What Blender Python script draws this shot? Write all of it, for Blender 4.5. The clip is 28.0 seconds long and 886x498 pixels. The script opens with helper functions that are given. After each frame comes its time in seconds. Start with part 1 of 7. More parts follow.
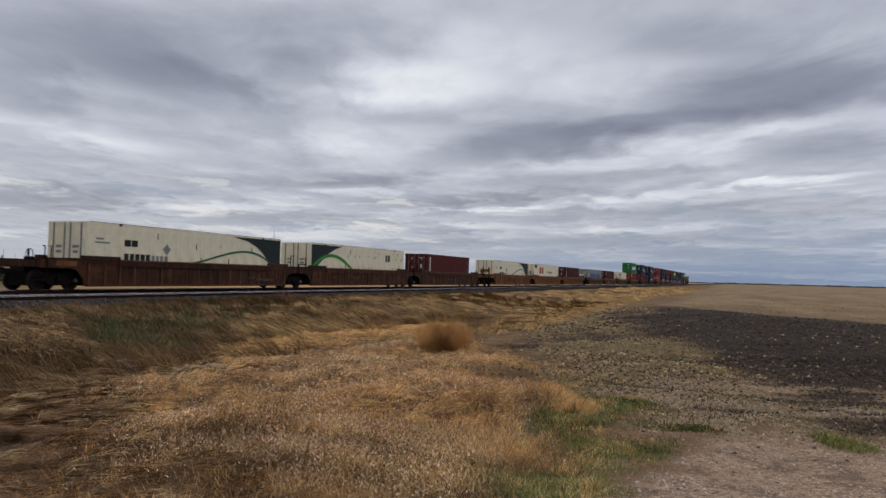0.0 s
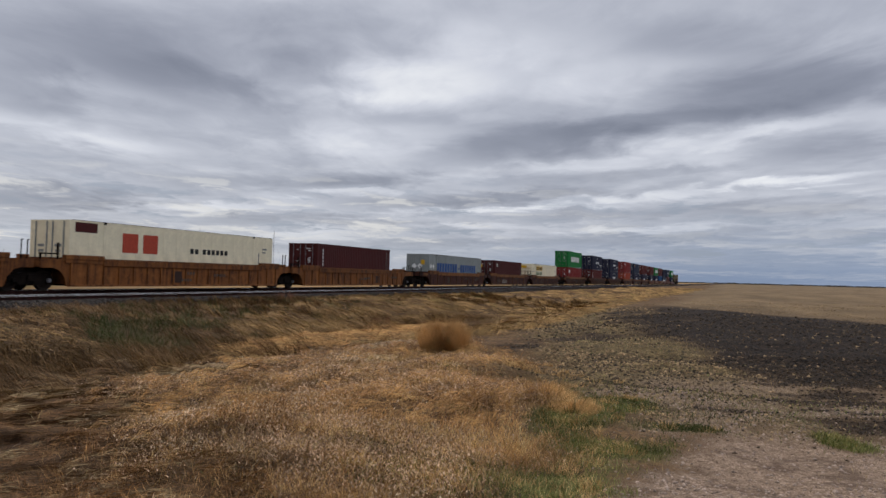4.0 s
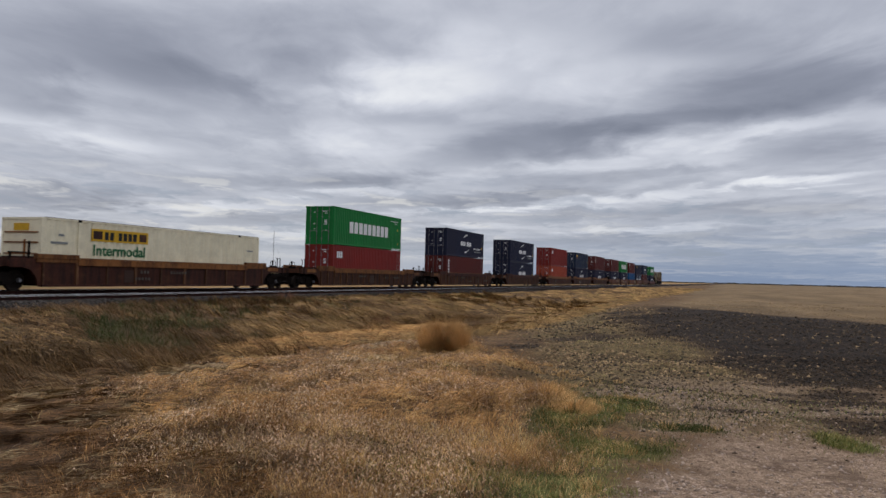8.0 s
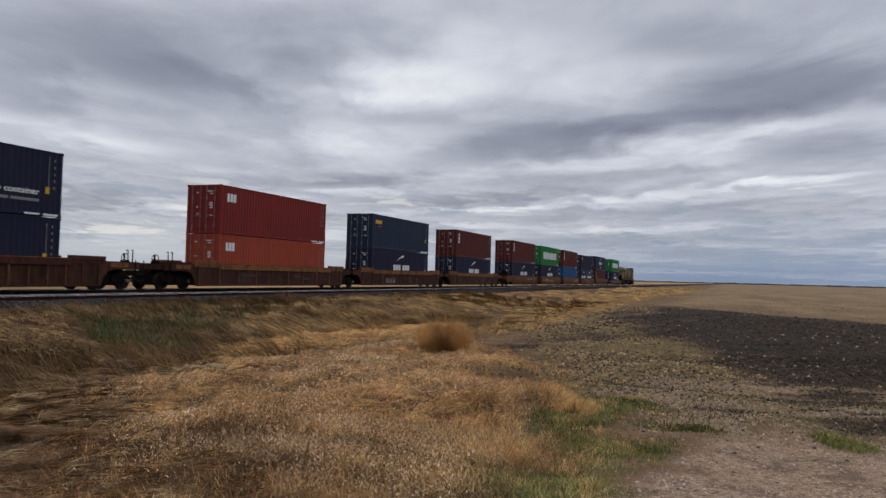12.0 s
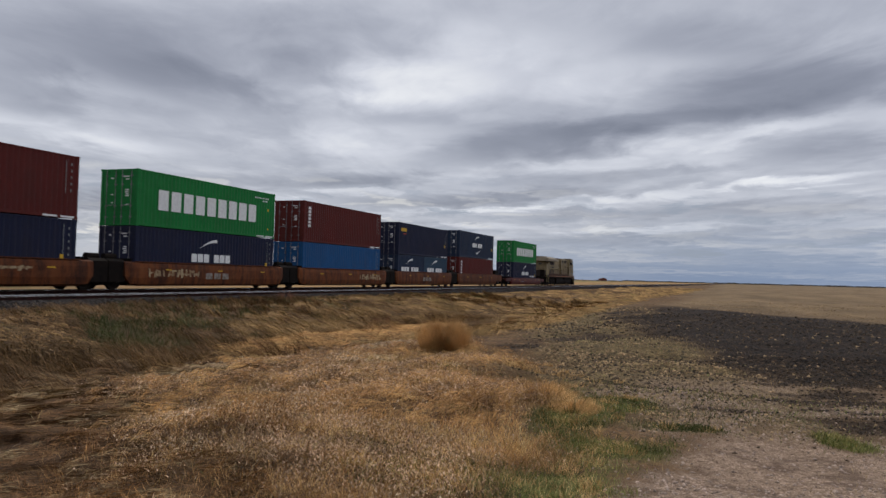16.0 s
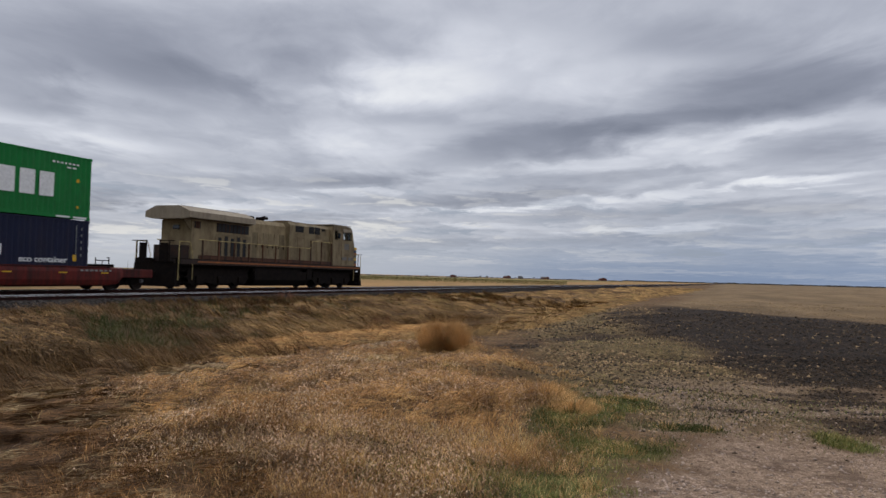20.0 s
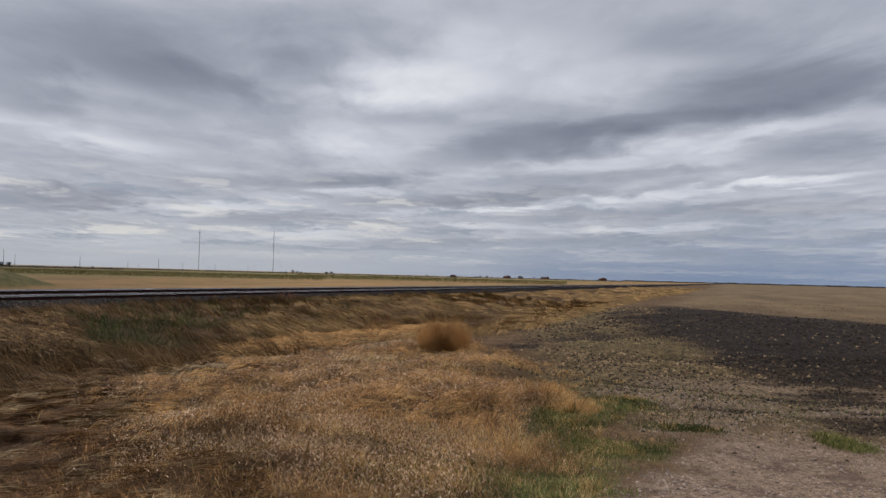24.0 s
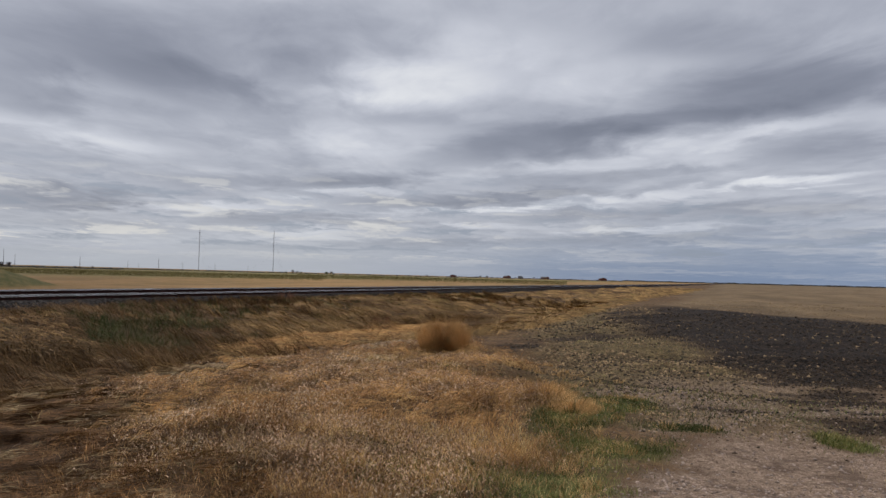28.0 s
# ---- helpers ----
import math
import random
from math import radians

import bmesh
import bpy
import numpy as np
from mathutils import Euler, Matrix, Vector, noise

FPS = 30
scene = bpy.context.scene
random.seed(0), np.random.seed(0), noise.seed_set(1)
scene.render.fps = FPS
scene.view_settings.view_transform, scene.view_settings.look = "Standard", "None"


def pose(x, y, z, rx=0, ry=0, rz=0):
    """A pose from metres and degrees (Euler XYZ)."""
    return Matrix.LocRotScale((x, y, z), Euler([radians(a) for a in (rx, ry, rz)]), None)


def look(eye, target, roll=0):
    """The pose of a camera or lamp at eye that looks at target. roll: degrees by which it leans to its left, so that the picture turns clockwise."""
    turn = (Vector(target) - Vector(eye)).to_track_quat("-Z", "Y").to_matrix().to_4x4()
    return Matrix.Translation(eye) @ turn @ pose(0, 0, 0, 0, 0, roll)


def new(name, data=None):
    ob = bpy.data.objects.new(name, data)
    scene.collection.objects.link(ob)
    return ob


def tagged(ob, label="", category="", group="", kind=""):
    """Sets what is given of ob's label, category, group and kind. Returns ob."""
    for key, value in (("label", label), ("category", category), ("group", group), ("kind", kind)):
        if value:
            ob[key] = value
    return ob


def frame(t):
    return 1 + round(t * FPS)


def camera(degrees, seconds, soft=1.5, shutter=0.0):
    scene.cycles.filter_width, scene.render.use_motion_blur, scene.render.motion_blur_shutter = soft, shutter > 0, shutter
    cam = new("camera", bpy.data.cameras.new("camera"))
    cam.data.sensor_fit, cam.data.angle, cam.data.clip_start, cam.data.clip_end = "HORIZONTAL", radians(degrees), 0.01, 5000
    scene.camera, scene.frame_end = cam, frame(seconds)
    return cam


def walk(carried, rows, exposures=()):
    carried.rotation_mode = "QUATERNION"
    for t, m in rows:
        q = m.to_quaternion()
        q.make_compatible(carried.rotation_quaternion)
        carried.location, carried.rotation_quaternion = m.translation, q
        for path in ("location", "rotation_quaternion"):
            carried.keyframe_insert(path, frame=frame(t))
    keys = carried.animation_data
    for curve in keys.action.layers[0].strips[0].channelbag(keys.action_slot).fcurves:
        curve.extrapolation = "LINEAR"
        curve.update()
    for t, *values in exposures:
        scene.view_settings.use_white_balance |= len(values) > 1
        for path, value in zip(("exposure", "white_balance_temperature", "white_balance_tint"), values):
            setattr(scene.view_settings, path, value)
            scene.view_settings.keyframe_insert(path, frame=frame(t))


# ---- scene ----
# Prairie railway: two level tracks run along x; a stack train rolls towards -x on the far one.
EYE = Vector((0.0, 0.0, 1.6))
YAW, PITCH, ROLL = 68.762, 2.0054, 1.5277
cam = camera(60.18, 28.0, soft=1.5, shutter=0.1)
AIM = EYE + Vector((math.sin(radians(YAW)) * math.cos(radians(PITCH)),
                    math.cos(radians(YAW)) * math.cos(radians(PITCH)),
                    math.sin(radians(PITCH)))) * 100
CAM_POSE = look(EYE, AIM, ROLL)
walk(cam, [(0.0, CAM_POSE), (28.0, CAM_POSE)], exposures=[(0.0, 0.0), (21.4, 0.0), (23.4, -0.12), (28.0, -0.12)])

SPEED = 21.0476          # metres a second, towards -x
RAIL = 0.474             # top of the far track's rails
TRACK_Y = 29.54          # middle of the far track
NEAR_RAIL, NEAR_Y = 0.43, 25.27
END_TIME = 28.0

# ---- light ----
scene.view_settings.exposure = 0.0
SUN_EL, SUN_AZ = radians(48), radians(35)   # azimuth from +y towards +x


def nodes_of(material):
    material.use_nodes = True
    tree = material.node_tree
    tree.nodes.clear()
    return tree, tree.nodes, tree.links


class Net:
    """Short hand for wiring shader nodes."""

    def __init__(self, owner):
        self.tree, self.nodes, self.links = nodes_of(owner)

    def put(self, socket, value):
        if isinstance(value, bpy.types.NodeSocket):
            self.links.new(value, socket)
        elif value is not None:
            socket.default_value = value

    def math(self, op, a, b=None, c=None, clamp=False):
        node = self.nodes.new("ShaderNodeMath")
        node.operation, node.use_clamp = op, clamp
        for i, value in enumerate((a, b, c)):
            if value is not None:
                self.put(node.inputs[i], value)
        return node.outputs[0]

    def vmath(self, op, a, b=None):
        node = self.nodes.new("ShaderNodeVectorMath")
        node.operation = op
        self.put(node.inputs[0], a)
        if b is not None:
            self.put(node.inputs[1], b)
        return node.outputs["Value"] if op in ("DOT_PRODUCT", "LENGTH") else node.outputs[0]

    def noise(self, vector, scale, detail=4.0, rough=0.55, distort=0.0):
        node = self.nodes.new("ShaderNodeTexNoise")
        self.put(node.inputs["Vector"], vector)
        node.inputs["Scale"].default_value = scale
        node.inputs["Detail"].default_value = detail
        node.inputs["Roughness"].default_value = rough
        node.inputs["Distortion"].default_value = distort
        return node.outputs["Fac"]

    def mapping(self, vector, scale=(1, 1, 1), loc=(0, 0, 0), rot=(0, 0, 0)):
        node = self.nodes.new("ShaderNodeMapping")
        self.put(node.inputs["Vector"], vector)
        node.inputs["Scale"].default_value = scale
        node.inputs["Location"].default_value = loc
        node.inputs["Rotation"].default_value = rot
        return node.outputs[0]

    def ramp(self, fac, stops):
        node = self.nodes.new("ShaderNodeValToRGB")
        els = node.color_ramp.elements
        while len(els) < len(stops):
            els.new(0.5)
        for el, (pos, col) in zip(els, stops):
            el.position = pos
            el.color = (*col, 1) if len(col) == 3 else col
        self.put(node.inputs[0], fac)
        return node.outputs[0]

    def band(self, fac, lo, hi, a=0.0, b=1.0):
        node = self.nodes.new("ShaderNodeMapRange")
        node.interpolation_type = "SMOOTHSTEP"
        self.put(node.inputs[0], fac)
        for i, value in enumerate((lo, hi, a, b)):
            node.inputs[i + 1].default_value = value
        return node.outputs[0]

    def mix(self, fac, a, b, blend="MIX"):
        node = self.nodes.new("ShaderNodeMix")
        node.data_type, node.blend_type = "RGBA", blend
        self.put(node.inputs[0], fac)
        for socket, value in ((node.inputs[6], a), (node.inputs[7], b)):
            if isinstance(value, tuple) and len(value) == 3:
                value = (*value, 1)
            self.put(socket, value)
        return node.outputs[2]

    def xyz(self, vector):
        node = self.nodes.new("ShaderNodeSeparateXYZ")
        self.put(node.inputs[0], vector)
        return node.outputs

    def join(self, x, y, z):
        node = self.nodes.new("ShaderNodeCombineXYZ")
        for i, value in enumerate((x, y, z)):
            self.put(node.inputs[i], value)
        return node.outputs[0]


# Overcast sky: a thin blue sky almost shut by layered cloud.
world = bpy.data.worlds.new("world")
scene.world = world
net = Net(world)
sky = net.nodes.new("ShaderNodeTexSky")
sky.sky_type, sky.sun_disc = "NISHITA", False
sky.sun_elevation, sky.sun_rotation = SUN_EL, SUN_AZ
way = net.nodes.new("ShaderNodeTexCoord").outputs["Generated"]
dx, dy, dz = net.xyz(way)
up = net.math("MAXIMUM", dz, 0.0)
den = net.math("ADD", up, 0.05)
px, py = net.math("DIVIDE", dx, den), net.math("DIVIDE", dy, den)
flat = net.mapping(net.join(px, py, 0.0), rot=(0, 0, radians(-24)))
broad = net.noise(net.mapping(flat, scale=(0.40, 0.50, 1), loc=(3.1, 1.7, 0)), 1.0, 3.0, 0.5, 0.4)
middle = net.noise(net.mapping(flat, scale=(0.95, 1.25, 1), loc=(0.4, 5.2, 0)), 1.0, 6.0, 0.6, 0.6)
wisps = net.noise(net.mapping(flat, scale=(2.3, 3.5, 1)), 1.0, 5.0, 0.54, 0.4)
# bearing from +y and height over the horizon, in degrees, ruffled by the cloud's own texture
bearing = net.math("MULTIPLY", net.math("ARCTAN2", dx, dy), 57.2958)
height = net.math("MULTIPLY", net.math("ARCSINE", dz), 57.2958)
bend = net.math("MULTIPLY", net.math("SUBTRACT", middle, 0.5), net.math("MULTIPLY_ADD", up, 9.0, 0.9))
drift = net.math("MULTIPLY", net.math("SUBTRACT", wisps, 0.5), 9.0)
chart = net.join(net.math("ADD", bearing, drift), net.math("ADD", height, bend), 0.0)
# bearing, height, half width, half height, tilt, strength
LIGHT_GAPS = (
    (66.6, 14.1, 8.0, 1.94, 2, 0.75), (73.3, 16.8, 9.7, 2.37, -4, 0.35), (62.9, 9.8, 8.0, 1.65, 4, 0.42),
    (89.6, 10.2, 11.0, 0.62, 7, 0.55), (92.7, 7.0, 6.7, 0.35, 3, 0.80), (81.0, 8.4, 11.2, 0.74, 5, 0.40), (73.6, 5.1, 9.6, 0.25, 3, 0.70),
    (83.0, 6.1, 6.7, 0.37, 4, 0.50), (42.0, 9.1, 6.4, 0.97, -9, 0.40), (59.3, 2.8, 4.5, 0.58, 2, 0.45), (83.9, 3.8, 7.5, 0.25, 3, 0.50),
    (50.2, 1.8, 12.4, 0.80, 2, 0.35), (44.2, 0.6, 3.8, 0.27, 4, 0.50), (80.1, 14.6, 8.9, 1.43, 6, 0.30), (61.7, 5.9, 4.6, 0.25, 4, 0.45))
DARK_BANDS = (
    (48.2, 15.2, 15.5, 2.81, 3, 0.58), (50.6, 12.9, 8.7, 1.78, -9, 0.50), (39.9, 11.4, 4.8, 2.52, -10, 0.45), (93.9, 13.2, 11.4, 2.29, 3, 0.95),
    (84.1, 11.4, 9.8, 1.03, 6, 0.60), (88.3, 16.8, 8.3, 1.64, -2, 0.36), (76.0, 10.3, 9.1, 1.73, 8, 0.72), (95.6, 9.0, 6.4, 0.97, 1, 0.40),
    (63.4, 7.0, 5.9, 0.75, 4, 0.60), (55.5, 6.5, 8.8, 0.82, 3, 0.35), (71.5, 5.8, 12.1, 0.67, 4, 0.70), (41.5, 4.7, 6.4, 1.12, 4, 0.60),
    (81.5, 4.9, 9.2, 0.62, 4, 0.42), (93.2, 5.3, 9.1, 0.85, 2, 0.45), (56.0, 3.9, 7.2, 0.54, 4, 0.45), (83.9, 3.1, 11.7, 0.57, 3, 0.42))
SMALL_BANKS = (
    (46.2, 8.4, 5.4, 0.62, -1, 0.30), (52.0, 4.5, 4.7, 0.32, 3, 0.45), (39.6, 2.2, 3.9, 0.59, 3, 0.35), (53.7, 1.6, 5.9, 0.25, 2, -0.40),
    (67.7, 2.4, 9.2, 0.38, 3, -0.40), (44.2, 4.1, 4.2, 0.35, 6, -0.40), (58.0, 18.0, 10.6, 1.30, -1, -0.22), (95.9, 17.6, 6.8, 1.40, -7, -0.15),
    (96.7, 3.3, 5.6, 0.45, 2, -0.35), (43.6, 2.9, 6.6, 0.34, 4, -0.20), (46.5, 11.2, 7.2, 0.76, -7, -0.20), (77.7, 7.3, 9.0, 0.62, 4, -0.25),
    (87.3, 8.0, 4.6, 0.40, 4, -0.20), (67.5, 11.9, 5.1, 0.90, 6, -0.15), (62.6, 3.8, 6.3, 0.25, 3, -0.30), (71.9, 3.8, 5.1, 0.25, 2, 0.35))


def cloud_bank(chart, a, e, w, h, tilt):
    """1 in the middle of a bank of cloud, 0 at its rim."""
    place = net.nodes.new("ShaderNodeMapping")
    place.vector_type = "TEXTURE"
    net.put(place.inputs["Vector"], chart)
    place.inputs["Location"].default_value = (a, e, 0)
    place.inputs["Rotation"].default_value = (0, 0, radians(tilt))
    place.inputs["Scale"].default_value = (w, h, 1)
    ball = net.nodes.new("ShaderNodeTexGradient")
    ball.gradient_type = "SPHERICAL"
    net.put(ball.inputs[0], place.outputs[0])
    return ball.outputs["Fac"]


light = net.math("ADD", 0.545, net.math("MULTIPLY", net.math("SUBTRACT", broad, 0.5), 0.20))
light = net.math("ADD", light, net.math("MULTIPLY", net.math("SUBTRACT", middle, 0.5), 0.30))
light = net.math("ADD", light, net.math("MULTIPLY", net.math("SUBTRACT", wisps, 0.5), 0.30))
for banks, sign in ((LIGHT_GAPS, 1.0), (DARK_BANDS, -1.0), (SMALL_BANKS, 1.0)):
    for a, e, w, h, tilt, k in banks:
        soft = net.band(cloud_bank(chart, a, e, w * 1.15, h * 1.25, tilt), 0.0, 0.75)
        light = net.math("MULTIPLY_ADD", soft, sign * k * 0.37, light)
cloud = net.ramp(light, [(0.0, (0.18, 0.195, 0.25)), (0.28, (0.285, 0.303, 0.37)), (0.5, (0.435, 0.457, 0.53)), (0.72, (0.64, 0.662, 0.735)), (1.0, (0.98, 0.99, 1.0))])
# towards the horizon the cloud thins to blue-grey, deepest where the line runs out
low = net.math("MAXIMUM", net.band(height, 0.2, 4.2, 1.0, 0.0), net.math("MULTIPLY", net.band(height, 1.5, 5.5, 0.75, 0.0), net.band(bearing, 70.0, 92.0)))
east = net.band(bearing, 58.0, 84.0)
haze = net.mix(east, (0.45, 0.49, 0.56), (0.18, 0.255, 0.40))
streaks = net.noise(net.mapping(chart, scale=(0.05, 1.1, 1)), 1.0, 4.0, 0.6)
haze = net.mix(net.band(streaks, 0.45, 0.7), haze, (0.42, 0.46, 0.55))
cloud = net.mix(net.math("MULTIPLY", low, 0.9), cloud, haze)
puffs = net.noise(net.mapping(chart, scale=(0.17, 1.15, 1), loc=(0.7, 0.3, 0)), 1.0, 3.0, 0.5, 0.25)
rim = net.math("MULTIPLY", net.band(height, 0.6, 2.0), net.band(height, 4.0, 9.0, 1.0, 0.0))
white = net.math("MULTIPLY", rim, net.band(bearing, 86.0, 64.0, 0.25, 1.0))
cloud = net.mix(net.math("MULTIPLY", white, net.band(puffs, 0.52, 0.70, 0.0, 0.75)), cloud, (0.78, 0.77, 0.75))
cloud = net.mix(net.math("MULTIPLY", rim, net.band(puffs, 0.46, 0.30, 0.0, 0.75)), cloud, (0.29, 0.335, 0.42))
# an overcast sky grows brighter towards the zenith
# the unseen sky behind the road is raised too, to light the near sides
lift = net.math("MULTIPLY", net.band(up, 0.34, 1.0, 1.0, 1.9), net.band(dy, -0.75, 0.1, 1.3, 1.0))
cloud = net.mix(1.0, cloud, net.join(lift, lift, lift), "MULTIPLY")
bg_cloud = net.nodes.new("ShaderNodeBackground")
net.put(bg_cloud.inputs[0], cloud)
bg_cloud.inputs[1].default_value = 1.0
bg_sky = net.nodes.new("ShaderNodeBackground")
net.put(bg_sky.inputs[0], sky.outputs[0])
bg_sky.inputs[1].default_value = 0.08
cover = net.nodes.new("ShaderNodeMixShader")
cover.inputs[0].default_value = 0.93
net.links.new(bg_sky.outputs[0], cover.inputs[1])
net.links.new(bg_cloud.outputs[0], cover.inputs[2])
net.links.new(cover.outputs[0], net.nodes.new("ShaderNodeOutputWorld").inputs[0])

sun = new("sun", bpy.data.lights.new("sun", "SUN"))
sun.data.energy, sun.data.angle, sun.data.color = 1.4, radians(18), (1.0, 0.92, 0.80)
sun_way = Vector((math.sin(SUN_AZ) * math.cos(SUN_EL), math.cos(SUN_AZ) * math.cos(SUN_EL), math.sin(SUN_EL)))
sun.matrix_world = look(sun_way * 60, (0, 0, 0))


# ---- materials ----
def surface(name, color, rough=0.6, metal=0.0, color2=None, scale=3.0, dirt=None, dirt_amount=0.0,
            bump=0.0, bump_scale=40.0, streak=False, spec=0.22, island=0.0, per_object=0.0):
    """A worn surface: two colours mixed by coarse and fine noise, dirt on top, fine relief."""
    material = bpy.data.materials.new(name)
    net = Net(material)
    at = net.nodes.new("ShaderNodeTexCoord").outputs["Object"]
    coarse = net.noise(at, scale, 5.0, 0.6)
    fine = net.noise(at, scale * 9, 3.0, 0.6)
    fac = net.band(net.math("ADD", net.math("MULTIPLY", coarse, 0.65), net.math("MULTIPLY", fine, 0.35)), 0.36, 0.64)
    col = net.mix(fac, color, color2 or tuple(c * 0.78 for c in color))
    if dirt:
        stretched = net.mapping(at, scale=(2.2, 2.2, 0.25)) if streak else at
        d1 = net.noise(stretched, 1.6, 6.0, 0.7)
        d2 = net.noise(at, 0.5, 3.0, 0.6)
        amount = net.math("MULTIPLY", net.band(net.math("ADD", net.math("MULTIPLY", d1, 0.6), net.math("MULTIPLY", d2, 0.4)), 0.42, 0.66), dirt_amount)
        col = net.mix(amount, col, dirt)
    if island or per_object:
        if island:
            rnd = net.nodes.new("ShaderNodeNewGeometry").outputs["Random Per Island"]
        else:
            rnd = net.nodes.new("ShaderNodeObjectInfo").outputs["Random"]
        k = island or per_object
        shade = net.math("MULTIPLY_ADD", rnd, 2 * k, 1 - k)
        col = net.mix(1.0, col, net.join(shade, shade, shade), "MULTIPLY")
    bsdf = net.nodes.new("ShaderNodeBsdfPrincipled")
    net.put(bsdf.inputs["Base Color"], col)
    net.put(bsdf.inputs["Roughness"], net.math("MULTIPLY_ADD", fine, 0.25, rough - 0.12, clamp=True))
    bsdf.inputs["Metallic"].default_value = metal
    bsdf.inputs["Specular IOR Level"].default_value = spec
    if bump:
        node = net.nodes.new("ShaderNodeBump")
        node.inputs["Strength"].default_value = bump
        node.inputs["Distance"].default_value = 0.02
        net.put(node.inputs["Height"], net.noise(at, bump_scale, 4.0, 0.6))
        net.links.new(node.outputs[0], bsdf.inputs["Normal"])
    net.links.new(bsdf.outputs[0], net.nodes.new("ShaderNodeOutputMaterial").inputs[0])
    return material


SOOT = (0.018, 0.014, 0.012)


def paint(name, color, dirt=(0.04, 0.026, 0.02), amount=0.5, rough=0.62):
    return surface(name, color, rough, color2=tuple(c * 0.82 for c in color), scale=1.3, dirt=dirt, dirt_amount=amount,
                   streak=True, bump=0.08, bump_scale=25, spec=0.22)


def car_paint(name, base, dark, light, rough=0.7, worn=0.7, run=(3.5, 3.5, 0.45)):
    """Old steel: paint under dark grime that runs down, rubbed and rusted paler in blotches, each plate a little different."""
    material = bpy.data.materials.new(name)
    net = Net(material)
    own = net.nodes.new("ShaderNodeObjectInfo").outputs["Random"]
    at = net.nodes.new("ShaderNodeTexCoord").outputs["Object"]
    shift = net.math("MULTIPLY", own, 40.0)
    x, y, z = net.xyz(at)
    moved = net.join(net.math("ADD", x, shift), y, z)
    runs = net.noise(net.mapping(moved, scale=run), 1.0, 6.0, 0.7)
    blotch = net.noise(net.mapping(moved, scale=(1.0, 1.0, 1.6)), 1.1, 5.0, 0.65)
    fine = net.noise(moved, 14.0, 4.0, 0.7)
    col = net.mix(net.band(net.math("ADD", net.math("MULTIPLY", runs, 0.7), net.math("MULTIPLY", fine, 0.3)), 0.40, 0.62, 0.0, 0.9), base, dark)
    col = net.mix(net.band(net.math("ADD", net.math("MULTIPLY", blotch, 0.65), net.math("MULTIPLY", fine, 0.35)), 0.50, 0.66, 0.0, worn), col, light)
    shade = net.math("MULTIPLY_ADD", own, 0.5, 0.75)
    col = net.mix(1.0, col, net.join(shade, shade, shade), "MULTIPLY")
    bsdf = net.nodes.new("ShaderNodeBsdfPrincipled")
    net.put(bsdf.inputs["Base Color"], col)
    net.put(bsdf.inputs["Roughness"], net.math("MULTIPLY_ADD", fine, 0.3, rough - 0.1, clamp=True))
    bsdf.inputs["Specular IOR Level"].default_value = 0.2
    node = net.nodes.new("ShaderNodeBump")
    node.inputs["Strength"].default_value = 0.15
    node.inputs["Distance"].default_value = 0.02
    net.put(node.inputs["Height"], fine)
    net.links.new(node.outputs[0], bsdf.inputs["Normal"])
    net.links.new(bsdf.outputs[0], net.nodes.new("ShaderNodeOutputMaterial").inputs[0])
    return material


M_GREEN = paint("green_paint", (0.0068, 0.1720, 0.0342), amount=0.15)
M_NAVY = paint("navy_paint", (0.0062, 0.0094, 0.0328), amount=0.2)
M_NAVY2 = paint("faded_navy_paint", (0.0102, 0.0229, 0.0527), amount=0.25)
M_BROWN = paint("brown_red_paint", (0.0901, 0.0089, 0.0059), amount=0.2)
M_MAROON = paint("maroon_paint", (0.0608, 0.0062, 0.0055), amount=0.2)
M_RED = paint("red_paint", (0.1968, 0.0148, 0.0107), amount=0.2)
M_ORANGE_RED = paint("orange_red_paint", (0.33, 0.05, 0.02), amount=0.2)
M_BLUE = paint("blue_paint", (0.006, 0.072, 0.20), amount=0.25)
M_TEAL = paint("teal_blue_paint", (0.0216, 0.0518, 0.0880), amount=0.4)
M_WHITE = paint("white_panel_paint", (0.8000, 0.7215, 0.5104), dirt=(0.5000, 0.4095, 0.2552), amount=0.28, rough=0.5)
M_GREY = paint("grey_panel_paint", (0.26, 0.285, 0.275), dirt=(0.16, 0.15, 0.13), amount=0.4)
M_MARK = surface("white_marking", (0.78, 0.78, 0.76), 0.6, color2=(0.6, 0.6, 0.58), scale=8)
M_BLACK = surface("black_marking", (0.015, 0.015, 0.016), 0.6, scale=8)
M_YELLOW = surface("yellow_marking", (0.62, 0.36, 0.02), 0.6, scale=8)
M_MARK_BLUE = surface("blue_marking", (0.012, 0.065, 0.22), 0.6, scale=8)
M_MARK_RED = surface("red_marking", (0.42, 0.06, 0.03), 0.6, scale=8)
M_MARK_GREEN = surface("green_marking", (0.02, 0.13, 0.05), 0.6, scale=8)
M_MARK_GREY = surface("grey_marking", (0.22, 0.23, 0.22), 0.6, scale=8)
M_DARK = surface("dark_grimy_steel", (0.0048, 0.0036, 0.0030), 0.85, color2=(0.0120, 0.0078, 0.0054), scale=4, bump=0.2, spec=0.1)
M_STEEL = surface("worn_rod_steel", (0.24, 0.24, 0.25), 0.55, 0.3, color2=(0.10, 0.09, 0.09), scale=3)
M_WHEEL = surface("wheel_steel", (0.014, 0.011, 0.009), 0.8, color2=(0.03, 0.02, 0.015), scale=6, spec=0.15)
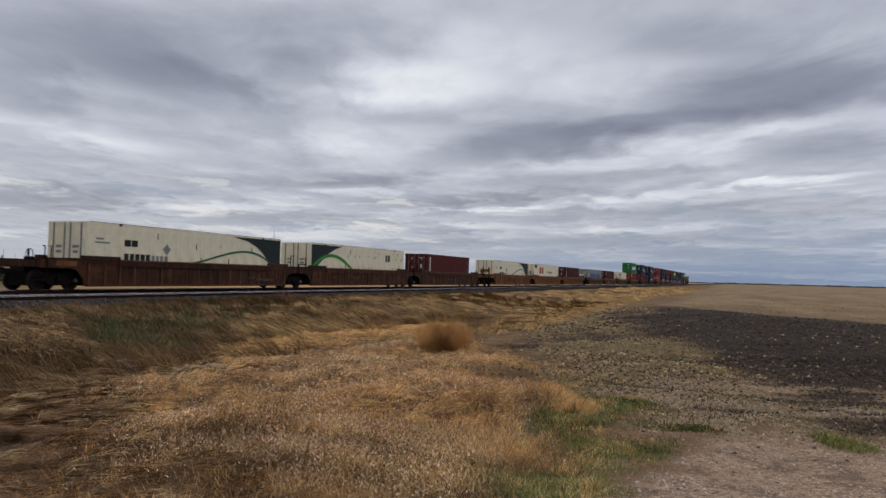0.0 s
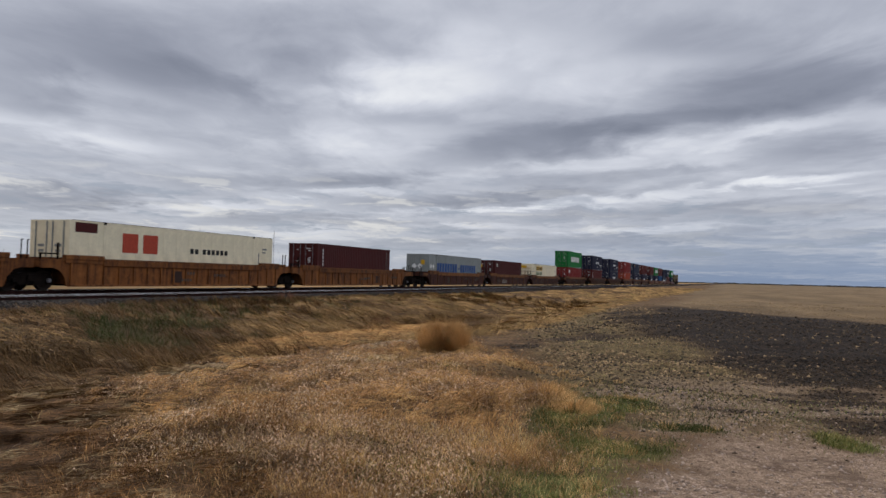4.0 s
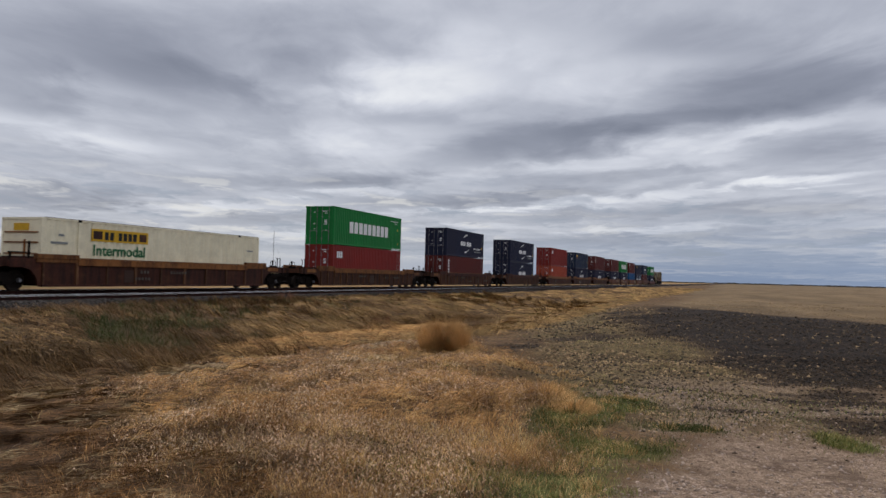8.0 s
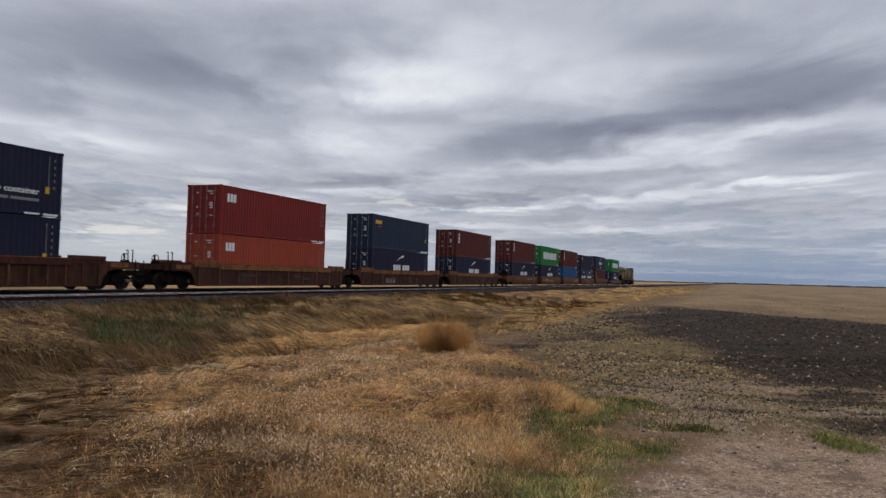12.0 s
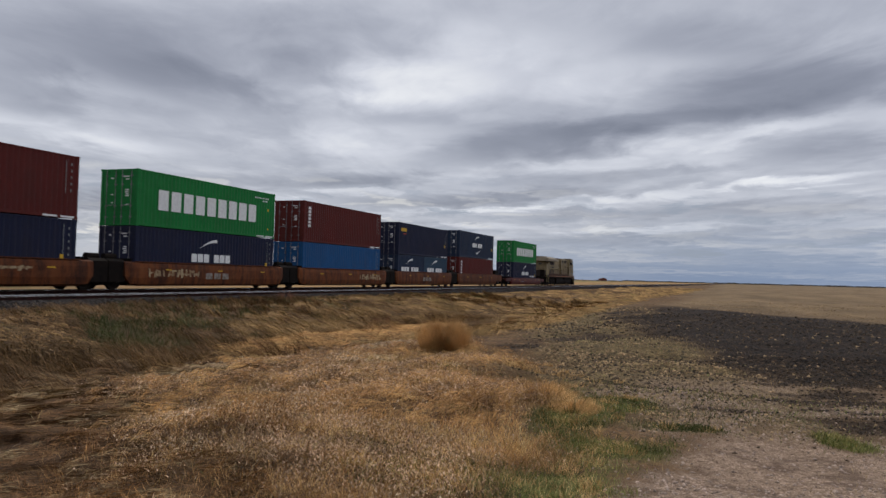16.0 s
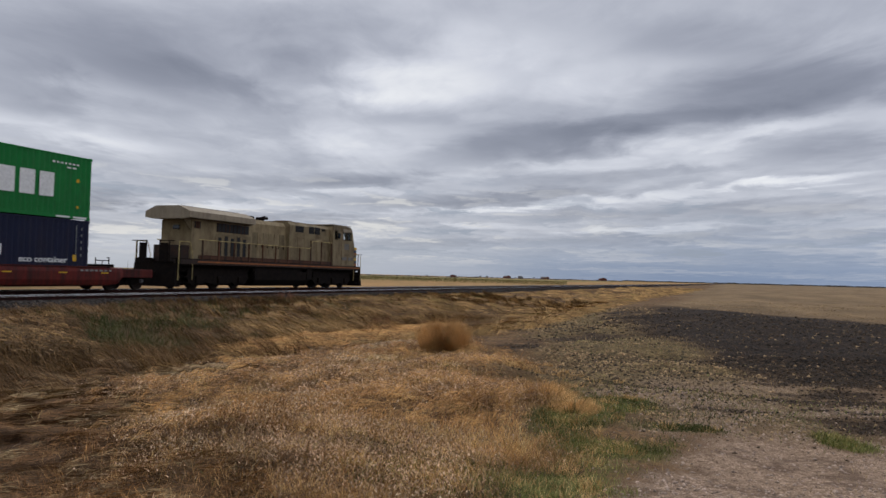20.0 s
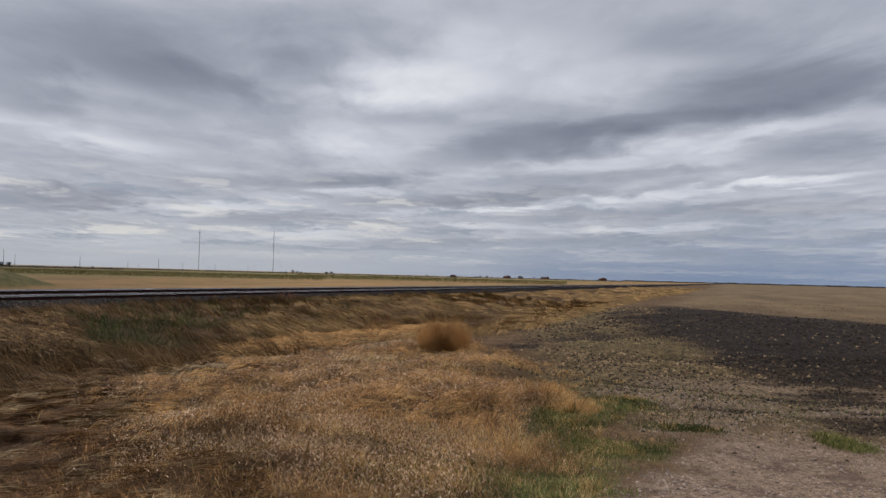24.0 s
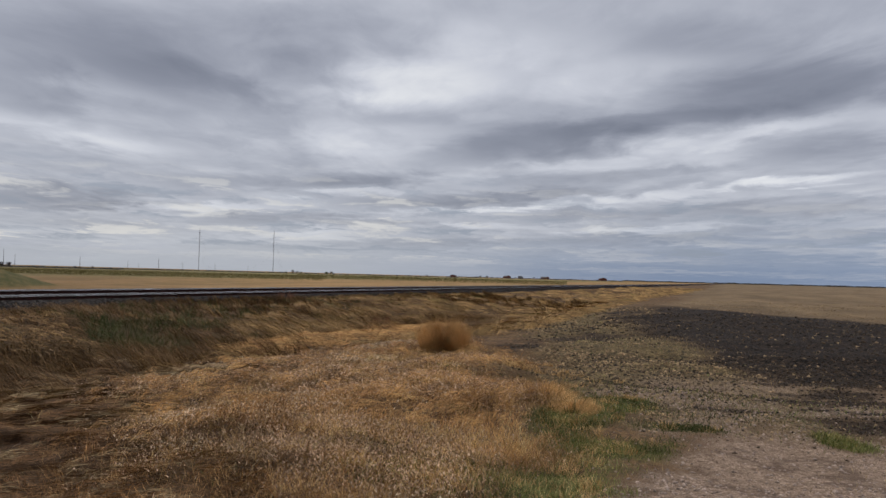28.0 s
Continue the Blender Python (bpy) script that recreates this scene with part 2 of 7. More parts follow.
M_WELL_BROWN = car_paint("dark_brown_car_paint", (0.062, 0.0195, 0.0072), (0.014, 0.006, 0.004), (0.110, 0.044, 0.015), worn=0.65)
M_WELL_YELLOW = car_paint("ochre_car_paint", (0.1871, 0.0643, 0.0147), (0.0397, 0.0144, 0.0063), (0.2495, 0.0942, 0.0231), 0.65)
M_WELL_RUST = car_paint("rusty_car_paint", (0.056, 0.015, 0.0075), (0.014, 0.0055, 0.004), (0.095, 0.036, 0.014), worn=0.6)
M_CHORD_OCHRE = car_paint("ochre_chord_paint", (0.21, 0.080, 0.021), (0.055, 0.020, 0.009), (0.27, 0.12, 0.042))
M_WELL_ORANGE = car_paint("orange_car_paint", (0.1310, 0.0351, 0.0073), (0.0197, 0.0066, 0.0036), (0.1572, 0.0575, 0.0181), 0.65, 0.5)
M_WELL_RED = car_paint("deep_red_car_paint", (0.0880, 0.0088, 0.0056), (0.0208, 0.0056, 0.0040), (0.1200, 0.0224, 0.0120), 0.55, 0.4)
M_RIB = car_paint("rubbed_rib_paint", (0.1008, 0.0420, 0.0168), (0.0294, 0.0118, 0.0067), (0.1764, 0.0840, 0.0353))
M_STENCIL = surface("faded_stencil_paint", (0.10, 0.085, 0.07), 0.75, color2=(0.05, 0.035, 0.026), scale=8)
M_WORN = surface("worn_white_paint", (0.30, 0.27, 0.23), 0.7, color2=(0.10, 0.065, 0.045), scale=5)
M_STREAK = surface("rust_streaks", (0.085, 0.040, 0.022), 0.8, color2=(0.03, 0.02, 0.015), scale=9)
M_LIME = paint("bright_green_stripe", (0.045, 0.25, 0.035), amount=0.2)
M_PATCH = paint("dull_brown_patch", (0.045, 0.02, 0.012), amount=0.5)
M_SCRAWL = surface("scrawl_paint", (0.42, 0.33, 0.19), 0.7, color2=(0.20, 0.12, 0.06), scale=3)
M_LOCO = car_paint("faded_tan_paint", (0.2263, 0.1764, 0.0967), (0.1056, 0.0720, 0.0374), (0.2339, 0.1872, 0.1092), 0.6, 0.5, (1.1960, 1.1700, 0.4800))
M_LOCO_LIGHT = paint("pale_tan_paint", (0.2970, 0.2475, 0.1755), dirt=(0.1170, 0.0810, 0.0495), amount=0.5)
M_LOCO_GREY = paint("grey_metal_paint", (0.15, 0.14, 0.125), amount=0.5)
M_LOCO_RAIL = surface("dull_yellow_paint", (0.52, 0.42, 0.17), 0.7, color2=(0.2, 0.14, 0.06), scale=3)
M_LOCO_SILL = car_paint("sooty_sill_paint", (0.035, 0.022, 0.016), SOOT, (0.085, 0.036, 0.018), worn=0.5)
M_LOCO_BLUE = paint("dark_blue_paint", (0.014, 0.02, 0.06), amount=0.3)
M_LOCO_ORANGE = surface("orange_stripe_paint", (0.34, 0.115, 0.025), 0.6, color2=(0.16, 0.05, 0.02), scale=2)
M_LOCO_RUST = car_paint("rust_brown_paint", (0.10, 0.040, 0.020), SOOT, (0.15, 0.075, 0.038), worn=0.5)
M_GLASS = bpy.data.materials.new("window_glass")
net = Net(M_GLASS)
glass = net.nodes.new("ShaderNodeBsdfPrincipled")
glass.inputs["Base Color"].default_value = (0.02, 0.025, 0.03, 1)
glass.inputs["Roughness"].default_value = 0.06
net.links.new(glass.outputs[0], net.nodes.new("ShaderNodeOutputMaterial").inputs[0])
M_CLEAR = bpy.data.materials.new("clear_glass")
net = Net(M_CLEAR)
glass = net.nodes.new("ShaderNodeBsdfPrincipled")
glass.inputs["Base Color"].default_value = (0.86, 0.9, 0.9, 1)
glass.inputs["Roughness"].default_value = 0.02
glass.inputs["IOR"].default_value = 1.15
glass.inputs["Transmission Weight"].default_value = 1.0
net.links.new(glass.outputs[0], net.nodes.new("ShaderNodeOutputMaterial").inputs[0])
M_RAIL = surface("rusty_rail_steel", (0.035, 0.012, 0.009), 0.8, 0.1, color2=(0.016, 0.008, 0.007), scale=5, bump=0.2, spec=0.08)
M_RAILHEAD = surface("polished_rail_steel", (0.62, 0.60, 0.58), 0.22, 0.9, color2=(0.5, 0.48, 0.46), scale=3)
M_TIE = surface("creosoted_timber", (0.028, 0.021, 0.017), 0.85, color2=(0.055, 0.045, 0.037), scale=4, bump=0.4, per_object=0.3)
M_STONE = surface("ballast_stone", (0.0634, 0.0547, 0.0490), 0.9, color2=(0.0086, 0.0072, 0.0065), scale=4, bump=0.4, island=0.85, spec=0.1)
M_WOOD_POLE = surface("weathered_pole_timber", (0.10, 0.085, 0.07), 0.85, scale=3, bump=0.3)
M_MAST = surface("mast_steel", (0.16, 0.15, 0.16), 0.6, 0.2, scale=1)
M_BARN = surface("faded_red_boards", (0.13, 0.045, 0.035), 0.8, scale=1)
M_ROOFING = surface("grey_roof_sheet", (0.16, 0.16, 0.17), 0.7, scale=1)


# ---- geometry helpers ----
class Solid:
    """Collects boxes, prisms and tubes into one mesh."""

    def __init__(self):
        self.v, self.f = [], []

    def add(self, verts, faces):
        k = len(self.v)
        self.v += [tuple(p) for p in verts]
        self.f += [tuple(i + k for i in face) for face in faces]
        return self

    def box(self, x0, x1, y0, y1, z0, z1, c=0.0):
        """A box; c chamfers the edges along its longest way."""
        if c <= 0:
            v = [(x, y, z) for x in (x0, x1) for y in (y0, y1) for z in (z0, z1)]
            return self.add(v, [(0, 1, 3, 2), (4, 6, 7, 5), (0, 4, 5, 1), (2, 3, 7, 6), (0, 2, 6, 4), (1, 5, 7, 3)])
        dx, dy, dz = abs(x1 - x0), abs(y1 - y0), abs(z1 - z0)
        if dx >= dy and dx >= dz:
            ring = octagon(y0, y1, z0, z1, c)
            return self.prism([(y, z) for y, z in ring], x0, x1, "x")
        if dy >= dz:
            return self.prism(octagon(x0, x1, z0, z1, c), y0, y1, "y")
        return self.prism(octagon(x0, x1, y0, y1, c), z0, z1, "z")

    def prism(self, ring, a, b, axis="x"):
        n = len(ring)
        turn = {"x": lambda p, q: (q, p[0], p[1]), "y": lambda p, q: (p[0], q, p[1]), "z": lambda p, q: (p[0], p[1], q)}[axis]
        v = [turn(p, a) for p in ring] + [turn(p, b) for p in ring]
        f = [(i, (i + 1) % n, n + (i + 1) % n, n + i) for i in range(n)]
        return self.add(v, f + [tuple(range(n))[::-1], tuple(range(n, 2 * n))])

    def tube(self, a, b, r, n=8, r2=None):
        a, b = Vector(a), Vector(b)
        q = (b - a).to_track_quat("Z", "Y")
        r2 = r if r2 is None else r2
        ring = [Vector((math.cos(6.28318 * i / n), math.sin(6.28318 * i / n), 0)) for i in range(n)]
        v = [a + q @ (p * r) for p in ring] + [b + q @ (p * r2) for p in ring]
        f = [(i, (i + 1) % n, n + (i + 1) % n, n + i) for i in range(n)]
        return self.add(v, f + [tuple(range(n))[::-1], tuple(range(n, 2 * n))])

    def path(self, points, r, n=6):
        for a, b in zip(points, points[1:]):
            self.tube(a, b, r, n)
        return self

    def lathe(self, profile, centre, n=20):
        """Turns (radius, offset along y) about the y axis through centre."""
        k, (cx, cy, cz) = len(profile), centre
        v = [(cx + r * math.cos(6.28318 * i / n), cy + o, cz + r * math.sin(6.28318 * i / n)) for i in range(n) for r, o in profile]
        f = [(i * k + j, i * k + j + 1, ((i + 1) % n) * k + j + 1, ((i + 1) % n) * k + j) for i in range(n) for j in range(k - 1)]
        return self.add(v, f)

    def mesh(self, name, material):
        me = bpy.data.meshes.new(name)
        me.from_pydata(self.v, [], self.f)
        me.materials.append(material)
        bm = bmesh.new()
        bm.from_mesh(me)
        bmesh.ops.recalc_face_normals(bm, faces=bm.faces)
        bm.to_mesh(me)
        bm.free()
        return me


def octagon(a0, a1, b0, b1, c):
    a0, a1, b0, b1 = min(a0, a1), max(a0, a1), min(b0, b1), max(b0, b1)
    c = min(c, (a1 - a0) * 0.45, (b1 - b0) * 0.45)
    return [(a0 + c, b0), (a1 - c, b0), (a1, b0 + c), (a1, b1 - c), (a1 - c, b1), (a0 + c, b1), (a0, b1 - c), (a0, b0 + c)]


def part(name, solid, material, parent, label=""):
    """One mesh object under a thing or a part."""
    data = solid if isinstance(solid, bpy.types.Mesh) else solid.mesh(name, material)
    ob = new(name, data)
    ob.parent = parent
    if label:
        ob["label"] = label
    return ob


def thing(name, label, category, group="", at=None):
    ob = tagged(new(name), label, category, group)
    ob.empty_display_size = 0.3
    if at is not None:
        ob.matrix_basis = at
    return ob


def array_mesh(name, verts, loops, counts, material):
    """A mesh from numpy arrays: vertices, corner indices, corners per face."""
    me = bpy.data.meshes.new(name)
    me.vertices.add(len(verts))
    me.vertices.foreach_set("co", np.ascontiguousarray(verts, dtype=np.float32).ravel())
    me.loops.add(len(loops))
    me.loops.foreach_set("vertex_index", np.ascontiguousarray(loops, dtype=np.int32))
    me.polygons.add(len(counts))
    starts = np.concatenate(([0], np.cumsum(counts)[:-1])).astype(np.int32)
    me.polygons.foreach_set("loop_start", starts)
    me.update(calc_edges=True)
    me.materials.append(material)
    return me


# ---- ground ----
rng = np.random.default_rng(7)
WAVES = [(rng.uniform(0, 6.28), rng.uniform(0, 6.28), k) for k in np.geomspace(0.25, 7.0, 22)]


def ripple(x, y):
    """Uneven ground, about 1 in size."""
    out = 0.0
    for i, (turn, phase, k) in enumerate(WAVES):
        out = out + np.sin(k * (x * math.cos(turn) + y * math.sin(turn)) + phase) * (0.9 / (1 + k)) * 0.6
    return out


def smooth(a, b, x):
    t = np.clip((x - a) / (b - a), 0, 1)
    return t * t * (3 - 2 * t)


def ground_z(x, y):
    """Camera's verge at 0, a ditch beside the line, the bank up to the ballast, fields beyond."""
    x, y = np.asarray(x, float), np.asarray(y, float)
    fade = 1 - 0.85 * smooth(45, 140, x)
    ditch = -0.46 * smooth(3.0, 10.3, y) + 0.56 * smooth(11.2, 20.5, y)
    far = -0.45 * smooth(33.5, 39, y)
    z = ditch * np.where(y < 20.5, fade, 1.0) + far
    z = np.where((y >= 11.2) & (y < 20.5), -0.46 * fade + (0.10 + 0.46 * fade) * smooth(11.2, 20.5, y), z)
    rough = 0.075 * np.exp(-np.maximum(x - 20, 0) / 60) + 0.01
    z = z + rough * ripple(x, y) * (1 - smooth(19.5, 21, y) * (1 - smooth(35, 40, y)))
    # hummocks in the tall grass
    z = z + 0.10 * smooth(2.0, 4.0, y) * (1 - smooth(7.5, 9.5, y)) * (1 - smooth(10, 16, x)) * (0.3 + 1.1 * ripple(x * 0.8, y * 0.8)) * (1 - smooth(0.85, 1.05, y / np.maximum(x, 1.0)))
    # small humps under the clumps
    z = z + 0.07 * smooth(1.6, 3.2, y) * (1 - smooth(12.0, 16.0, y)) * (1 - smooth(11, 18, x)) * (ripple(x * 2.3 + 5, y * 2.3) + 0.5 * ripple(x * 4.1, y * 4.1 + 2))
    # grassy ramp of a crossing beyond the line
    z = z + 1.95 * (1 - smooth(40.5, 51.5, x)) * smooth(50, 54, y) * (1 - smooth(60, 68, y)) * smooth(-60, -20, x)
    return z


def blot(x, y, cx, cy, rx, ry, w, turn=0.0):
    """A ragged patch of ground: 1 inside, 0 outside."""
    c, q = math.cos(radians(turn)), math.sin(radians(turn))
    u, v = (x - cx) * c + (y - cy) * q, (y - cy) * c - (x - cx) * q
    return smooth(1.25, 0.70, np.hypot(u / rx, v / ry) + w)


GRAVEL_EDGE = ([4.0, 5.8, 7.4, 8.3, 9.2, 10.5], [1.25, 1.0, 0.68, 0.45, -0.15, -0.9])
SOIL_EDGE = ([14.0, 16.0, 18.0, 23.0, 35.0, 52.0, 60.0], [-2.0, -0.6, 0.2, 1.9, 3.9, 5.0, 5.2])


def area_masks(x, y):
    """Where the ground is gravel, green, ploughed or stubble."""
    w = 0.35 * ripple(x * 1.3 + 4, y * 1.3) + 0.2 * ripple(x * 3.1, y * 3.1 + 9)
    w1 = w * 0.5
    fine = 0.5 * ripple(x * 4.0 + 2, y * 4.0) + 0.35 * ripple(x * 9.0, y * 9.0 + 3)
    gravel = smooth(-0.25, 0.25, np.interp(x, *GRAVEL_EDGE) - y + w1 + 0.1 * fine) * smooth(-0.7, 0.7, 9.6 - x + w * 1.5)
    packed = smooth(-0.7, 0.7, 1.35 - y + w * 1.6) * smooth(-1.6, 1.6, 13.6 - x + w * 2.5) * smooth(-0.2, 0.5, x - 8.0)
    green = smooth(-0.30, 0.15, y - np.interp(x, *GRAVEL_EDGE) + w1 + 0.15 * fine) * smooth(-0.4, 0.4, np.interp(x, [5.0, 6.5, 8.5], [1.45, 1.75, 2.2]) - y + w) * smooth(-0.5, 0.5, 8.4 - x + w)
    green = np.maximum(green, 0.9 * blot(x, y, 9.8, 1.55, 1.3, 0.42, 0.4 * w + 0.3 * fine, -14))
    green = np.maximum(green, 0.85 * blot(x, y, 8.9, 0.60, 0.26, 0.52, 0.3 * w + 0.3 * fine))
    green = np.maximum(green, blot(x, y, 8.85, -1.02, 0.38, 0.22, 0.3 * w + 0.2 * fine, 25))
    soil = smooth(-2.4, 1.5, np.interp(x, *SOIL_EDGE) - y + w * 2.2 + 1.1 * fine) * smooth(-1.8, 1.6, x - 15.6 + w * 3.0 + 1.3 * fine) * smooth(-1.5, 1.5, 51.0 - 0.9 * (4.5 - y) - x + w * 2)
    soil = np.maximum(soil, 0.85 * blot(x, y, 12.6, -1.9, 1.9, 1.1, 0.9 * w + 0.5 * fine))
    soil = np.maximum(soil, 0.75 * blot(x, y, 10.6, 0.1, 0.35, 0.45, 0.8 * w + 0.5 * fine))
    soil = np.maximum(soil, 0.8 * blot(x, y, 17.1, 4.85, 0.9, 0.5, 0.8 * w + 0.4 * fine, -15))
    soil = np.maximum(soil, 0.7 * blot(x, y, 21.6, 4.2, 1.8, 0.7, 0.8 * w + 0.4 * fine, -15))
    gravel = np.maximum(gravel, packed * np.clip(0.55 + 0.6 * w + 0.25 * fine, 0, 1) * (1 - soil)) * (1 - 0.9 * green)
    mottle = smooth(-1.6, 0.5, 0.30 * (x - 5) - y + w) * (1 - smooth(-0.5, 1.0, y - 9.5 + w)) * smooth(-0.8, 0.8, x - 8.7 + w) * (1 - smooth(44, 52, x + 0.9 * (4.5 - y))) * (1 - soil)
    stubble = smooth(-2, 2, x - 50 + 0.9 * (4.5 - y) + w) * smooth(-2.0, 2.0, 4.5 + 0.02 * x - y + w * 2)
    thatch = smooth(0.68, 1.02, y / np.maximum(x, 1.0) + 0.25 * w) * (1 - 0.6 * smooth(14.5, 19.0, y))
    near = smooth(0.8, -0.6, np.hypot(x, y) - 6.2 - w) * smooth(0.56, 0.78, y / np.maximum(x, 1.0) + 0.15 * w)
    return gravel, green * (1 - gravel), soil, mottle, stubble, np.maximum(thatch, 0.7 * near)


def steps(lo, a, b, hi, fine, grow=1.12):
    """Coordinates, fine between a and b, widening outside."""
    core = list(np.arange(a, b, fine))
    out, s, q = [], fine, b
    while q < hi:
        out.append(q)
        s *= grow
        q += s
    before, s, q = [], fine * grow, a - fine
    while q > lo:
        before.append(q)
        s *= grow
        q -= s
    return np.array([lo] + before[::-1] + core + out + [hi])


gx = steps(-4200, 2.5, 34, 4400, 0.13)
gy = steps(-4200, -4.0, 23, 4400, 0.13)
GX, GY = np.meshgrid(gx, gy, indexing="ij")
GZ = ground_z(GX, GY)
nx, ny = len(gx), len(gy)
ids = np.arange(nx * ny).reshape(nx, ny)
quads = np.stack([ids[:-1, :-1], ids[1:, :-1], ids[1:, 1:], ids[:-1, 1:]], -1).reshape(-1)

M_GROUND = bpy.data.materials.new("prairie_ground")
net = Net(M_GROUND)
at = net.nodes.new("ShaderNodeNewGeometry").outputs["Position"]


def mask_of(net, name):
    node = net.nodes.new("ShaderNodeAttribute")
    node.attribute_name = name
    return node.outputs["Fac"]


n1, n2, n3 = net.noise(at, 0.22, 5, 0.6), net.noise(at, 1.7, 6, 0.65), net.noise(at, 14, 4, 0.65)
n5 = net.noise(at, 5.0, 4, 0.7)
n4 = net.noise(net.mapping(at, scale=(0.03, 0.16, 1)), 1.0, 5, 0.6)
grit = net.noise(at, 60, 3, 0.7)
straw = net.ramp(n2, [(0.30, (0.055, 0.030, 0.014)), (0.47, (0.14, 0.078, 0.036)), (0.60, (0.23, 0.135, 0.06)), (0.75, (0.15, 0.10, 0.037))])
straw = net.mix(net.band(n3, 0.35, 0.7), straw, (0.06, 0.037, 0.021))
far_straw = net.mix(net.band(net.math("ADD", net.math("MULTIPLY", n1, 0.4), net.math("MULTIPLY", n4, 0.6)), 0.40, 0.60), (0.215, 0.145, 0.078), (0.130, 0.088, 0.047))
verge = net.mix(net.band(net.math("ADD", net.math("MULTIPLY", n1, 0.4), net.math("MULTIPLY", n4, 0.6)), 0.43, 0.58), (0.33, 0.195, 0.080), (0.205, 0.132, 0.050))
rough_olive = net.mix(net.band(n1, 0.40, 0.60), (0.11, 0.105, 0.034), (0.24, 0.185, 0.075))
gravel_c = net.ramp(net.math("ADD", net.math("MULTIPLY", grit, 0.6), net.math("MULTIPLY", n3, 0.4)), [(0.37, (0.075, 0.045, 0.029)), (0.5, (0.245, 0.168, 0.113)), (0.63, (0.47, 0.345, 0.25))])
gravel_c = net.mix(net.band(n2, 0.49, 0.62, 0.0, 0.8), gravel_c, (0.11, 0.070, 0.046))
green_c = net.ramp(net.math("ADD", net.math("MULTIPLY", n5, 0.5), net.math("MULTIPLY", n3, 0.5)), [(0.38, (0.035, 0.034, 0.013)), (0.5, (0.075, 0.088, 0.022)), (0.60, (0.13, 0.115, 0.045)), (0.68, (0.26, 0.19, 0.11))])
soil_c = net.ramp(net.math("ADD", net.math("MULTIPLY", n3, 0.5), net.math("ADD", net.math("MULTIPLY", n5, 0.3), net.math("MULTIPLY", n2, 0.2))), [(0.42, (0.0085, 0.0060, 0.0048)), (0.51, (0.0185, 0.0122, 0.0085)), (0.58, (0.046, 0.0295, 0.0175)), (0.66, (0.125, 0.082, 0.042))])
mottle_c = net.ramp(net.math("ADD", net.math("MULTIPLY", n3, 0.45), net.math("ADD", net.math("MULTIPLY", n5, 0.35), net.math("MULTIPLY", n2, 0.2))), [(0.42, (0.034, 0.025, 0.013)), (0.49, (0.105, 0.074, 0.032)), (0.56, (0.185, 0.128, 0.058)), (0.65, (0.30, 0.21, 0.11))])
mottle_c = net.mix(net.math("MULTIPLY", net.band(n2, 0.46, 0.62), 0.4), mottle_c, (0.125, 0.092, 0.042))
x_at, y_at, z_at = net.xyz(at)
col = net.mix(net.band(y_at, 33, 45), straw, verge)
olive_edge = net.math("ADD", y_at, net.math("MULTIPLY", net.math("SUBTRACT", n1, 0.5), 120))
col = net.mix(net.math("MULTIPLY", net.band(olive_edge, 105, 130), net.band(x_at, 1500, 700)), col, rough_olive)
thatch_c = net.ramp(net.math("ADD", net.math("MULTIPLY", n2, 0.5), net.math("MULTIPLY", n3, 0.5)), [(0.38, (0.040, 0.022, 0.011)), (0.50, (0.085, 0.048, 0.023)), (0.64, (0.16, 0.094, 0.043))])
mound = net.math("MULTIPLY", net.band(y_at, 46, 50), net.math("MULTIPLY", net.band(y_at, 66, 72, 1.0, 0.0), net.band(z_at, -0.25, 0.1)))
col = net.mix(mound, col, net.mix(net.band(n2, 0.4, 0.65), (0.07, 0.085, 0.022), (0.13, 0.115, 0.04)))
col = net.mix(mask_of(net, "thatch"), col, thatch_c)
col = net.mix(mask_of(net, "stubble"), col, far_straw)
col = net.mix(mask_of(net, "mottle"), col, mottle_c)
col = net.mix(mask_of(net, "soil"), col, soil_c)
col = net.mix(mask_of(net, "green"), col, green_c)
col = net.mix(mask_of(net, "gravel"), col, gravel_c)
bsdf = net.nodes.new("ShaderNodeBsdfPrincipled")
net.put(bsdf.inputs["Base Color"], col)
bsdf.inputs["Roughness"].default_value = 0.95
bsdf.inputs["Specular IOR Level"].default_value = 0.15
node = net.nodes.new("ShaderNodeBump")
node.inputs["Strength"].default_value = 0.9
node.inputs["Distance"].default_value = 0.06
net.put(node.inputs["Height"], net.math("ADD", n3, net.math("MULTIPLY", grit, 0.25)))
net.links.new(node.outputs[0], bsdf.inputs["Normal"])
net.links.new(bsdf.outputs[0], net.nodes.new("ShaderNodeOutputMaterial").inputs[0])

me = array_mesh("ground", np.stack([GX, GY, GZ], -1).reshape(-1, 3), quads, np.full(len(quads) // 4, 4), M_GROUND)
me.polygons.foreach_set("use_smooth", np.ones(len(me.polygons), dtype=bool))
for name, values in zip(("gravel", "green", "soil", "mottle", "stubble", "thatch"), area_masks(GX, GY)):
    me.attributes.new(name, "FLOAT", "POINT").data.foreach_set("value", values.astype(np.float32).ravel())
tagged(new("ground", me), "uneven prairie ground with dry grass, ploughed soil and gravel", "ground", kind="structure")

# ---- the line ----
TRACK_X0, TRACK_X1 = -160.0, 2200.0


def ballast_bed():
    bed = Solid()
    ring = [(20.9, -0.25), (22.9, 0.20), (23.6, 0.245), (27.0, 0.255), (28.0, 0.285), (31.5, 0.285), (32.3, 0.25), (34.6, -0.5)]
    bed.prism(ring, TRACK_X0, TRACK_X1, "x")
    return bed


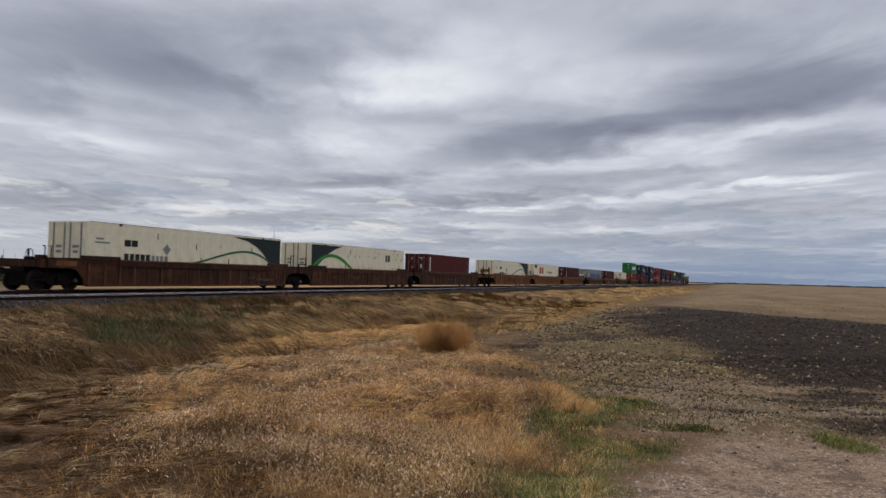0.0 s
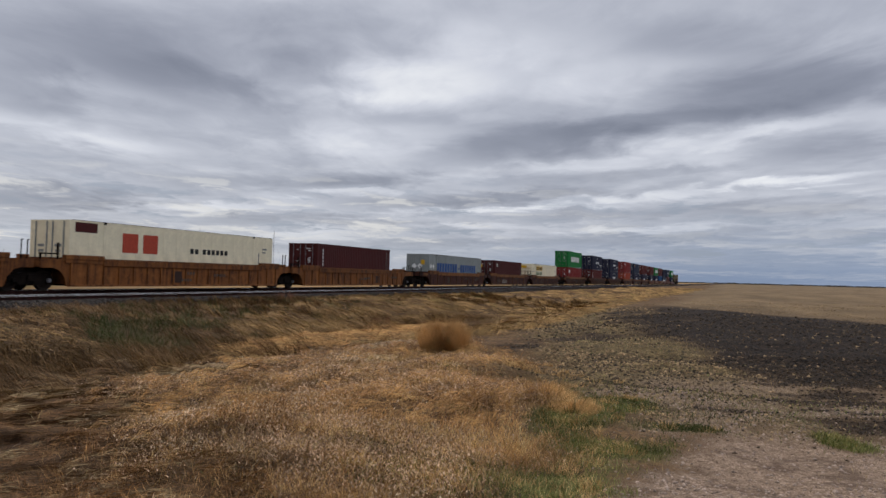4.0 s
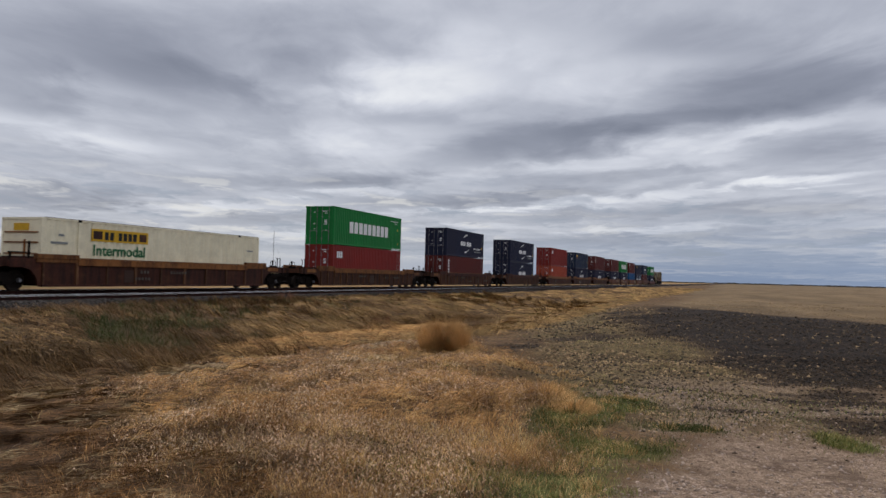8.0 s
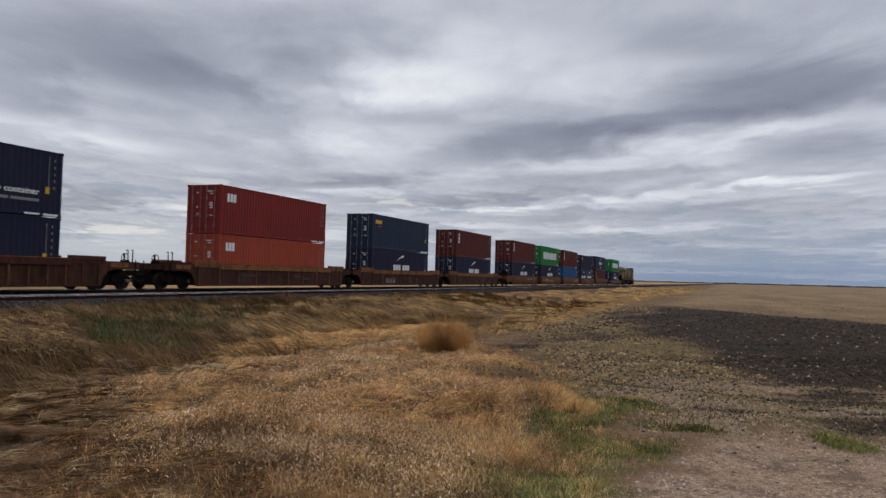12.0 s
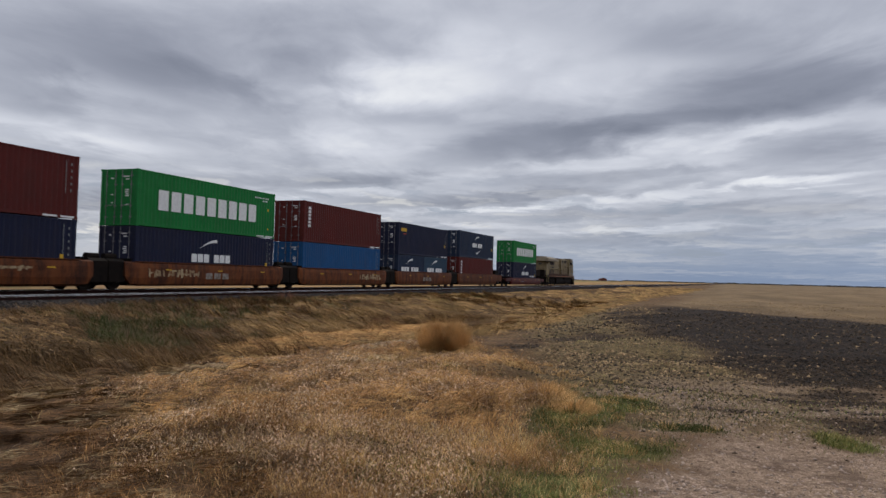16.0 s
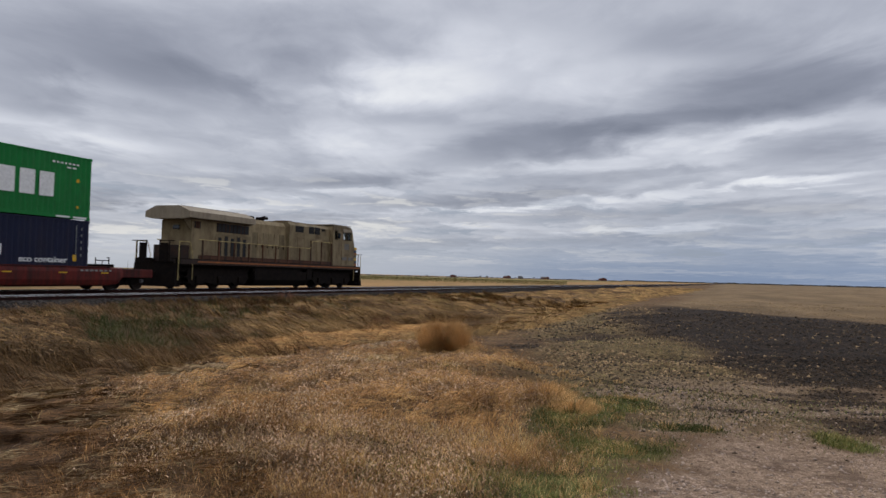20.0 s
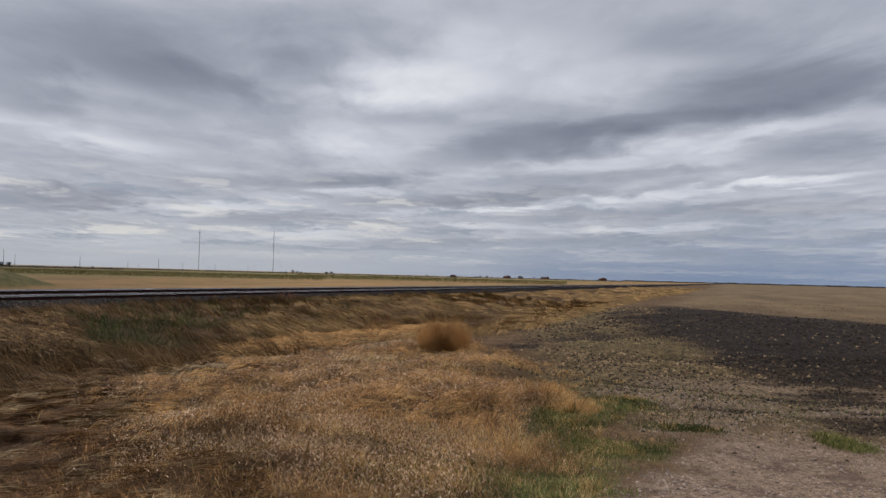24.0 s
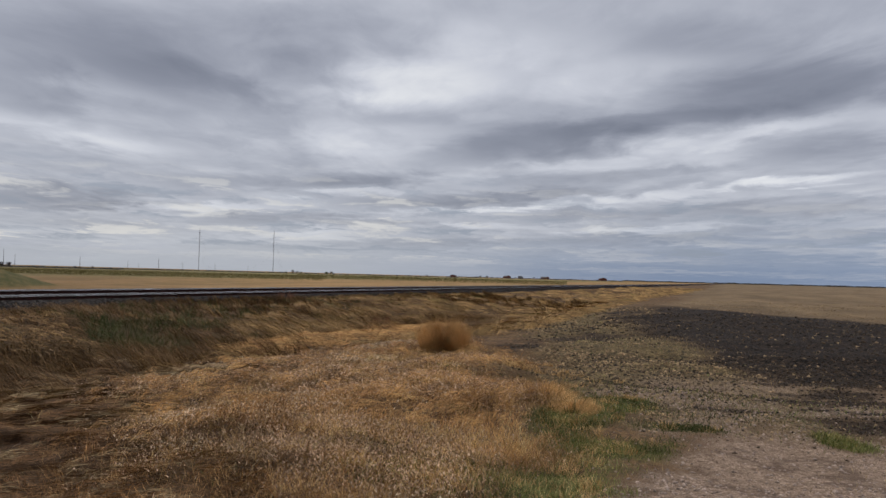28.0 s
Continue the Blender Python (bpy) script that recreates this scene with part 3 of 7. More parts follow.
M_BALLAST = bpy.data.materials.new("ballast")
net = Net(M_BALLAST)
at = net.nodes.new("ShaderNodeNewGeometry").outputs["Position"]
cells = net.nodes.new("ShaderNodeTexVoronoi")
cells.inputs["Scale"].default_value = 14
net.put(cells.inputs["Vector"], at)
tone = net.noise(at, 0.8, 5, 0.6)
# the near-black between the stones is part of this colour
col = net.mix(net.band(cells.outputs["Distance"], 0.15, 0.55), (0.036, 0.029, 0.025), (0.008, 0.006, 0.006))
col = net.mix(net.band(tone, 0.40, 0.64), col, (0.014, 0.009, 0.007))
bsdf = net.nodes.new("ShaderNodeBsdfPrincipled")
net.put(bsdf.inputs["Base Color"], col)
bsdf.inputs["Specular IOR Level"].default_value = 0.03
bsdf.inputs["Roughness"].default_value = 0.9
node = net.nodes.new("ShaderNodeBump")
node.inputs["Strength"].default_value = 1.0
node.inputs["Distance"].default_value = 0.05
net.put(node.inputs["Height"], cells.outputs["Distance"])
net.links.new(node.outputs[0], bsdf.inputs["Normal"])
net.links.new(bsdf.outputs[0], net.nodes.new("ShaderNodeOutputMaterial").inputs[0])
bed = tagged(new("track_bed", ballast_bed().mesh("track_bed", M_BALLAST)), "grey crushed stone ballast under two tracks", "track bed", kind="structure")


def track(y, top):
    """Two rails with foot, web and polished head."""
    line = tagged(new("railway_track"), "rusty steel rails with polished heads on timber ties", "railway track", kind="structure")
    for side in (-0.753, 0.753):
        c = y + side
        web = [(c - 0.07, top - 0.172), (c + 0.07, top - 0.172), (c + 0.07, top - 0.155), (c + 0.012, top - 0.13), (c + 0.012, top - 0.05),
               (c + 0.037, top - 0.035), (c + 0.037, top - 0.006), (c - 0.037, top - 0.006), (c - 0.037, top - 0.035), (c - 0.012, top - 0.05), (c - 0.012, top - 0.13), (c - 0.07, top - 0.155)]
        rail = part("rail", Solid().prism(web, TRACK_X0, TRACK_X1, "x"), M_RAIL, line)
        head = [(c - 0.034, top - 0.0055), (c + 0.034, top - 0.0055), (c + 0.026, top), (c - 0.026, top)]
        if side > 0:
            face = [(c - 0.0385, top - 0.040), (c - 0.0365, top - 0.040), (c - 0.0330, top - 0.002), (c - 0.0350, top - 0.002)]
            part("gauge_face", Solid().prism(face, TRACK_X0, TRACK_X1, "x"), M_RAILHEAD, rail, "bright rubbed inner face")
        part("rail_head", Solid().prism(head, TRACK_X0, TRACK_X1, "x"), M_RAILHEAD, rail, "polished running surface")
    return line


far_track, near_track = track(TRACK_Y, RAIL), track(NEAR_Y, NEAR_RAIL)


# ---- containers ----
movers = []              # (thing, x at the clip's start, y, z)
HALF = 1.219


def corrugated(length, z0, z1, y, out, pitch=0.278, depth=0.036):
    """A pressed steel side from end to end; out is -1 for the side that faces -y."""
    n = int(length / pitch)
    p = length / n
    line = []
    for i in range(n):
        x = -length / 2 + i * p
        line += [(x, 0), (x + 0.25 * p, 0), (x + 0.5 * p, depth), (x + 0.75 * p, depth)]
    line.append((length / 2, 0))
    solid = Solid()
    v = [(x, y - out * d, z) for x, d in line for z in (z0, z1)]
    solid.add(v, [(2 * i, 2 * i + 2, 2 * i + 3, 2 * i + 1) for i in range(len(line) - 1)])
    return solid


def on_side(solid, ring, length, depth=0.006, y=-HALF):
    """A flat mark of the outline ring, (metres from the left end, metres up), a few millimetres proud of the near side."""
    return solid.prism([(u - length / 2, z) for u, z in ring], y - depth, y + 0.002, "y")


def rect(u0, u1, z0, z1):
    return [(u0, z0), (u1, z0), (u1, z1), (u0, z1)]


def blocks(count, u0, u1, z0, z1, fill=0.78, gaps=()):
    """Plain upright blocks in a row, with wider gaps after the given ones."""
    solid_rings, total = [], count + 0.7 * len(gaps)
    w, u = (u1 - u0) / total, u0
    for i in range(count):
        c = min(w, z1 - z0) * 0.03
        a, b = u, u + w * fill
        solid_rings.append([(a + c, z0), (b - c, z0), (b, z0 + c), (b, z1 - c), (b - c, z1), (a + c, z1), (a, z1 - c), (a, z0 + c)])
        u += w * (1.7 if i in gaps else 1.0)
    return solid_rings


def stacked(count, u0, u1, z_top, z_low, fill=0.72):
    h = (z_top - z_low) / count
    return [rect(u0, u1, z_top - i * h - h * fill, z_top - i * h) for i in range(count)]


def crescent(u0, u1, z0, z1, flip=False):
    """A tapering swoosh from lower left to upper right, or its mirror."""
    outer, inner = [], []
    for i in range(9):
        s = i / 8
        u = u0 + (u1 - u0) * s
        rise = math.sin(s * 1.5708)
        outer.append((u, z0 + (z1 - z0) * rise))
        inner.append((u + 0.02, z0 + (z1 - z0) * (rise - 0.42 * s * (1.15 - s * 0.35))))
    ring = outer + inner[::-1]
    if flip:
        ring = [(u0 + u1 - u, z0 + z1 - z) for u, z in ring]
    return ring


def mark(parent, rings, material, length, name="marking", label="", y=-HALF):
    """Flat painted marks on the near side, each an object of its own."""
    for ring in rings:
        part(name, on_side(Solid(), ring, length, y=y), material, parent, label)


def lettering(parent, words, size_x, u, z, height, material, length, label, bold=0.0):
    """Readable words on the near side."""
    curve = bpy.data.curves.new("lettering", "FONT")
    curve.body, curve.size, curve.extrude, curve.offset = words, 1.0, 0.003, bold
    holder = bpy.data.objects.new("lettering", curve)
    me = bpy.data.meshes.new_from_object(holder)
    bpy.data.objects.remove(holder)
    co = np.empty(len(me.vertices) * 3, dtype=np.float32)
    me.vertices.foreach_get("co", co)
    co = co.reshape(-1, 3)
    lo, hi = co.min(0), co.max(0)
    out = np.empty_like(co)
    out[:, 0] = (co[:, 0] - lo[0]) / (hi[0] - lo[0]) * size_x + u - length / 2
    out[:, 2] = (co[:, 1] - lo[1]) / (hi[1] - lo[1]) * height + z
    out[:, 1] = -HALF - 0.005 - co[:, 2]
    me.vertices.foreach_set("co", out.ravel())
    me.materials.clear()
    me.materials.append(material)
    return part("lettering", me, material, parent, label)


MESHES = {}


def cached(key, material, make):
    """Alike parts share one mesh."""
    k = (key, material.name)
    if k not in MESHES:
        MESHES[k] = make().mesh(key[0], material)
    return MESHES[k]


def door_leaf(H, side):
    """Half of the door end, with pressed panels, hinges along its outer edge."""
    s = Solid()
    a, b = (0.01, HALF - 0.10) if side > 0 else (-HALF + 0.10, -0.01)
    s.box(0.02, 0.06, a, b, 0.17, H - 0.13)
    for i in range(5):
        z = 0.28 + i * (H - 0.5) / 5
        s.box(0.0, 0.022, a + 0.09, b - 0.09, z, z + (H - 0.5) / 5 - 0.13, 0.01)
    edge = b if side > 0 else a
    for i in range(4):
        z = 0.4 + i * (H - 0.8) / 3
        s.box(-0.012, 0.03, edge - 0.05, edge + 0.05, z - 0.06, z + 0.06)
    return s


def iso_container(name, label, paint_material, H=2.896, L=12.192, group="containers on the train", ribs=True, marks_on_end=True):
    box = thing(name, label, "container", group)
    h = L / 2
    for y, out in ((-HALF, -1), (HALF, 1)):
        part("side_panel", cached(("side_panel", L, H, out), paint_material, lambda: corrugated(L - 0.24, 0.16, H - 0.07, y + out * -0.004, out)), paint_material, box)
        part("top_rail", cached(("top_rail", L, H, out), paint_material, lambda: Solid().box(-h + 0.1, h - 0.1, y - out * 0.065, y, H - 0.09, H - 0.015, 0.01)), paint_material, box)
        part("bottom_rail", cached(("bottom_rail", L, out), paint_material, lambda: Solid().box(-h + 0.1, h - 0.1, y - out * 0.06, y, 0.02, 0.165, 0.012)), paint_material, box)

    def roof():
        s = Solid()
        n = int(L / 0.42)
        s.box(-h + 0.1, h - 0.1, -HALF + 0.06, HALF - 0.06, H - 0.06, H - 0.035)
        for i in range(n):
            x = -h + 0.3 + i * (L - 0.6) / n
            s.box(x, x + 0.2, -HALF + 0.12, HALF - 0.12, H - 0.036, H - 0.012)
        return s

    part("roof", cached(("roof", L, H), paint_material, roof), paint_material, box)
    part("floor", cached(("floor", L), M_DARK, lambda: Solid().box(-h + 0.1, h - 0.1, -HALF + 0.06, HALF - 0.06, 0.06, 0.15)), M_DARK, box)
    part("front_wall", cached(("front_wall", L, H), paint_material, lambda: Solid().box(h - 0.07, h - 0.03, -HALF + 0.06, HALF - 0.06, 0.12, H - 0.06)), paint_material, box)
    for x in (-h, h - 0.17):
        for y in (-HALF, HALF - 0.15):
            part("corner_post", cached(("corner_post", L, H, x, y), paint_material, lambda: Solid().box(x + 0.004, x + 0.166, y + 0.003, y + 0.147, 0.11, H - 0.11, 0.02)), paint_material, box)
            for z in (0.0, H - 0.118):
                part("corner_casting", cached(("corner_casting", x, y, z), paint_material, lambda: Solid().box(x, x + 0.178, y, y + 0.162, z, z + 0.118, 0.012)), paint_material, box)
    part("door_sill", cached(("door_sill", L), paint_material, lambda: Solid().box(-h + 0.01, -h + 0.12, -HALF + 0.15, HALF - 0.15, 0.02, 0.16)), paint_material, box)
    part("door_header", cached(("door_header", L, H), paint_material, lambda: Solid().box(-h + 0.01, -h + 0.12, -HALF + 0.15, HALF - 0.15, H - 0.13, H - 0.01)), paint_material, box)
    for side in (-1, 1):
        def leaf():
            s = door_leaf(H, side)
            s.v = [(x - h + 0.03, y, z) for x, y, z in s.v]
            return s
        door = part("door", cached(("door", L, H, side), paint_material, leaf), paint_material, box)
        for k in (0.22, 0.80):
            y = side * k
            def rod():
                s = Solid().tube((-h - 0.02, y, 0.06), (-h - 0.02, y, H - 0.05), 0.019, 6)
                for z in (0.45, 1.0, H - 0.8, H - 0.35):
                    s.box(-h - 0.045, -h + 0.03, y - 0.05, y + 0.05, z - 0.03, z + 0.03)
                s.tube((-h - 0.05, y, 1.05), (-h - 0.05, y + 0.38 * (-1 if k > 0.5 else 1) * side, 1.03), 0.016, 5)
                return s
            part("locking_rod", cached(("locking_rod", L, H, y), M_STEEL, rod), M_STEEL, door, "galvanised locking rod with handle")
        rows = ((0.42, 0.36), (0.56, 0.2), (1.1, 0.2), (1.2, 0.24), (1.3, 0.16), (1.4, 0.22), (1.85, 0.14)) if side < 0 else ((0.5, 0.14), (1.35, 0.12), (1.75, 0.1))
        for drop, w in rows:
            y0 = -0.62 if side < 0 else 0.4
            part("number_bar", cached(("number_bar", L, H, side, drop), M_MARK, lambda: Solid().box(-h - 0.003, -h + 0.02, y0, y0 + w, H - drop, H - drop + 0.055)), M_MARK, door, "white stencilled bar")
    return box


def side_numbers(box, L, H, u=None, top=None):
    """Two columns of small white bars near the far end of the near side."""
    u = L - 0.75 if u is None else u
    top = H - 0.25 if top is None else top
    mark(box, [rect(u, u + 0.03, top - 1.5, top)] + [rect(u + 0.28, u + 0.34, top - 0.22 - i * 0.3, top - 0.1 - i * 0.3) for i in range(5)], M_MARK_GREY, L, "number_bar", "white stencilled bar")


def top_plates(box, L):
    """White handling plates on the lower edge at the far end."""
    mark(box, [rect(L - 1.9, L - 1.15, 0.05, 0.13), rect(L - 0.95, L - 0.2, 0.05, 0.13)], M_MARK, L, "corner_plate", "white reflective strip")


def swoosh_marks(box, L=12.192, z=0.0, upper=True):
    """The two arcs and six blocks in white; only the part above the car side shows on lower boxes."""
    rings = blocks(6, 4.25, 7.75, 1.18 + z, 1.64 + z, 0.84, gaps=(2,))
    mark(box, rings, M_MARK, L, "marking", "row of white blocks")
    mark(box, [crescent(4.9, 6.4, 1.98 + z, 2.5 + z)], M_MARK, L, "swoosh", "white curved stripe")
    if upper:
        mark(box, [crescent(5.6, 7.1, 0.42 + z, 0.92 + z, True)], M_MARK, L, "swoosh", "white curved stripe")


def trailer_container(name, label, paint_material, H=2.896, L=16.154, posts=(2.0,), group="containers on the train", ribbed=False, door_rods=True):
    """A 53-foot domestic box: flat side sheets with seams, support posts set in from the ends."""
    box = thing(name, label, "container", group)
    h = L / 2
    seams = 16
    for y, out in ((-HALF, -1), (HALF, 1)):
        if ribbed:
            part("side_panel", cached(("side_panel", L, H, out, ribbed), paint_material, lambda: corrugated(L - 0.24, 0.16, H - 0.08, y - out * 0.004, out, 0.40, 0.045)), paint_material, box)
        else:
            w = (L - 0.24) / seams
            for i in range(seams):
                sheet = part("side_panel", cached(("side_panel", L, H, out, "flat"), paint_material, lambda: Solid().box(0.004, w - 0.004, y - out * 0.03, y - out * 0.005, 0.16, H - 0.08)), paint_material, box)
                sheet.location.x = -h + 0.12 + i * w
            part("side_lining", cached(("side_lining", L, H, out), paint_material, lambda: Solid().box(-h + 0.12, h - 0.12, y - out * 0.045, y - out * 0.014, 0.17, H - 0.09)), paint_material, box)
        part("top_rail", cached(("top_rail", L, H, out), paint_material, lambda: Solid().box(-h + 0.1, h - 0.1, y - out * 0.07, y, H - 0.1, H - 0.01, 0.012)), paint_material, box)
        part("bottom_rail", cached(("bottom_rail", L, out), paint_material, lambda: Solid().box(-h + 0.1, h - 0.1, y - out * 0.06, y, 0.02, 0.17, 0.012)), paint_material, box)
        for u in (1.98, L - 1.98 - 0.16):
            part("support_post", cached(("support_post", L, H, out, u), paint_material, lambda: Solid().box(-h + u, -h + u + 0.16, y - out * 0.05, y + out * 0.012, 0.1, H - 0.02, 0.01)), paint_material, box)
            part("lifting_casting", cached(("lifting_casting", L, H, out, u), M_DARK, lambda: Solid().box(-h + u - 0.01, -h + u + 0.17, y - out * 0.16, y + out * 0.014, H - 0.115, H + 0.006)), M_DARK, box)

    def roof():
        s = Solid().box(-h + 0.1, h - 0.1, -HALF + 0.06, HALF - 0.06, H - 0.06, H - 0.03)
        for i in range(26):
            x = -h + 0.3 + i * (L - 0.6) / 26
            s.box(x, x + 0.12, -HALF + 0.1, HALF - 0.1, H - 0.031, H - 0.008)
        return s

    part("roof", cached(("roof", L, H), paint_material, roof), paint_material, box)
    part("roof_seal", cached(("roof_seal", L, H), M_STREAK, lambda: Solid().box(-h + 0.15, h - 0.15, -HALF + 0.01, -HALF + 0.05, H - 0.012, H + 0.012)), M_STREAK, box, "dark weathered seal along the roof edge")
    part("floor", cached(("floor", L), M_DARK, lambda: Solid().box(-h + 0.1, h - 0.1, -HALF + 0.06, HALF - 0.06, 0.06, 0.15)), M_DARK, box)
    part("front_wall", cached(("front_wall", L, H), paint_material, lambda: Solid().box(h - 0.06, h - 0.02, -HALF + 0.05, HALF - 0.05, 0.1, H - 0.05)), paint_material, box)
    for x in (-h, h - 0.13):
        for y in (-HALF, HALF - 0.12):
            part("corner_post", cached(("corner_post", L, H, x, y), paint_material, lambda: Solid().box(x, x + 0.13, y + 0.002, y + 0.118, 0.02, H - 0.01, 0.015)), paint_material, box)
    part("door_header", cached(("door_header", L, H), paint_material, lambda: Solid().box(-h + 0.004, -h + 0.1, -HALF + 0.12, HALF - 0.12, H - 0.12, H - 0.01)), paint_material, box)
    for side in (-1, 1):
        a, b = (0.008, HALF - 0.12) if side > 0 else (-HALF + 0.12, -0.008)
        door = part("door", cached(("door", L, H, side), paint_material, lambda: Solid().box(-h + 0.02, -h + 0.07, a, b, 0.15, H - 0.125)), paint_material, box)
        if door_rods:
            for k in (0.18, 0.86):
                part("locking_rod", cached(("locking_rod", L, H, side, k), M_MARK_GREY, lambda: Solid().box(-h - 0.012, -h + 0.022, side * k - 0.035, side * k + 0.035, 0.1, H - 0.06)), M_MARK_GREY, door, "grey locking rod")
            for drop, half in ((1.25, 0.2), (1.5, 0.16)):
                part("number_bar", cached(("number_bar", L, H, side, drop), M_MARK_GREY, lambda: Solid().box(-h + 0.012, -h + 0.022, side * 0.52 - half, side * 0.52 + half, H - drop, H - drop + 0.13)), M_MARK_GREY, door)
    return box


# ---- rail cars ----
def wheel_solid(x, y, r, out):
    """A flanged wheel about its axle; out points away from the car."""
    return Solid().lathe([(0.0, 0.07 * out), (0.12, 0.07 * out), (0.14, 0.03 * out), (r * 0.74, 0.0), (r * 0.82, 0.045 * out), (r * 0.97, 0.05 * out),
                          (r, 0.045 * out), (r + 0.004, -0.04 * out), (r + 0.028, -0.055 * out), (r + 0.026, -0.085 * out), (r * 0.8, -0.085 * out), (0.0, -0.06 * out)], (x, y, r), 22)


def truck(parent, x, r=0.457, base=1.78, bright_caps=True):
    """A two-axle freight truck: cast side frames, bolster, springs, wheels."""
    bogie = part("truck", cached(("truck", x, r), M_DARK, lambda: Solid().box(x - 0.2, x + 0.2, -1.15, 1.15, 0.42, 0.72, 0.05)), M_DARK, parent, "black grimy freight truck")
    hb = base / 2
    for side in (-1, 1):
        y = side * 0.98
        def frame_side():
            ring = [(x - hb - 0.26, r - 0.1), (x - hb - 0.26, r + 0.2), (x - hb + 0.1, r + 0.24), (x - 0.42, 0.80), (x + 0.42, 0.80), (x + hb - 0.1, r + 0.24),
                    (x + hb + 0.26, r + 0.2), (x + hb + 0.26, r - 0.1), (x + hb - 0.2, r - 0.05), (x + 0.55, 0.26), (x - 0.55, 0.26), (x - hb + 0.2, r - 0.05)]
            return Solid().prism(ring, y - 0.07, y + 0.07, "y")
        part("side_frame", cached(("side_frame", x, y, r), M_DARK, frame_side), M_DARK, bogie)
        for k in (-0.15, 0.15):
            part("spring", cached(("spring", x + k, y, r), M_DARK, lambda: Solid().tube((x + k, y + side * 0.05, 0.30), (x + k, y + side * 0.05, 0.58), 0.075, 8)), M_DARK, bogie)
        for k in (-hb, hb):
            part("wheel", cached(("wheel", x + k, side, r), M_WHEEL, lambda: wheel_solid(x + k, side * 0.76, r, side)), M_WHEEL, bogie)
            cap = M_STEEL if (bright_caps and side < 0 and k > 0) else M_DARK
            part("bearing_cap", cached(("bearing_cap", x + k, side, r), cap, lambda: Solid().tube((x + k, side * 1.04, r), (x + k, side * 1.15, r), 0.11, 10, 0.08)), cap, bogie)
    # solid box added to close the bright gaps between the wheels
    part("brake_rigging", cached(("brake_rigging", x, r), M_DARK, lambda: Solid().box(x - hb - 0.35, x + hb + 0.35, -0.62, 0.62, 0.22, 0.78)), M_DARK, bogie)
    for k in (-hb, hb):
        part("axle", cached(("axle", x + k, r), M_WHEEL, lambda: Solid().tube((x + k, -0.9, r), (x + k, 0.9, r), 0.08, 8)), M_WHEEL, bogie)
    return bogie


def coupler(parent, x, way):
    s = Solid().box(x, x + way * 0.75, -0.09, 0.09, 0.74, 0.96, 0.02)
    s.box(x + way * 0.62, x + way * 0.98, -0.16, 0.15, 0.70, 1.0, 0.05)
    s.path([(x + way * 0.2, 0.35, 0.85), (x + way * 0.45, 0.36, 0.55), (x + way * 0.9, 0.3, 0.48)], 0.03, 6)
    part("coupler", s, M_DARK, parent, "rusty black knuckle coupler")


def end_railing(parent, x0, x1, material, z0=1.42, high=1.25):
    """Platform rails at a free end of a car."""
    for y in (-1.3, 1.3):
        s = Solid()
        s.path([(x0, y, z0), (x0, y, z0 + high), (x0 + 0.12 * (1 if x1 > x0 else -1), y, z0 + high)], 0.03)
        s.path([(x1, y, z0 - 0.1), (x1, y, z0 + high)], 0.03)
        s.path([(x0, y, z0 + 0.45), (x1, y, z0 + 0.45)], 0.03)
        s.tube(((x0 + x1) / 2, y, z0), ((x0 + x1) / 2, y, z0 + 0.45), 0.03, 6)
        part("handrail", s, material, parent)


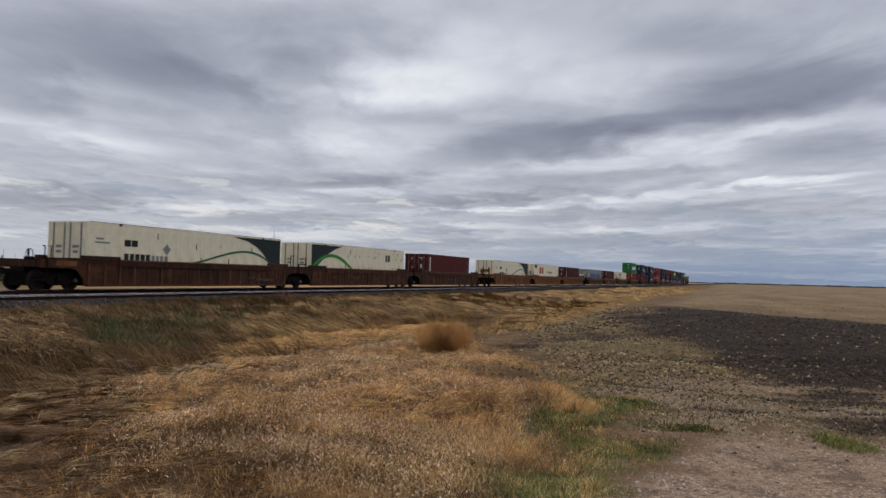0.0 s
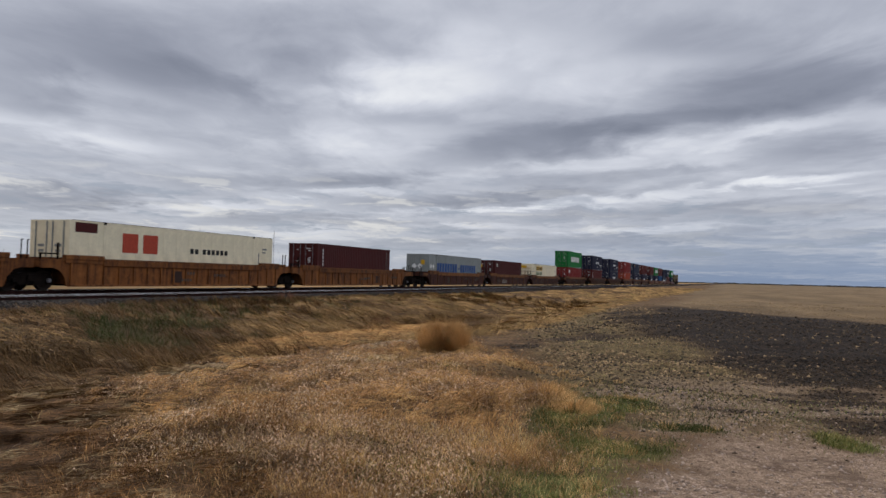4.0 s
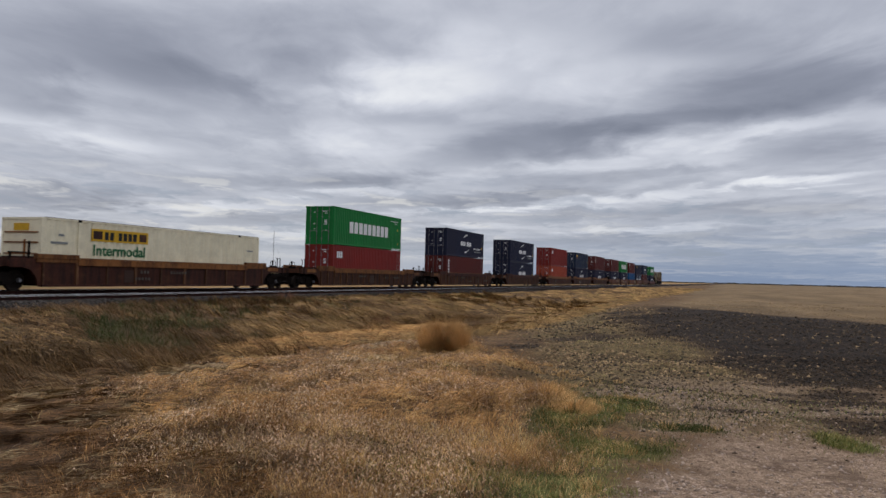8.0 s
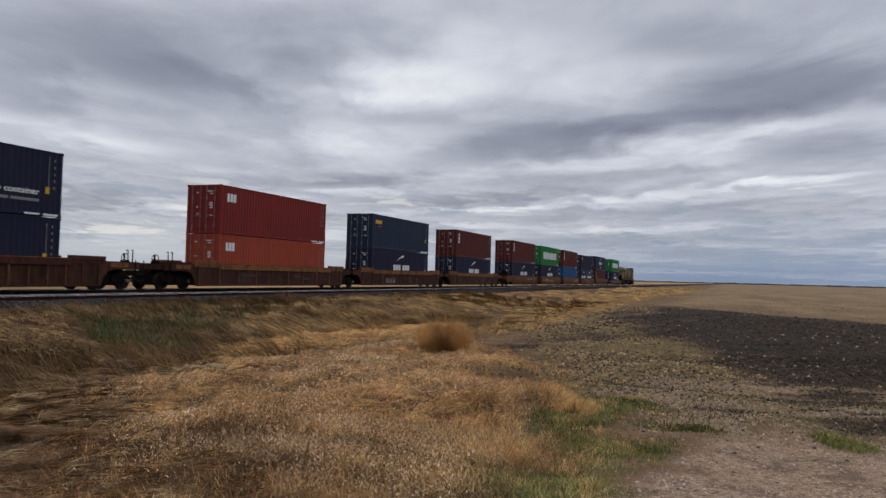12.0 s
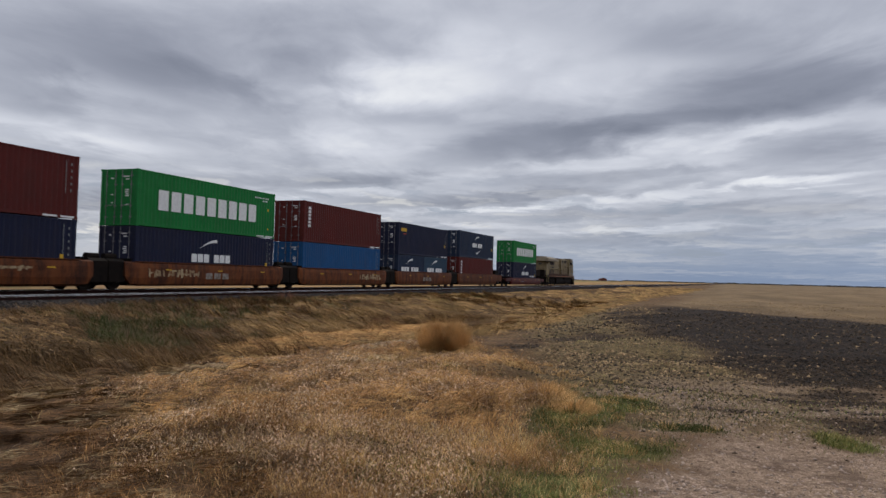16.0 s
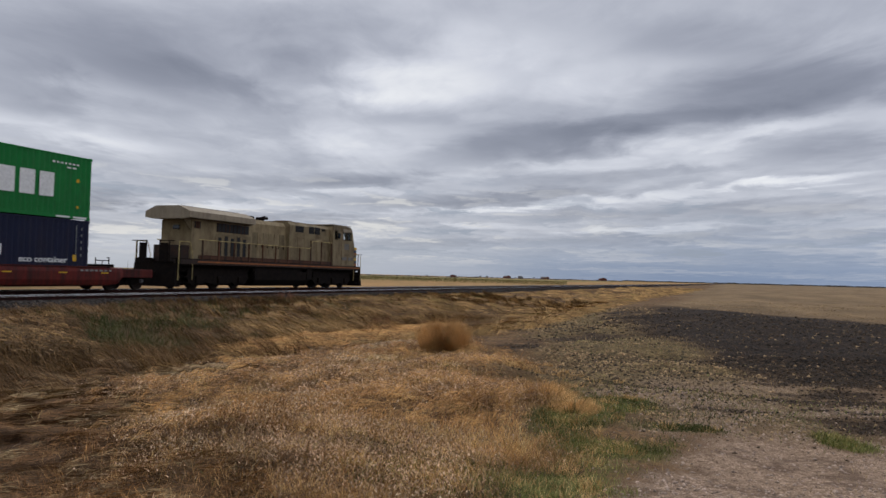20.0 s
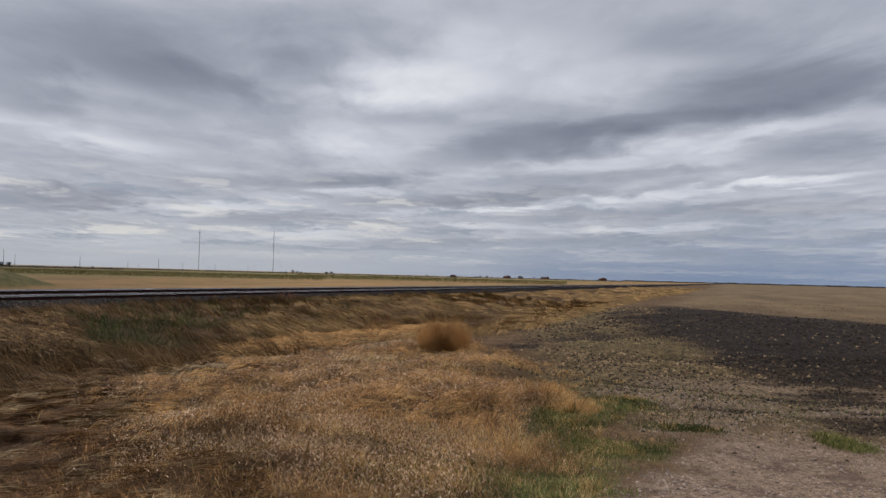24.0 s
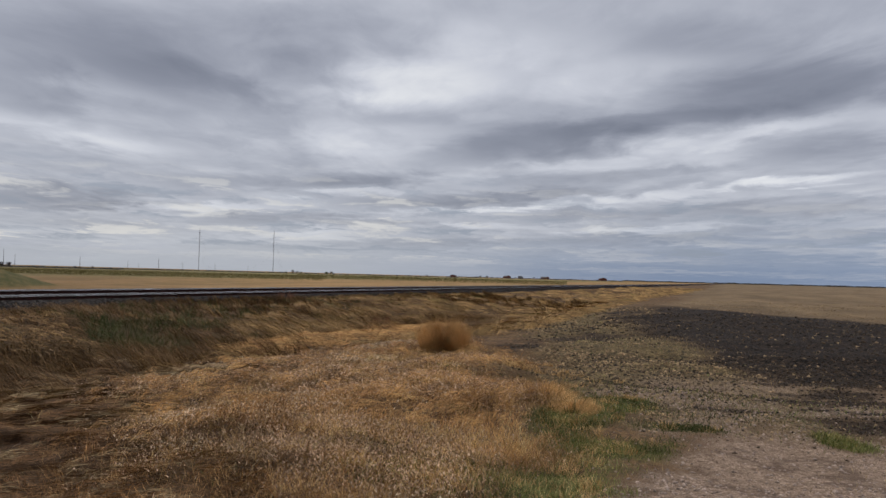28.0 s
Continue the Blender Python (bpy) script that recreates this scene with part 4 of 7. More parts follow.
def well_car(name, label, body, chord, left, right, free_left, free_right, group, well=8.2, truck_left=False, truck_right=True, ribs=17, bulkhead=False, rail_material=None):
    """One ribbed well unit. left, right: from its middle to the joints or couplings; the free ends carry platforms, a truck and a coupler."""
    car = thing(name, label, "rail car", group)
    for side in (-1, 1):
        y0, y1 = side * 1.40, side * 1.46
        rib_paint = body if body is M_WELL_YELLOW else M_RIB
        part("chord_lip", cached(("chord_lip", well, side), M_CHORD_OCHRE, lambda: Solid().box(-well + 1.96, well - 1.76, side * 1.28, side * 1.555, 1.444, 1.49, 0.01)), M_CHORD_OCHRE, car)
        key = (well, side)
        part("side_plate", cached(("side_plate", *key), body, lambda: Solid().box(-well, well, y0, y1, 0.24, 1.36)), body, car)
        part("top_chord", cached(("top_chord", *key), chord, lambda: Solid().box(-well + 1.9, well - 1.7, side * 1.30, side * 1.545, 1.14, 1.44, 0.015)), chord, car)
        part("bottom_sill", cached(("bottom_sill", *key), body, lambda: Solid().box(-well, well, side * 1.28, side * 1.53, 0.19, 0.28, 0.015)), body, car)
        for a, b in ((-well - 0.3, -well + 1.95), (well - 1.75, well + 0.3)):
            part("raised_chord", cached(("raised_chord", a, side), chord, lambda: Solid().box(a, b, side * 1.30, side * 1.525, 1.40, 1.62, 0.02).box(a + 0.02, b - 0.02, side * 1.42, side * 1.50, 1.25, 1.42)), chord, car)
        count = ribs
        for i in range(count + 1):
            x = -well + 0.06 + i * (2 * well - 0.12) / count
            wide = 0.045 if ribs > 10 else 0.07
            part("rib", cached(("rib", round(x, 3), side), rib_paint, lambda: Solid().box(x - wide, x + wide, y1, side * 1.515, 0.27, 1.28)), rib_paint, car)
        # plate over the trucks, cut away above the wheels
        for way_x, free in ((-1, free_left), (1, free_right)):
            reach = (left if way_x < 0 else right) - (1.05 if free else 0.22)
            def end_plate():
                ring = [(way_x * well, 0.24), (way_x * well, 1.40), (way_x * reach, 1.40), (way_x * reach, 1.02), (way_x * (well + 0.9), 1.02), (way_x * (well + 0.55), 0.92), (way_x * (well + 0.25), 0.6), (way_x * (well + 0.15), 0.24)]
                return Solid().prism(ring, side * 1.36, side * 1.44, "y")
            part("end_plate", cached(("end_plate", reach, way_x, side, well), body, end_plate), body, car)
    part("well_floor", cached(("well_floor", well), M_DARK, lambda: Solid().box(-well, well, -1.3, 1.3, 0.22, 0.32)), M_DARK, car)
    for way_x, free in ((-1, free_left), (1, free_right)):
        reach = (left if way_x < 0 else right) - (1.05 if free else 0.22)
        a, b = sorted((way_x * (well + 0.05), way_x * reach))
        part("end_deck", cached(("end_deck", a, b), body, lambda: Solid().box(a, b, -1.36, 1.36, 1.05, 1.33)), body, car)
        part("well_bulkhead", cached(("well_bulkhead", way_x, well), body, lambda: Solid().box(way_x * well - 0.05, way_x * well + 0.05, -1.38, 1.38, 0.3, 1.5)), body, car)
        part("centre_sill", cached(("centre_sill", a, b), M_DARK, lambda: Solid().box(a, b, -0.4, 0.4, 0.72, 1.05)), M_DARK, car)
        if free:
            coupler(car, way_x * ((left if way_x < 0 else right) - 0.95), way_x)
            for nth, post_x in enumerate((reach - 0.3, reach - 0.62)):
                part("grab_post", cached(("grab_post", way_x, post_x), M_DARK, lambda: Solid().tube((way_x * post_x, -1.28, 1.3), (way_x * post_x, -1.28, 1.98), 0.028, 6).tube((way_x * post_x, -1.28, 1.98), (way_x * post_x, -1.16, 1.98), 0.024, 6)), M_DARK, car)
            part("end_rub_plate", cached(("end_rub_plate", reach, way_x), M_CHORD_OCHRE, lambda: Solid().box(way_x * (reach - 1.9), way_x * (reach - 0.75), -1.452, -1.436, 1.12, 1.34)), M_CHORD_OCHRE, car)
            part("end_step", cached(("end_step", reach, way_x), M_DARK, lambda: Solid().box(way_x * reach - 0.3, way_x * reach + 0.3, -1.5, -1.3, 0.45, 0.50).box(way_x * reach - 0.3, way_x * reach + 0.3, -1.5, -1.3, 0.75, 0.8).tube((way_x * reach - 0.28, -1.46, 0.4), (way_x * reach - 0.28, -1.46, 1.5), 0.025, 6).tube((way_x * reach + 0.28, -1.46, 0.4), (way_x * reach + 0.28, -1.46, 1.5), 0.025, 6)), M_DARK, car)
            brake = Solid()
            bx = way_x * (reach - 0.1)
            for i in range(12):
                p, q = 6.28318 * i / 12, 6.28318 * (i + 1) / 12
                brake.tube((bx, -0.6 + 0.22 * math.cos(p), 1.62 + 0.22 * math.sin(p)), (bx, -0.6 + 0.22 * math.cos(q), 1.62 + 0.22 * math.sin(q)), 0.02, 5)
            brake.tube((bx - 0.05, -0.6, 1.35), (bx - 0.05, -0.6, 1.8), 0.05, 6).box(bx - 0.06, bx + 0.06, -0.85, -0.35, 1.35, 1.5)
            part("brake_wheel", brake, M_DARK, car, "hand brake wheel on its stand")
    if not free_right:
        for post_x, y in ((right - 0.45, -1.3), (right - 0.75, -1.3), (right - 0.45, 1.25)):
            part("grab_post", Solid().tube((post_x, y, 1.3), (post_x, y, 2.2), 0.028, 6).tube((post_x, y, 2.2), (post_x + 0.1, y, 2.2), 0.024, 6), M_DARK, car)
    if not free_left:
        part("walkway_brace", Solid().box(-left + 0.25, -left + 1.3, -1.28, -1.2, 1.62, 1.68).box(-left + 0.3, -left + 0.36, -1.28, -1.2, 1.3, 1.64).box(-left + 1.2, -left + 1.26, -1.28, -1.2, 1.3, 2.15), M_DARK, car)
    if free_left or truck_left:
        truck(car, -(left - 2.35) if free_left else -left)
    if free_right:
        truck(car, right - 2.35)
    elif truck_right:
        truck(car, right)
    if bulkhead:
        s = Solid().box(-left + 1.25, -left + 1.33, -1.38, -0.42, 1.74, 2.05)
        for y in (-1.30, -0.58):
            s.box(-left + 1.2, -left + 1.38, y - 0.07, y + 0.07, 1.35, 2.28)
        part("end_bulkhead", s, body, car)
    return car


def smooth_car(name, label, body, left, right, free_left, free_right, group, well=6.45, truck_right=True, truck_left=False, top=1.42):
    """One smooth-sided 40-foot well unit whose side bulges out and tapers in at the ends."""
    car = thing(name, label, "rail car", group)
    for side in (-1, 1):
        def shell():
            s = Solid()
            ring = [(1.30, 0.20), (1.47, 0.30), (1.53, 0.62), (1.53, 1.12), (1.49, 1.36), (1.36, 1.42), (1.30, 1.38), (1.30, 0.26)]
            xs = [(-well - 0.5, 0.80, 0.5), (-well - 0.15, 0.95, 0.12), (-well + 0.4, 1.0, 0.0), (well - 0.4, 1.0, 0.0), (well + 0.15, 0.95, 0.12), (well + 0.5, 0.80, 0.5)]
            k = len(ring)
            v = [(x, side * (1.0 + (y - 1.0) * t), max(0.2 + (z - 0.2) * (top - 0.2) / 1.22, 0.2 + lift)) for x, t, lift in xs for y, z in ring]
            f = [(i * k + j, i * k + (j + 1) % k, (i + 1) * k + (j + 1) % k, (i + 1) * k + j) for i in range(len(xs) - 1) for j in range(k)]
            return s.add(v, f + [tuple(range(k)), tuple(range(len(v) - k, len(v)))])
        part("side_shell", cached(("side_shell", well, side, top), body, shell), body, car)
        part("top_edge", cached(("top_edge", well, side, top), body, lambda: Solid().box(-well + 0.3, well - 0.3, side * 1.28, side * 1.50, top - 0.015, top + 0.03, 0.01)), body, car)
    part("well_floor", cached(("well_floor", well), M_DARK, lambda: Solid().box(-well, well, -1.3, 1.3, 0.22, 0.32)), M_DARK, car)
    for way_x, free in ((-1, free_left), (1, free_right)):
        reach = (left if way_x < 0 else right) - (1.0 if free else 0.12)
        a, b = sorted((way_x * (well - 0.1), way_x * reach))
        tint = body if free else M_DARK
        part("end_deck", cached(("end_deck", a, b, top), tint, lambda: Solid().box(a, b, -1.25, 1.25, 0.9, top - 0.1)), tint, car)
        part("well_bulkhead", cached(("well_bulkhead", way_x, well, top), M_DARK, lambda: Solid().box(way_x * (well - 0.03) - 0.05, way_x * (well - 0.03) + 0.05, -1.3, 1.3, 0.3, top + 0.15)), M_DARK, car)
        part("centre_sill", cached(("centre_sill", a, b), M_DARK, lambda: Solid().box(a, b, -0.4, 0.4, 0.70, 1.02)), M_DARK, car)
        # black filler added so that no daylight shows under the deck
        part("draft_box", cached(("draft_box", a, b, top), M_DARK, lambda: Solid().box(a, b, -1.02, 1.02, 0.42, 0.94, 0.04)), M_DARK, car, "plain black box filling the space under the deck")
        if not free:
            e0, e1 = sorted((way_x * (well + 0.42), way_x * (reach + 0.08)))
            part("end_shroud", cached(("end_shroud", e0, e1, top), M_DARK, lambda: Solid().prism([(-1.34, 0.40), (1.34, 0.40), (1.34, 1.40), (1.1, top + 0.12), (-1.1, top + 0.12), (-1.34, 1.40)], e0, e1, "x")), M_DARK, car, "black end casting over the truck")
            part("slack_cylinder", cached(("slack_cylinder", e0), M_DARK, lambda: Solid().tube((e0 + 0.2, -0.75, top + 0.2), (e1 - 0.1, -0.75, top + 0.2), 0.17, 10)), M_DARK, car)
        if free:
            coupler(car, way_x * ((left if way_x < 0 else right) - 0.95), way_x)
            side_len = sorted((way_x * (well + 0.3), way_x * reach))
            for side in (-1, 1):
                part("end_plate", cached(("end_plate", *side_len, side), body, lambda: Solid().box(side_len[0], side_len[1], side * 1.28, side * 1.42, 0.62, top - 0.06, 0.02)), body, car)
            end_railing(car, way_x * (reach - 0.2), way_x * (reach - 1.1), M_DARK, top - 0.1, 0.6)
            if body is M_WELL_ORANGE:
                e0, e1 = sorted((way_x * (well + 0.45), way_x * (reach - 0.3)))
                part("end_shroud", Solid().prism([(-1.40, 0.55), (1.40, 0.55), (1.40, 1.40), (1.1, 1.55), (-1.1, 1.55), (-1.40, 1.40)], e0, e1, "x"), M_DARK, car, "black end casting over the truck")
                part("brake_box", Solid().box(e0 + 0.5, e1 - 0.5, -1.15, -0.35, 1.5, 2.02, 0.06), M_DARK, car, "black brake gear on the end platform")
    if free_left or truck_left:
        truck(car, -(left - 2.3) if free_left else -left)
    if free_right:
        truck(car, right - 2.3)
    elif truck_right:
        truck(car, right)
    return car


def roll(ob, x, z=0.0):
    """Puts a thing on the far track, x metres along at the clip's start, z above the rails."""
    ob.matrix_basis = pose(x, TRACK_Y, RAIL + z)
    movers.append((ob, x, z))
    return ob


WELL_Z, UPPER_Z = 0.34, 0.34 + 2.905

# three-unit car in dark brown, then one in ochre, then one in rust with ochre chords
JOINT, FREE = 9.93, 11.75


def stencil(car, seed):
    """Small faded stencil bars and patches on a ribbed side."""
    r = random.Random(seed)
    for k in range(3):
        u, z = r.uniform(-6.5, 6.0), r.uniform(0.45, 0.9)
        mark(car, [rect(u + 0.22 * i, u + 0.22 * i + 0.13, z, z + 0.14) for i in range(r.randint(3, 6))], M_STENCIL, 0.0, "stencil", "faded stencil bars", y=-1.518)
    u = r.uniform(-5.5, 5.0)
    mark(car, [rect(u, u + 0.8, 0.38, 0.98)], M_PATCH, 0.0, "patch_plate", "repainted patch", y=-1.462)


def scrawl(car, u0, u1, z0, z1, seed, material):
    """Graffiti: overlapping pale strokes on a smooth side."""
    r = random.Random(seed)
    rings = []
    n = int((u1 - u0) / 0.34)
    for i in range(n):
        u = u0 + i * (u1 - u0) / n
        lean = r.uniform(-0.12, 0.16)
        w = r.uniform(0.09, 0.17)
        a, b = z0 + r.uniform(0, 0.12), z1 - r.uniform(0, 0.14)
        rings.append([(u, a), (u + w, a), (u + w + lean, b), (u + lean, b)])
        if r.random() < 0.7:
            z = r.uniform(z0 + 0.1, z1 - 0.15)
            rings.append([(u, z), (u + 0.34, z + r.uniform(-0.08, 0.08)), (u + 0.34, z + 0.1), (u, z + 0.09)])
    solid = Solid()
    for k, ring in enumerate(rings):
        on_side(solid, ring, 0.0, 0.004 + 0.0004 * (k % 7), -1.532)
    part("graffiti", solid, material, car, "pale scrawled graffiti")


SETS = ((M_WELL_BROWN, M_WELL_BROWN, (35.2, 55.1, 75.0), "dark brown", "three-unit brown well car", False),
        (M_WELL_YELLOW, M_WELL_YELLOW, (98.6, 118.4, 138.3), "ochre yellow", "three-unit ochre well car", True),
        (M_WELL_RUST, M_CHORD_OCHRE, (161.5, 181.3, 201.1), "rusty brown", "three-unit rusty well car", False),
        (M_WELL_RUST, M_CHORD_OCHRE, (295.5, 315.4, 335.4), "rusty brown", "second three-unit rusty well car", False))
lead = well_car("well_car", "dark brown ribbed steel well car at the head, soiled", M_WELL_BROWN, M_WELL_BROWN, JOINT, FREE, False, True, "three-unit brown well car")
roll(lead, 11.6)
for body, chord, xs, word, group, wall in SETS:
    for i, x in enumerate(xs):
        car = well_car("well_car", word + " ribbed steel well car with grimy sides on black trucks", body, chord, FREE if i == 0 else JOINT, FREE if i == 2 else JOINT,
                       i == 0, i == 2, group, truck_right=(i < 2), bulkhead=wall and i == 0, ribs=9 if body is M_WELL_RUST else 17)
        roll(car, x)
        stencil(car, 17 + int(x))
        if body is M_WELL_RUST and i == 1:
            mark(car, blocks(3, -3.9, -1.85, 0.42, 0.82, 0.74), M_WORN, 0.0, "marking", "worn white blocks", y=-1.512)
for x in (224.7, 248.4, 272.1):
    stencil(movers[-1][0], int(x))
    roll(well_car("well_car", "single brown ribbed steel well car with worn side plates", M_WELL_BROWN, M_CHORD_OCHRE if x < 230 else M_WELL_RUST, 11.8, 11.8, True, True, "single well cars"), x)
for i in range(5):
    roll(smooth_car("well_car", "smooth orange steel well car with grimy, scrawled sides", M_WELL_ORANGE, 10.2 if i == 0 else 7.935, 10.2 if i == 4 else 7.935,
                    i == 0, i == 4, "five-unit orange well car"), 357.2 + 15.87 * i)
    unit = movers[-1][0]
    for u in (-4.2, 0.1, 4.3):
        mark(unit, [rect(u, u + 0.42, 1.02, 1.08)], M_YELLOW, 0.0, "reflector", "yellow reflector strip", y=-1.532)
    if i in (1, 3):
        mark(unit, blocks(3, -0.95, 1.25, 0.58, 0.92, 0.74), M_WORN, 0.0, "marking", "worn white blocks", y=-1.532)
    if i in (0, 1, 2):
        scrawl(unit, *((0.9, 3.6, 0.86, 1.12) if i == 0 else (-5.4, -1.3, 0.62, 1.12) if i == 1 else (1.9, 5.7, 0.6, 1.14)), i + 3, M_SCRAWL)
roll(smooth_car("well_car", "smooth deep red steel well car with yellow reflectors", M_WELL_RED, 11.1, 11.1, True, True, "red well car", well=7.6, top=1.10), 442.1)
red_car = movers[-1][0]
for u in (-6.6, -4.2, -1.4, 1.4, 4.2, 6.6):
    mark(red_car, [rect(u, u + 0.45, 0.80, 0.86)], M_YELLOW, 0.0, "reflector", "yellow reflector strip", y=-1.532)
mark(red_car, [rect(5.4 + 0.28 * i, 5.56 + 0.28 * i, 0.90, 0.98) for i in range(7)] + [rect(-3.9 + 0.3 * i, -3.72 + 0.3 * i, 0.55, 0.66) for i in range(7)], M_MARK_GREY, 0.0, "stencil", "faded stencil bars", y=-1.532)


# ---- what the cars carry ----
def load(box, x, level=0):
    return roll(box, x, UPPER_Z if level else WELL_Z)


def reefer(x, label, mirrored=False, faded=False):
    """White insulated box with a dark green wave at one end."""
    L = 16.154
    box = trailer_container("refrigerated_container", label, M_WHITE, group="white containers on the train")
    if not mirrored:
        mark(box, blocks(2, 2.35, 3.3, 1.82, 2.14, 0.86), M_BLACK, L, "marking", "black blocks")
        mark(box, blocks(5, 2.35, 4.2, 0.95, 1.46, 0.8), M_BLACK, L, "marking", "black blocks")
        mark(box, blocks(4, 4.25, 5.5, 0.95, 1.42, 0.7), M_MARK_GREY, L, "marking", "pale grey blocks")
        mark(box, [[(5.05, 1.78), (5.35, 2.08), (5.65, 1.78), (5.35, 1.48)]], M_MARK_GREY, L, "diamond_mark", "grey diamond")
        mark(box, [rect(0.55, 1.0, 2.08, 2.16), rect(0.5, 1.4, 1.9, 1.98)], M_MARK_GREY, L, "number_bar")
        wave = [(11.0, 2.79), (12.5, 2.58), (13.3, 2.32), (13.9, 2.02), (14.6, 1.5), (15.0, 0.9), (15.2, 0.4), (16.02, 0.4), (16.02, 2.79)]
        mark(box, [wave], M_GREEN_DARK, L, "wave_panel", "dark green wave", y=-HALF - 0.014)
        line = [(7.4, 1.16), (8.5, 1.36), (9.6, 1.6), (10.8, 1.85), (12.0, 1.98), (13.2, 1.93), (14.2, 1.66), (15.0, 1.3)]
    else:
        wave = [(0.14, 2.79), (4.6, 2.79), (3.4, 2.52), (2.4, 2.12), (1.5, 1.6), (0.86, 1.2), (0.4, 0.4), (0.14, 0.4)]
        mark(box, [wave], M_GREEN_DARK, L, "wave_panel", "dark green wave", y=-HALF - 0.014)
        mark(box, blocks(2, 12.3, 13.3, 1.84, 2.4, 0.75), M_BLACK, L, "marking", "black blocks")
        line = [(0.3, 1.3), (1.2, 1.8), (2.2, 2.1), (3.3, 2.16), (4.4, 2.0), (5.4, 1.6), (6.4, 1.1)]
    bow = np.polyfit([p[0] for p in line], [p[1] for p in line], 4)
    line = [(u, float(np.polyval(bow, u))) for u in np.linspace(line[0][0], line[-1][0], 28)]
    band = line + [(u, z - 0.11) for u, z in line[::-1]]
    if mirrored:
        band = line + [(u, z - 0.24) for u, z in line[::-1]]
    mark(box, [band], M_LIME if mirrored else M_MARK_GREEN, L, "green_line", "green curved stripe", y=-HALF - 0.018)
    streaks = random.Random(int(x))
    for k in range(34 if mirrored else 9):
        u, top = streaks.uniform(4.5, 15.6), streaks.choice((1.35, 1.45, 2.2, 1.3, 1.5, 2.6))
        mark(box, [rect(u, u + streaks.uniform(0.03, 0.09), top - streaks.uniform(0.1, 0.4), top)], M_STREAK, L, "rust_streak", "brown rust streak", y=-HALF - 0.002)
    return load(box, x)


M_GREEN_DARK = paint("dark_green_vinyl", (0.012, 0.022, 0.020), amount=0.15)
reefer(35.2, "weathered white refrigerated container with black and green marks")
reefer(55.1, "white refrigerated container with dark green wave at one end", mirrored=True)

box = iso_container("container", "dark red-brown steel container resting in the well", M_BROWN)
mark(box, stacked(6, 0.45, 0.72, 2.55, 0.9), M_MARK, 12.192, "marking", "column of white blocks")
side_numbers(box, 12.192, 2.896)
load(box, 75.0)

reefer(98.6, "clean white refrigerated container with black and green marks")

L53 = 16.154
box = trailer_container("container", "white smooth-sided container with red blocks", M_WHITE, group="white containers on the train")
mark(box, blocks(2, 3.2, 6.0, 1.50, 2.46, 0.75), M_MARK_RED, L53, "marking", "large red blocks")
mark(box, blocks(8, 8.2, 11.6, 1.62, 1.9, 0.7, gaps=(1,)), M_BLACK, L53, "marking", "small black blocks")
mark(box, [rect(0.3, 1.6, 2.35, 2.8)], M_MAROON, L53, "marking", "dark red patch")
mark(box, [rect(14.6, 14.7, 1.2, 1.9), rect(15.0, 15.5, 2.1, 2.2), rect(15.0, 15.4, 1.9, 1.98)], M_MARK_GREY, L53, "number_bar")
load(box, 118.4)

box = iso_container("container", "maroon steel container resting in the well", M_MAROON)
mark(box, stacked(5, 0.7, 0.82, 2.5, 1.2), M_MARK, 12.192, "number_bar")
side_numbers(box, 12.192, 2.896)
load(box, 138.3)

box = trailer_container("container", "grey corrugated container with bold blue blocks", M_GREY, ribbed=True, door_rods=False)
mark(box, blocks(8, 2.05, 8.1, 1.14, 2.06, 0.74), M_MARK_BLUE, L53, "marking", "bold blue blocks")
mark(box, [rect(8.35, 8.75, 1.48, 1.64)], M_MARK_BLUE, L53, "marking", "blue dash")
mark(box, blocks(7, 9.0, 14.2, 1.22, 2.0, 0.74), M_MARK_BLUE, L53, "marking", "bold blue blocks")
mark(box, [[(0.28 + k, 1.68), (0.52 + k, 1.92), (0.76 + k, 1.68), (0.52 + k, 1.44)] for k in (0, 0.62)], M_MARK, L53, "diamond_mark", "white diamond placards")
for y in (0.35, -0.25):
    part("diamond_mark", Solid().prism([(y, 1.42), (y + 0.28, 1.70), (y, 1.98), (y - 0.28, 1.70)], -L53 / 2 - 0.026, -L53 / 2 + 0.02, "x"), M_MARK, box, "white diamond placard")
part("yellow_tag", Solid().box(-L53 / 2 - 0.028, -L53 / 2 + 0.02, -0.75, -0.35, 1.85, 2.3), M_YELLOW, box, "yellow placard")
for i in range(9):
    y = -1.0 + i * 0.25
    part("end_rib", Solid().box(-L53 / 2 - 0.02, -L53 / 2 + 0.03, y - 0.04, y + 0.04, 0.2, 2.72), M_GREY, box)
load(box, 161.5)

box = iso_container("container", "maroon steel container with a small white sign", M_MAROON)
mark(box, [rect(0.57, 0.97, 2.08, 2.5)], M_MARK, 12.192, "placard", "white placard")
mark(box, [rect(0.66, 0.86, 2.14, 2.3)], M_MARK_GREEN, 12.192, "placard", "green patch", y=-HALF - 0.005)
part("yellow_tag", Solid().box(-6.108, -6.06, 0.5, 0.8, 2.0, 2.4), M_YELLOW, box, "yellow placard")
side_numbers(box, 12.192, 2.896)
load(box, 181.3)

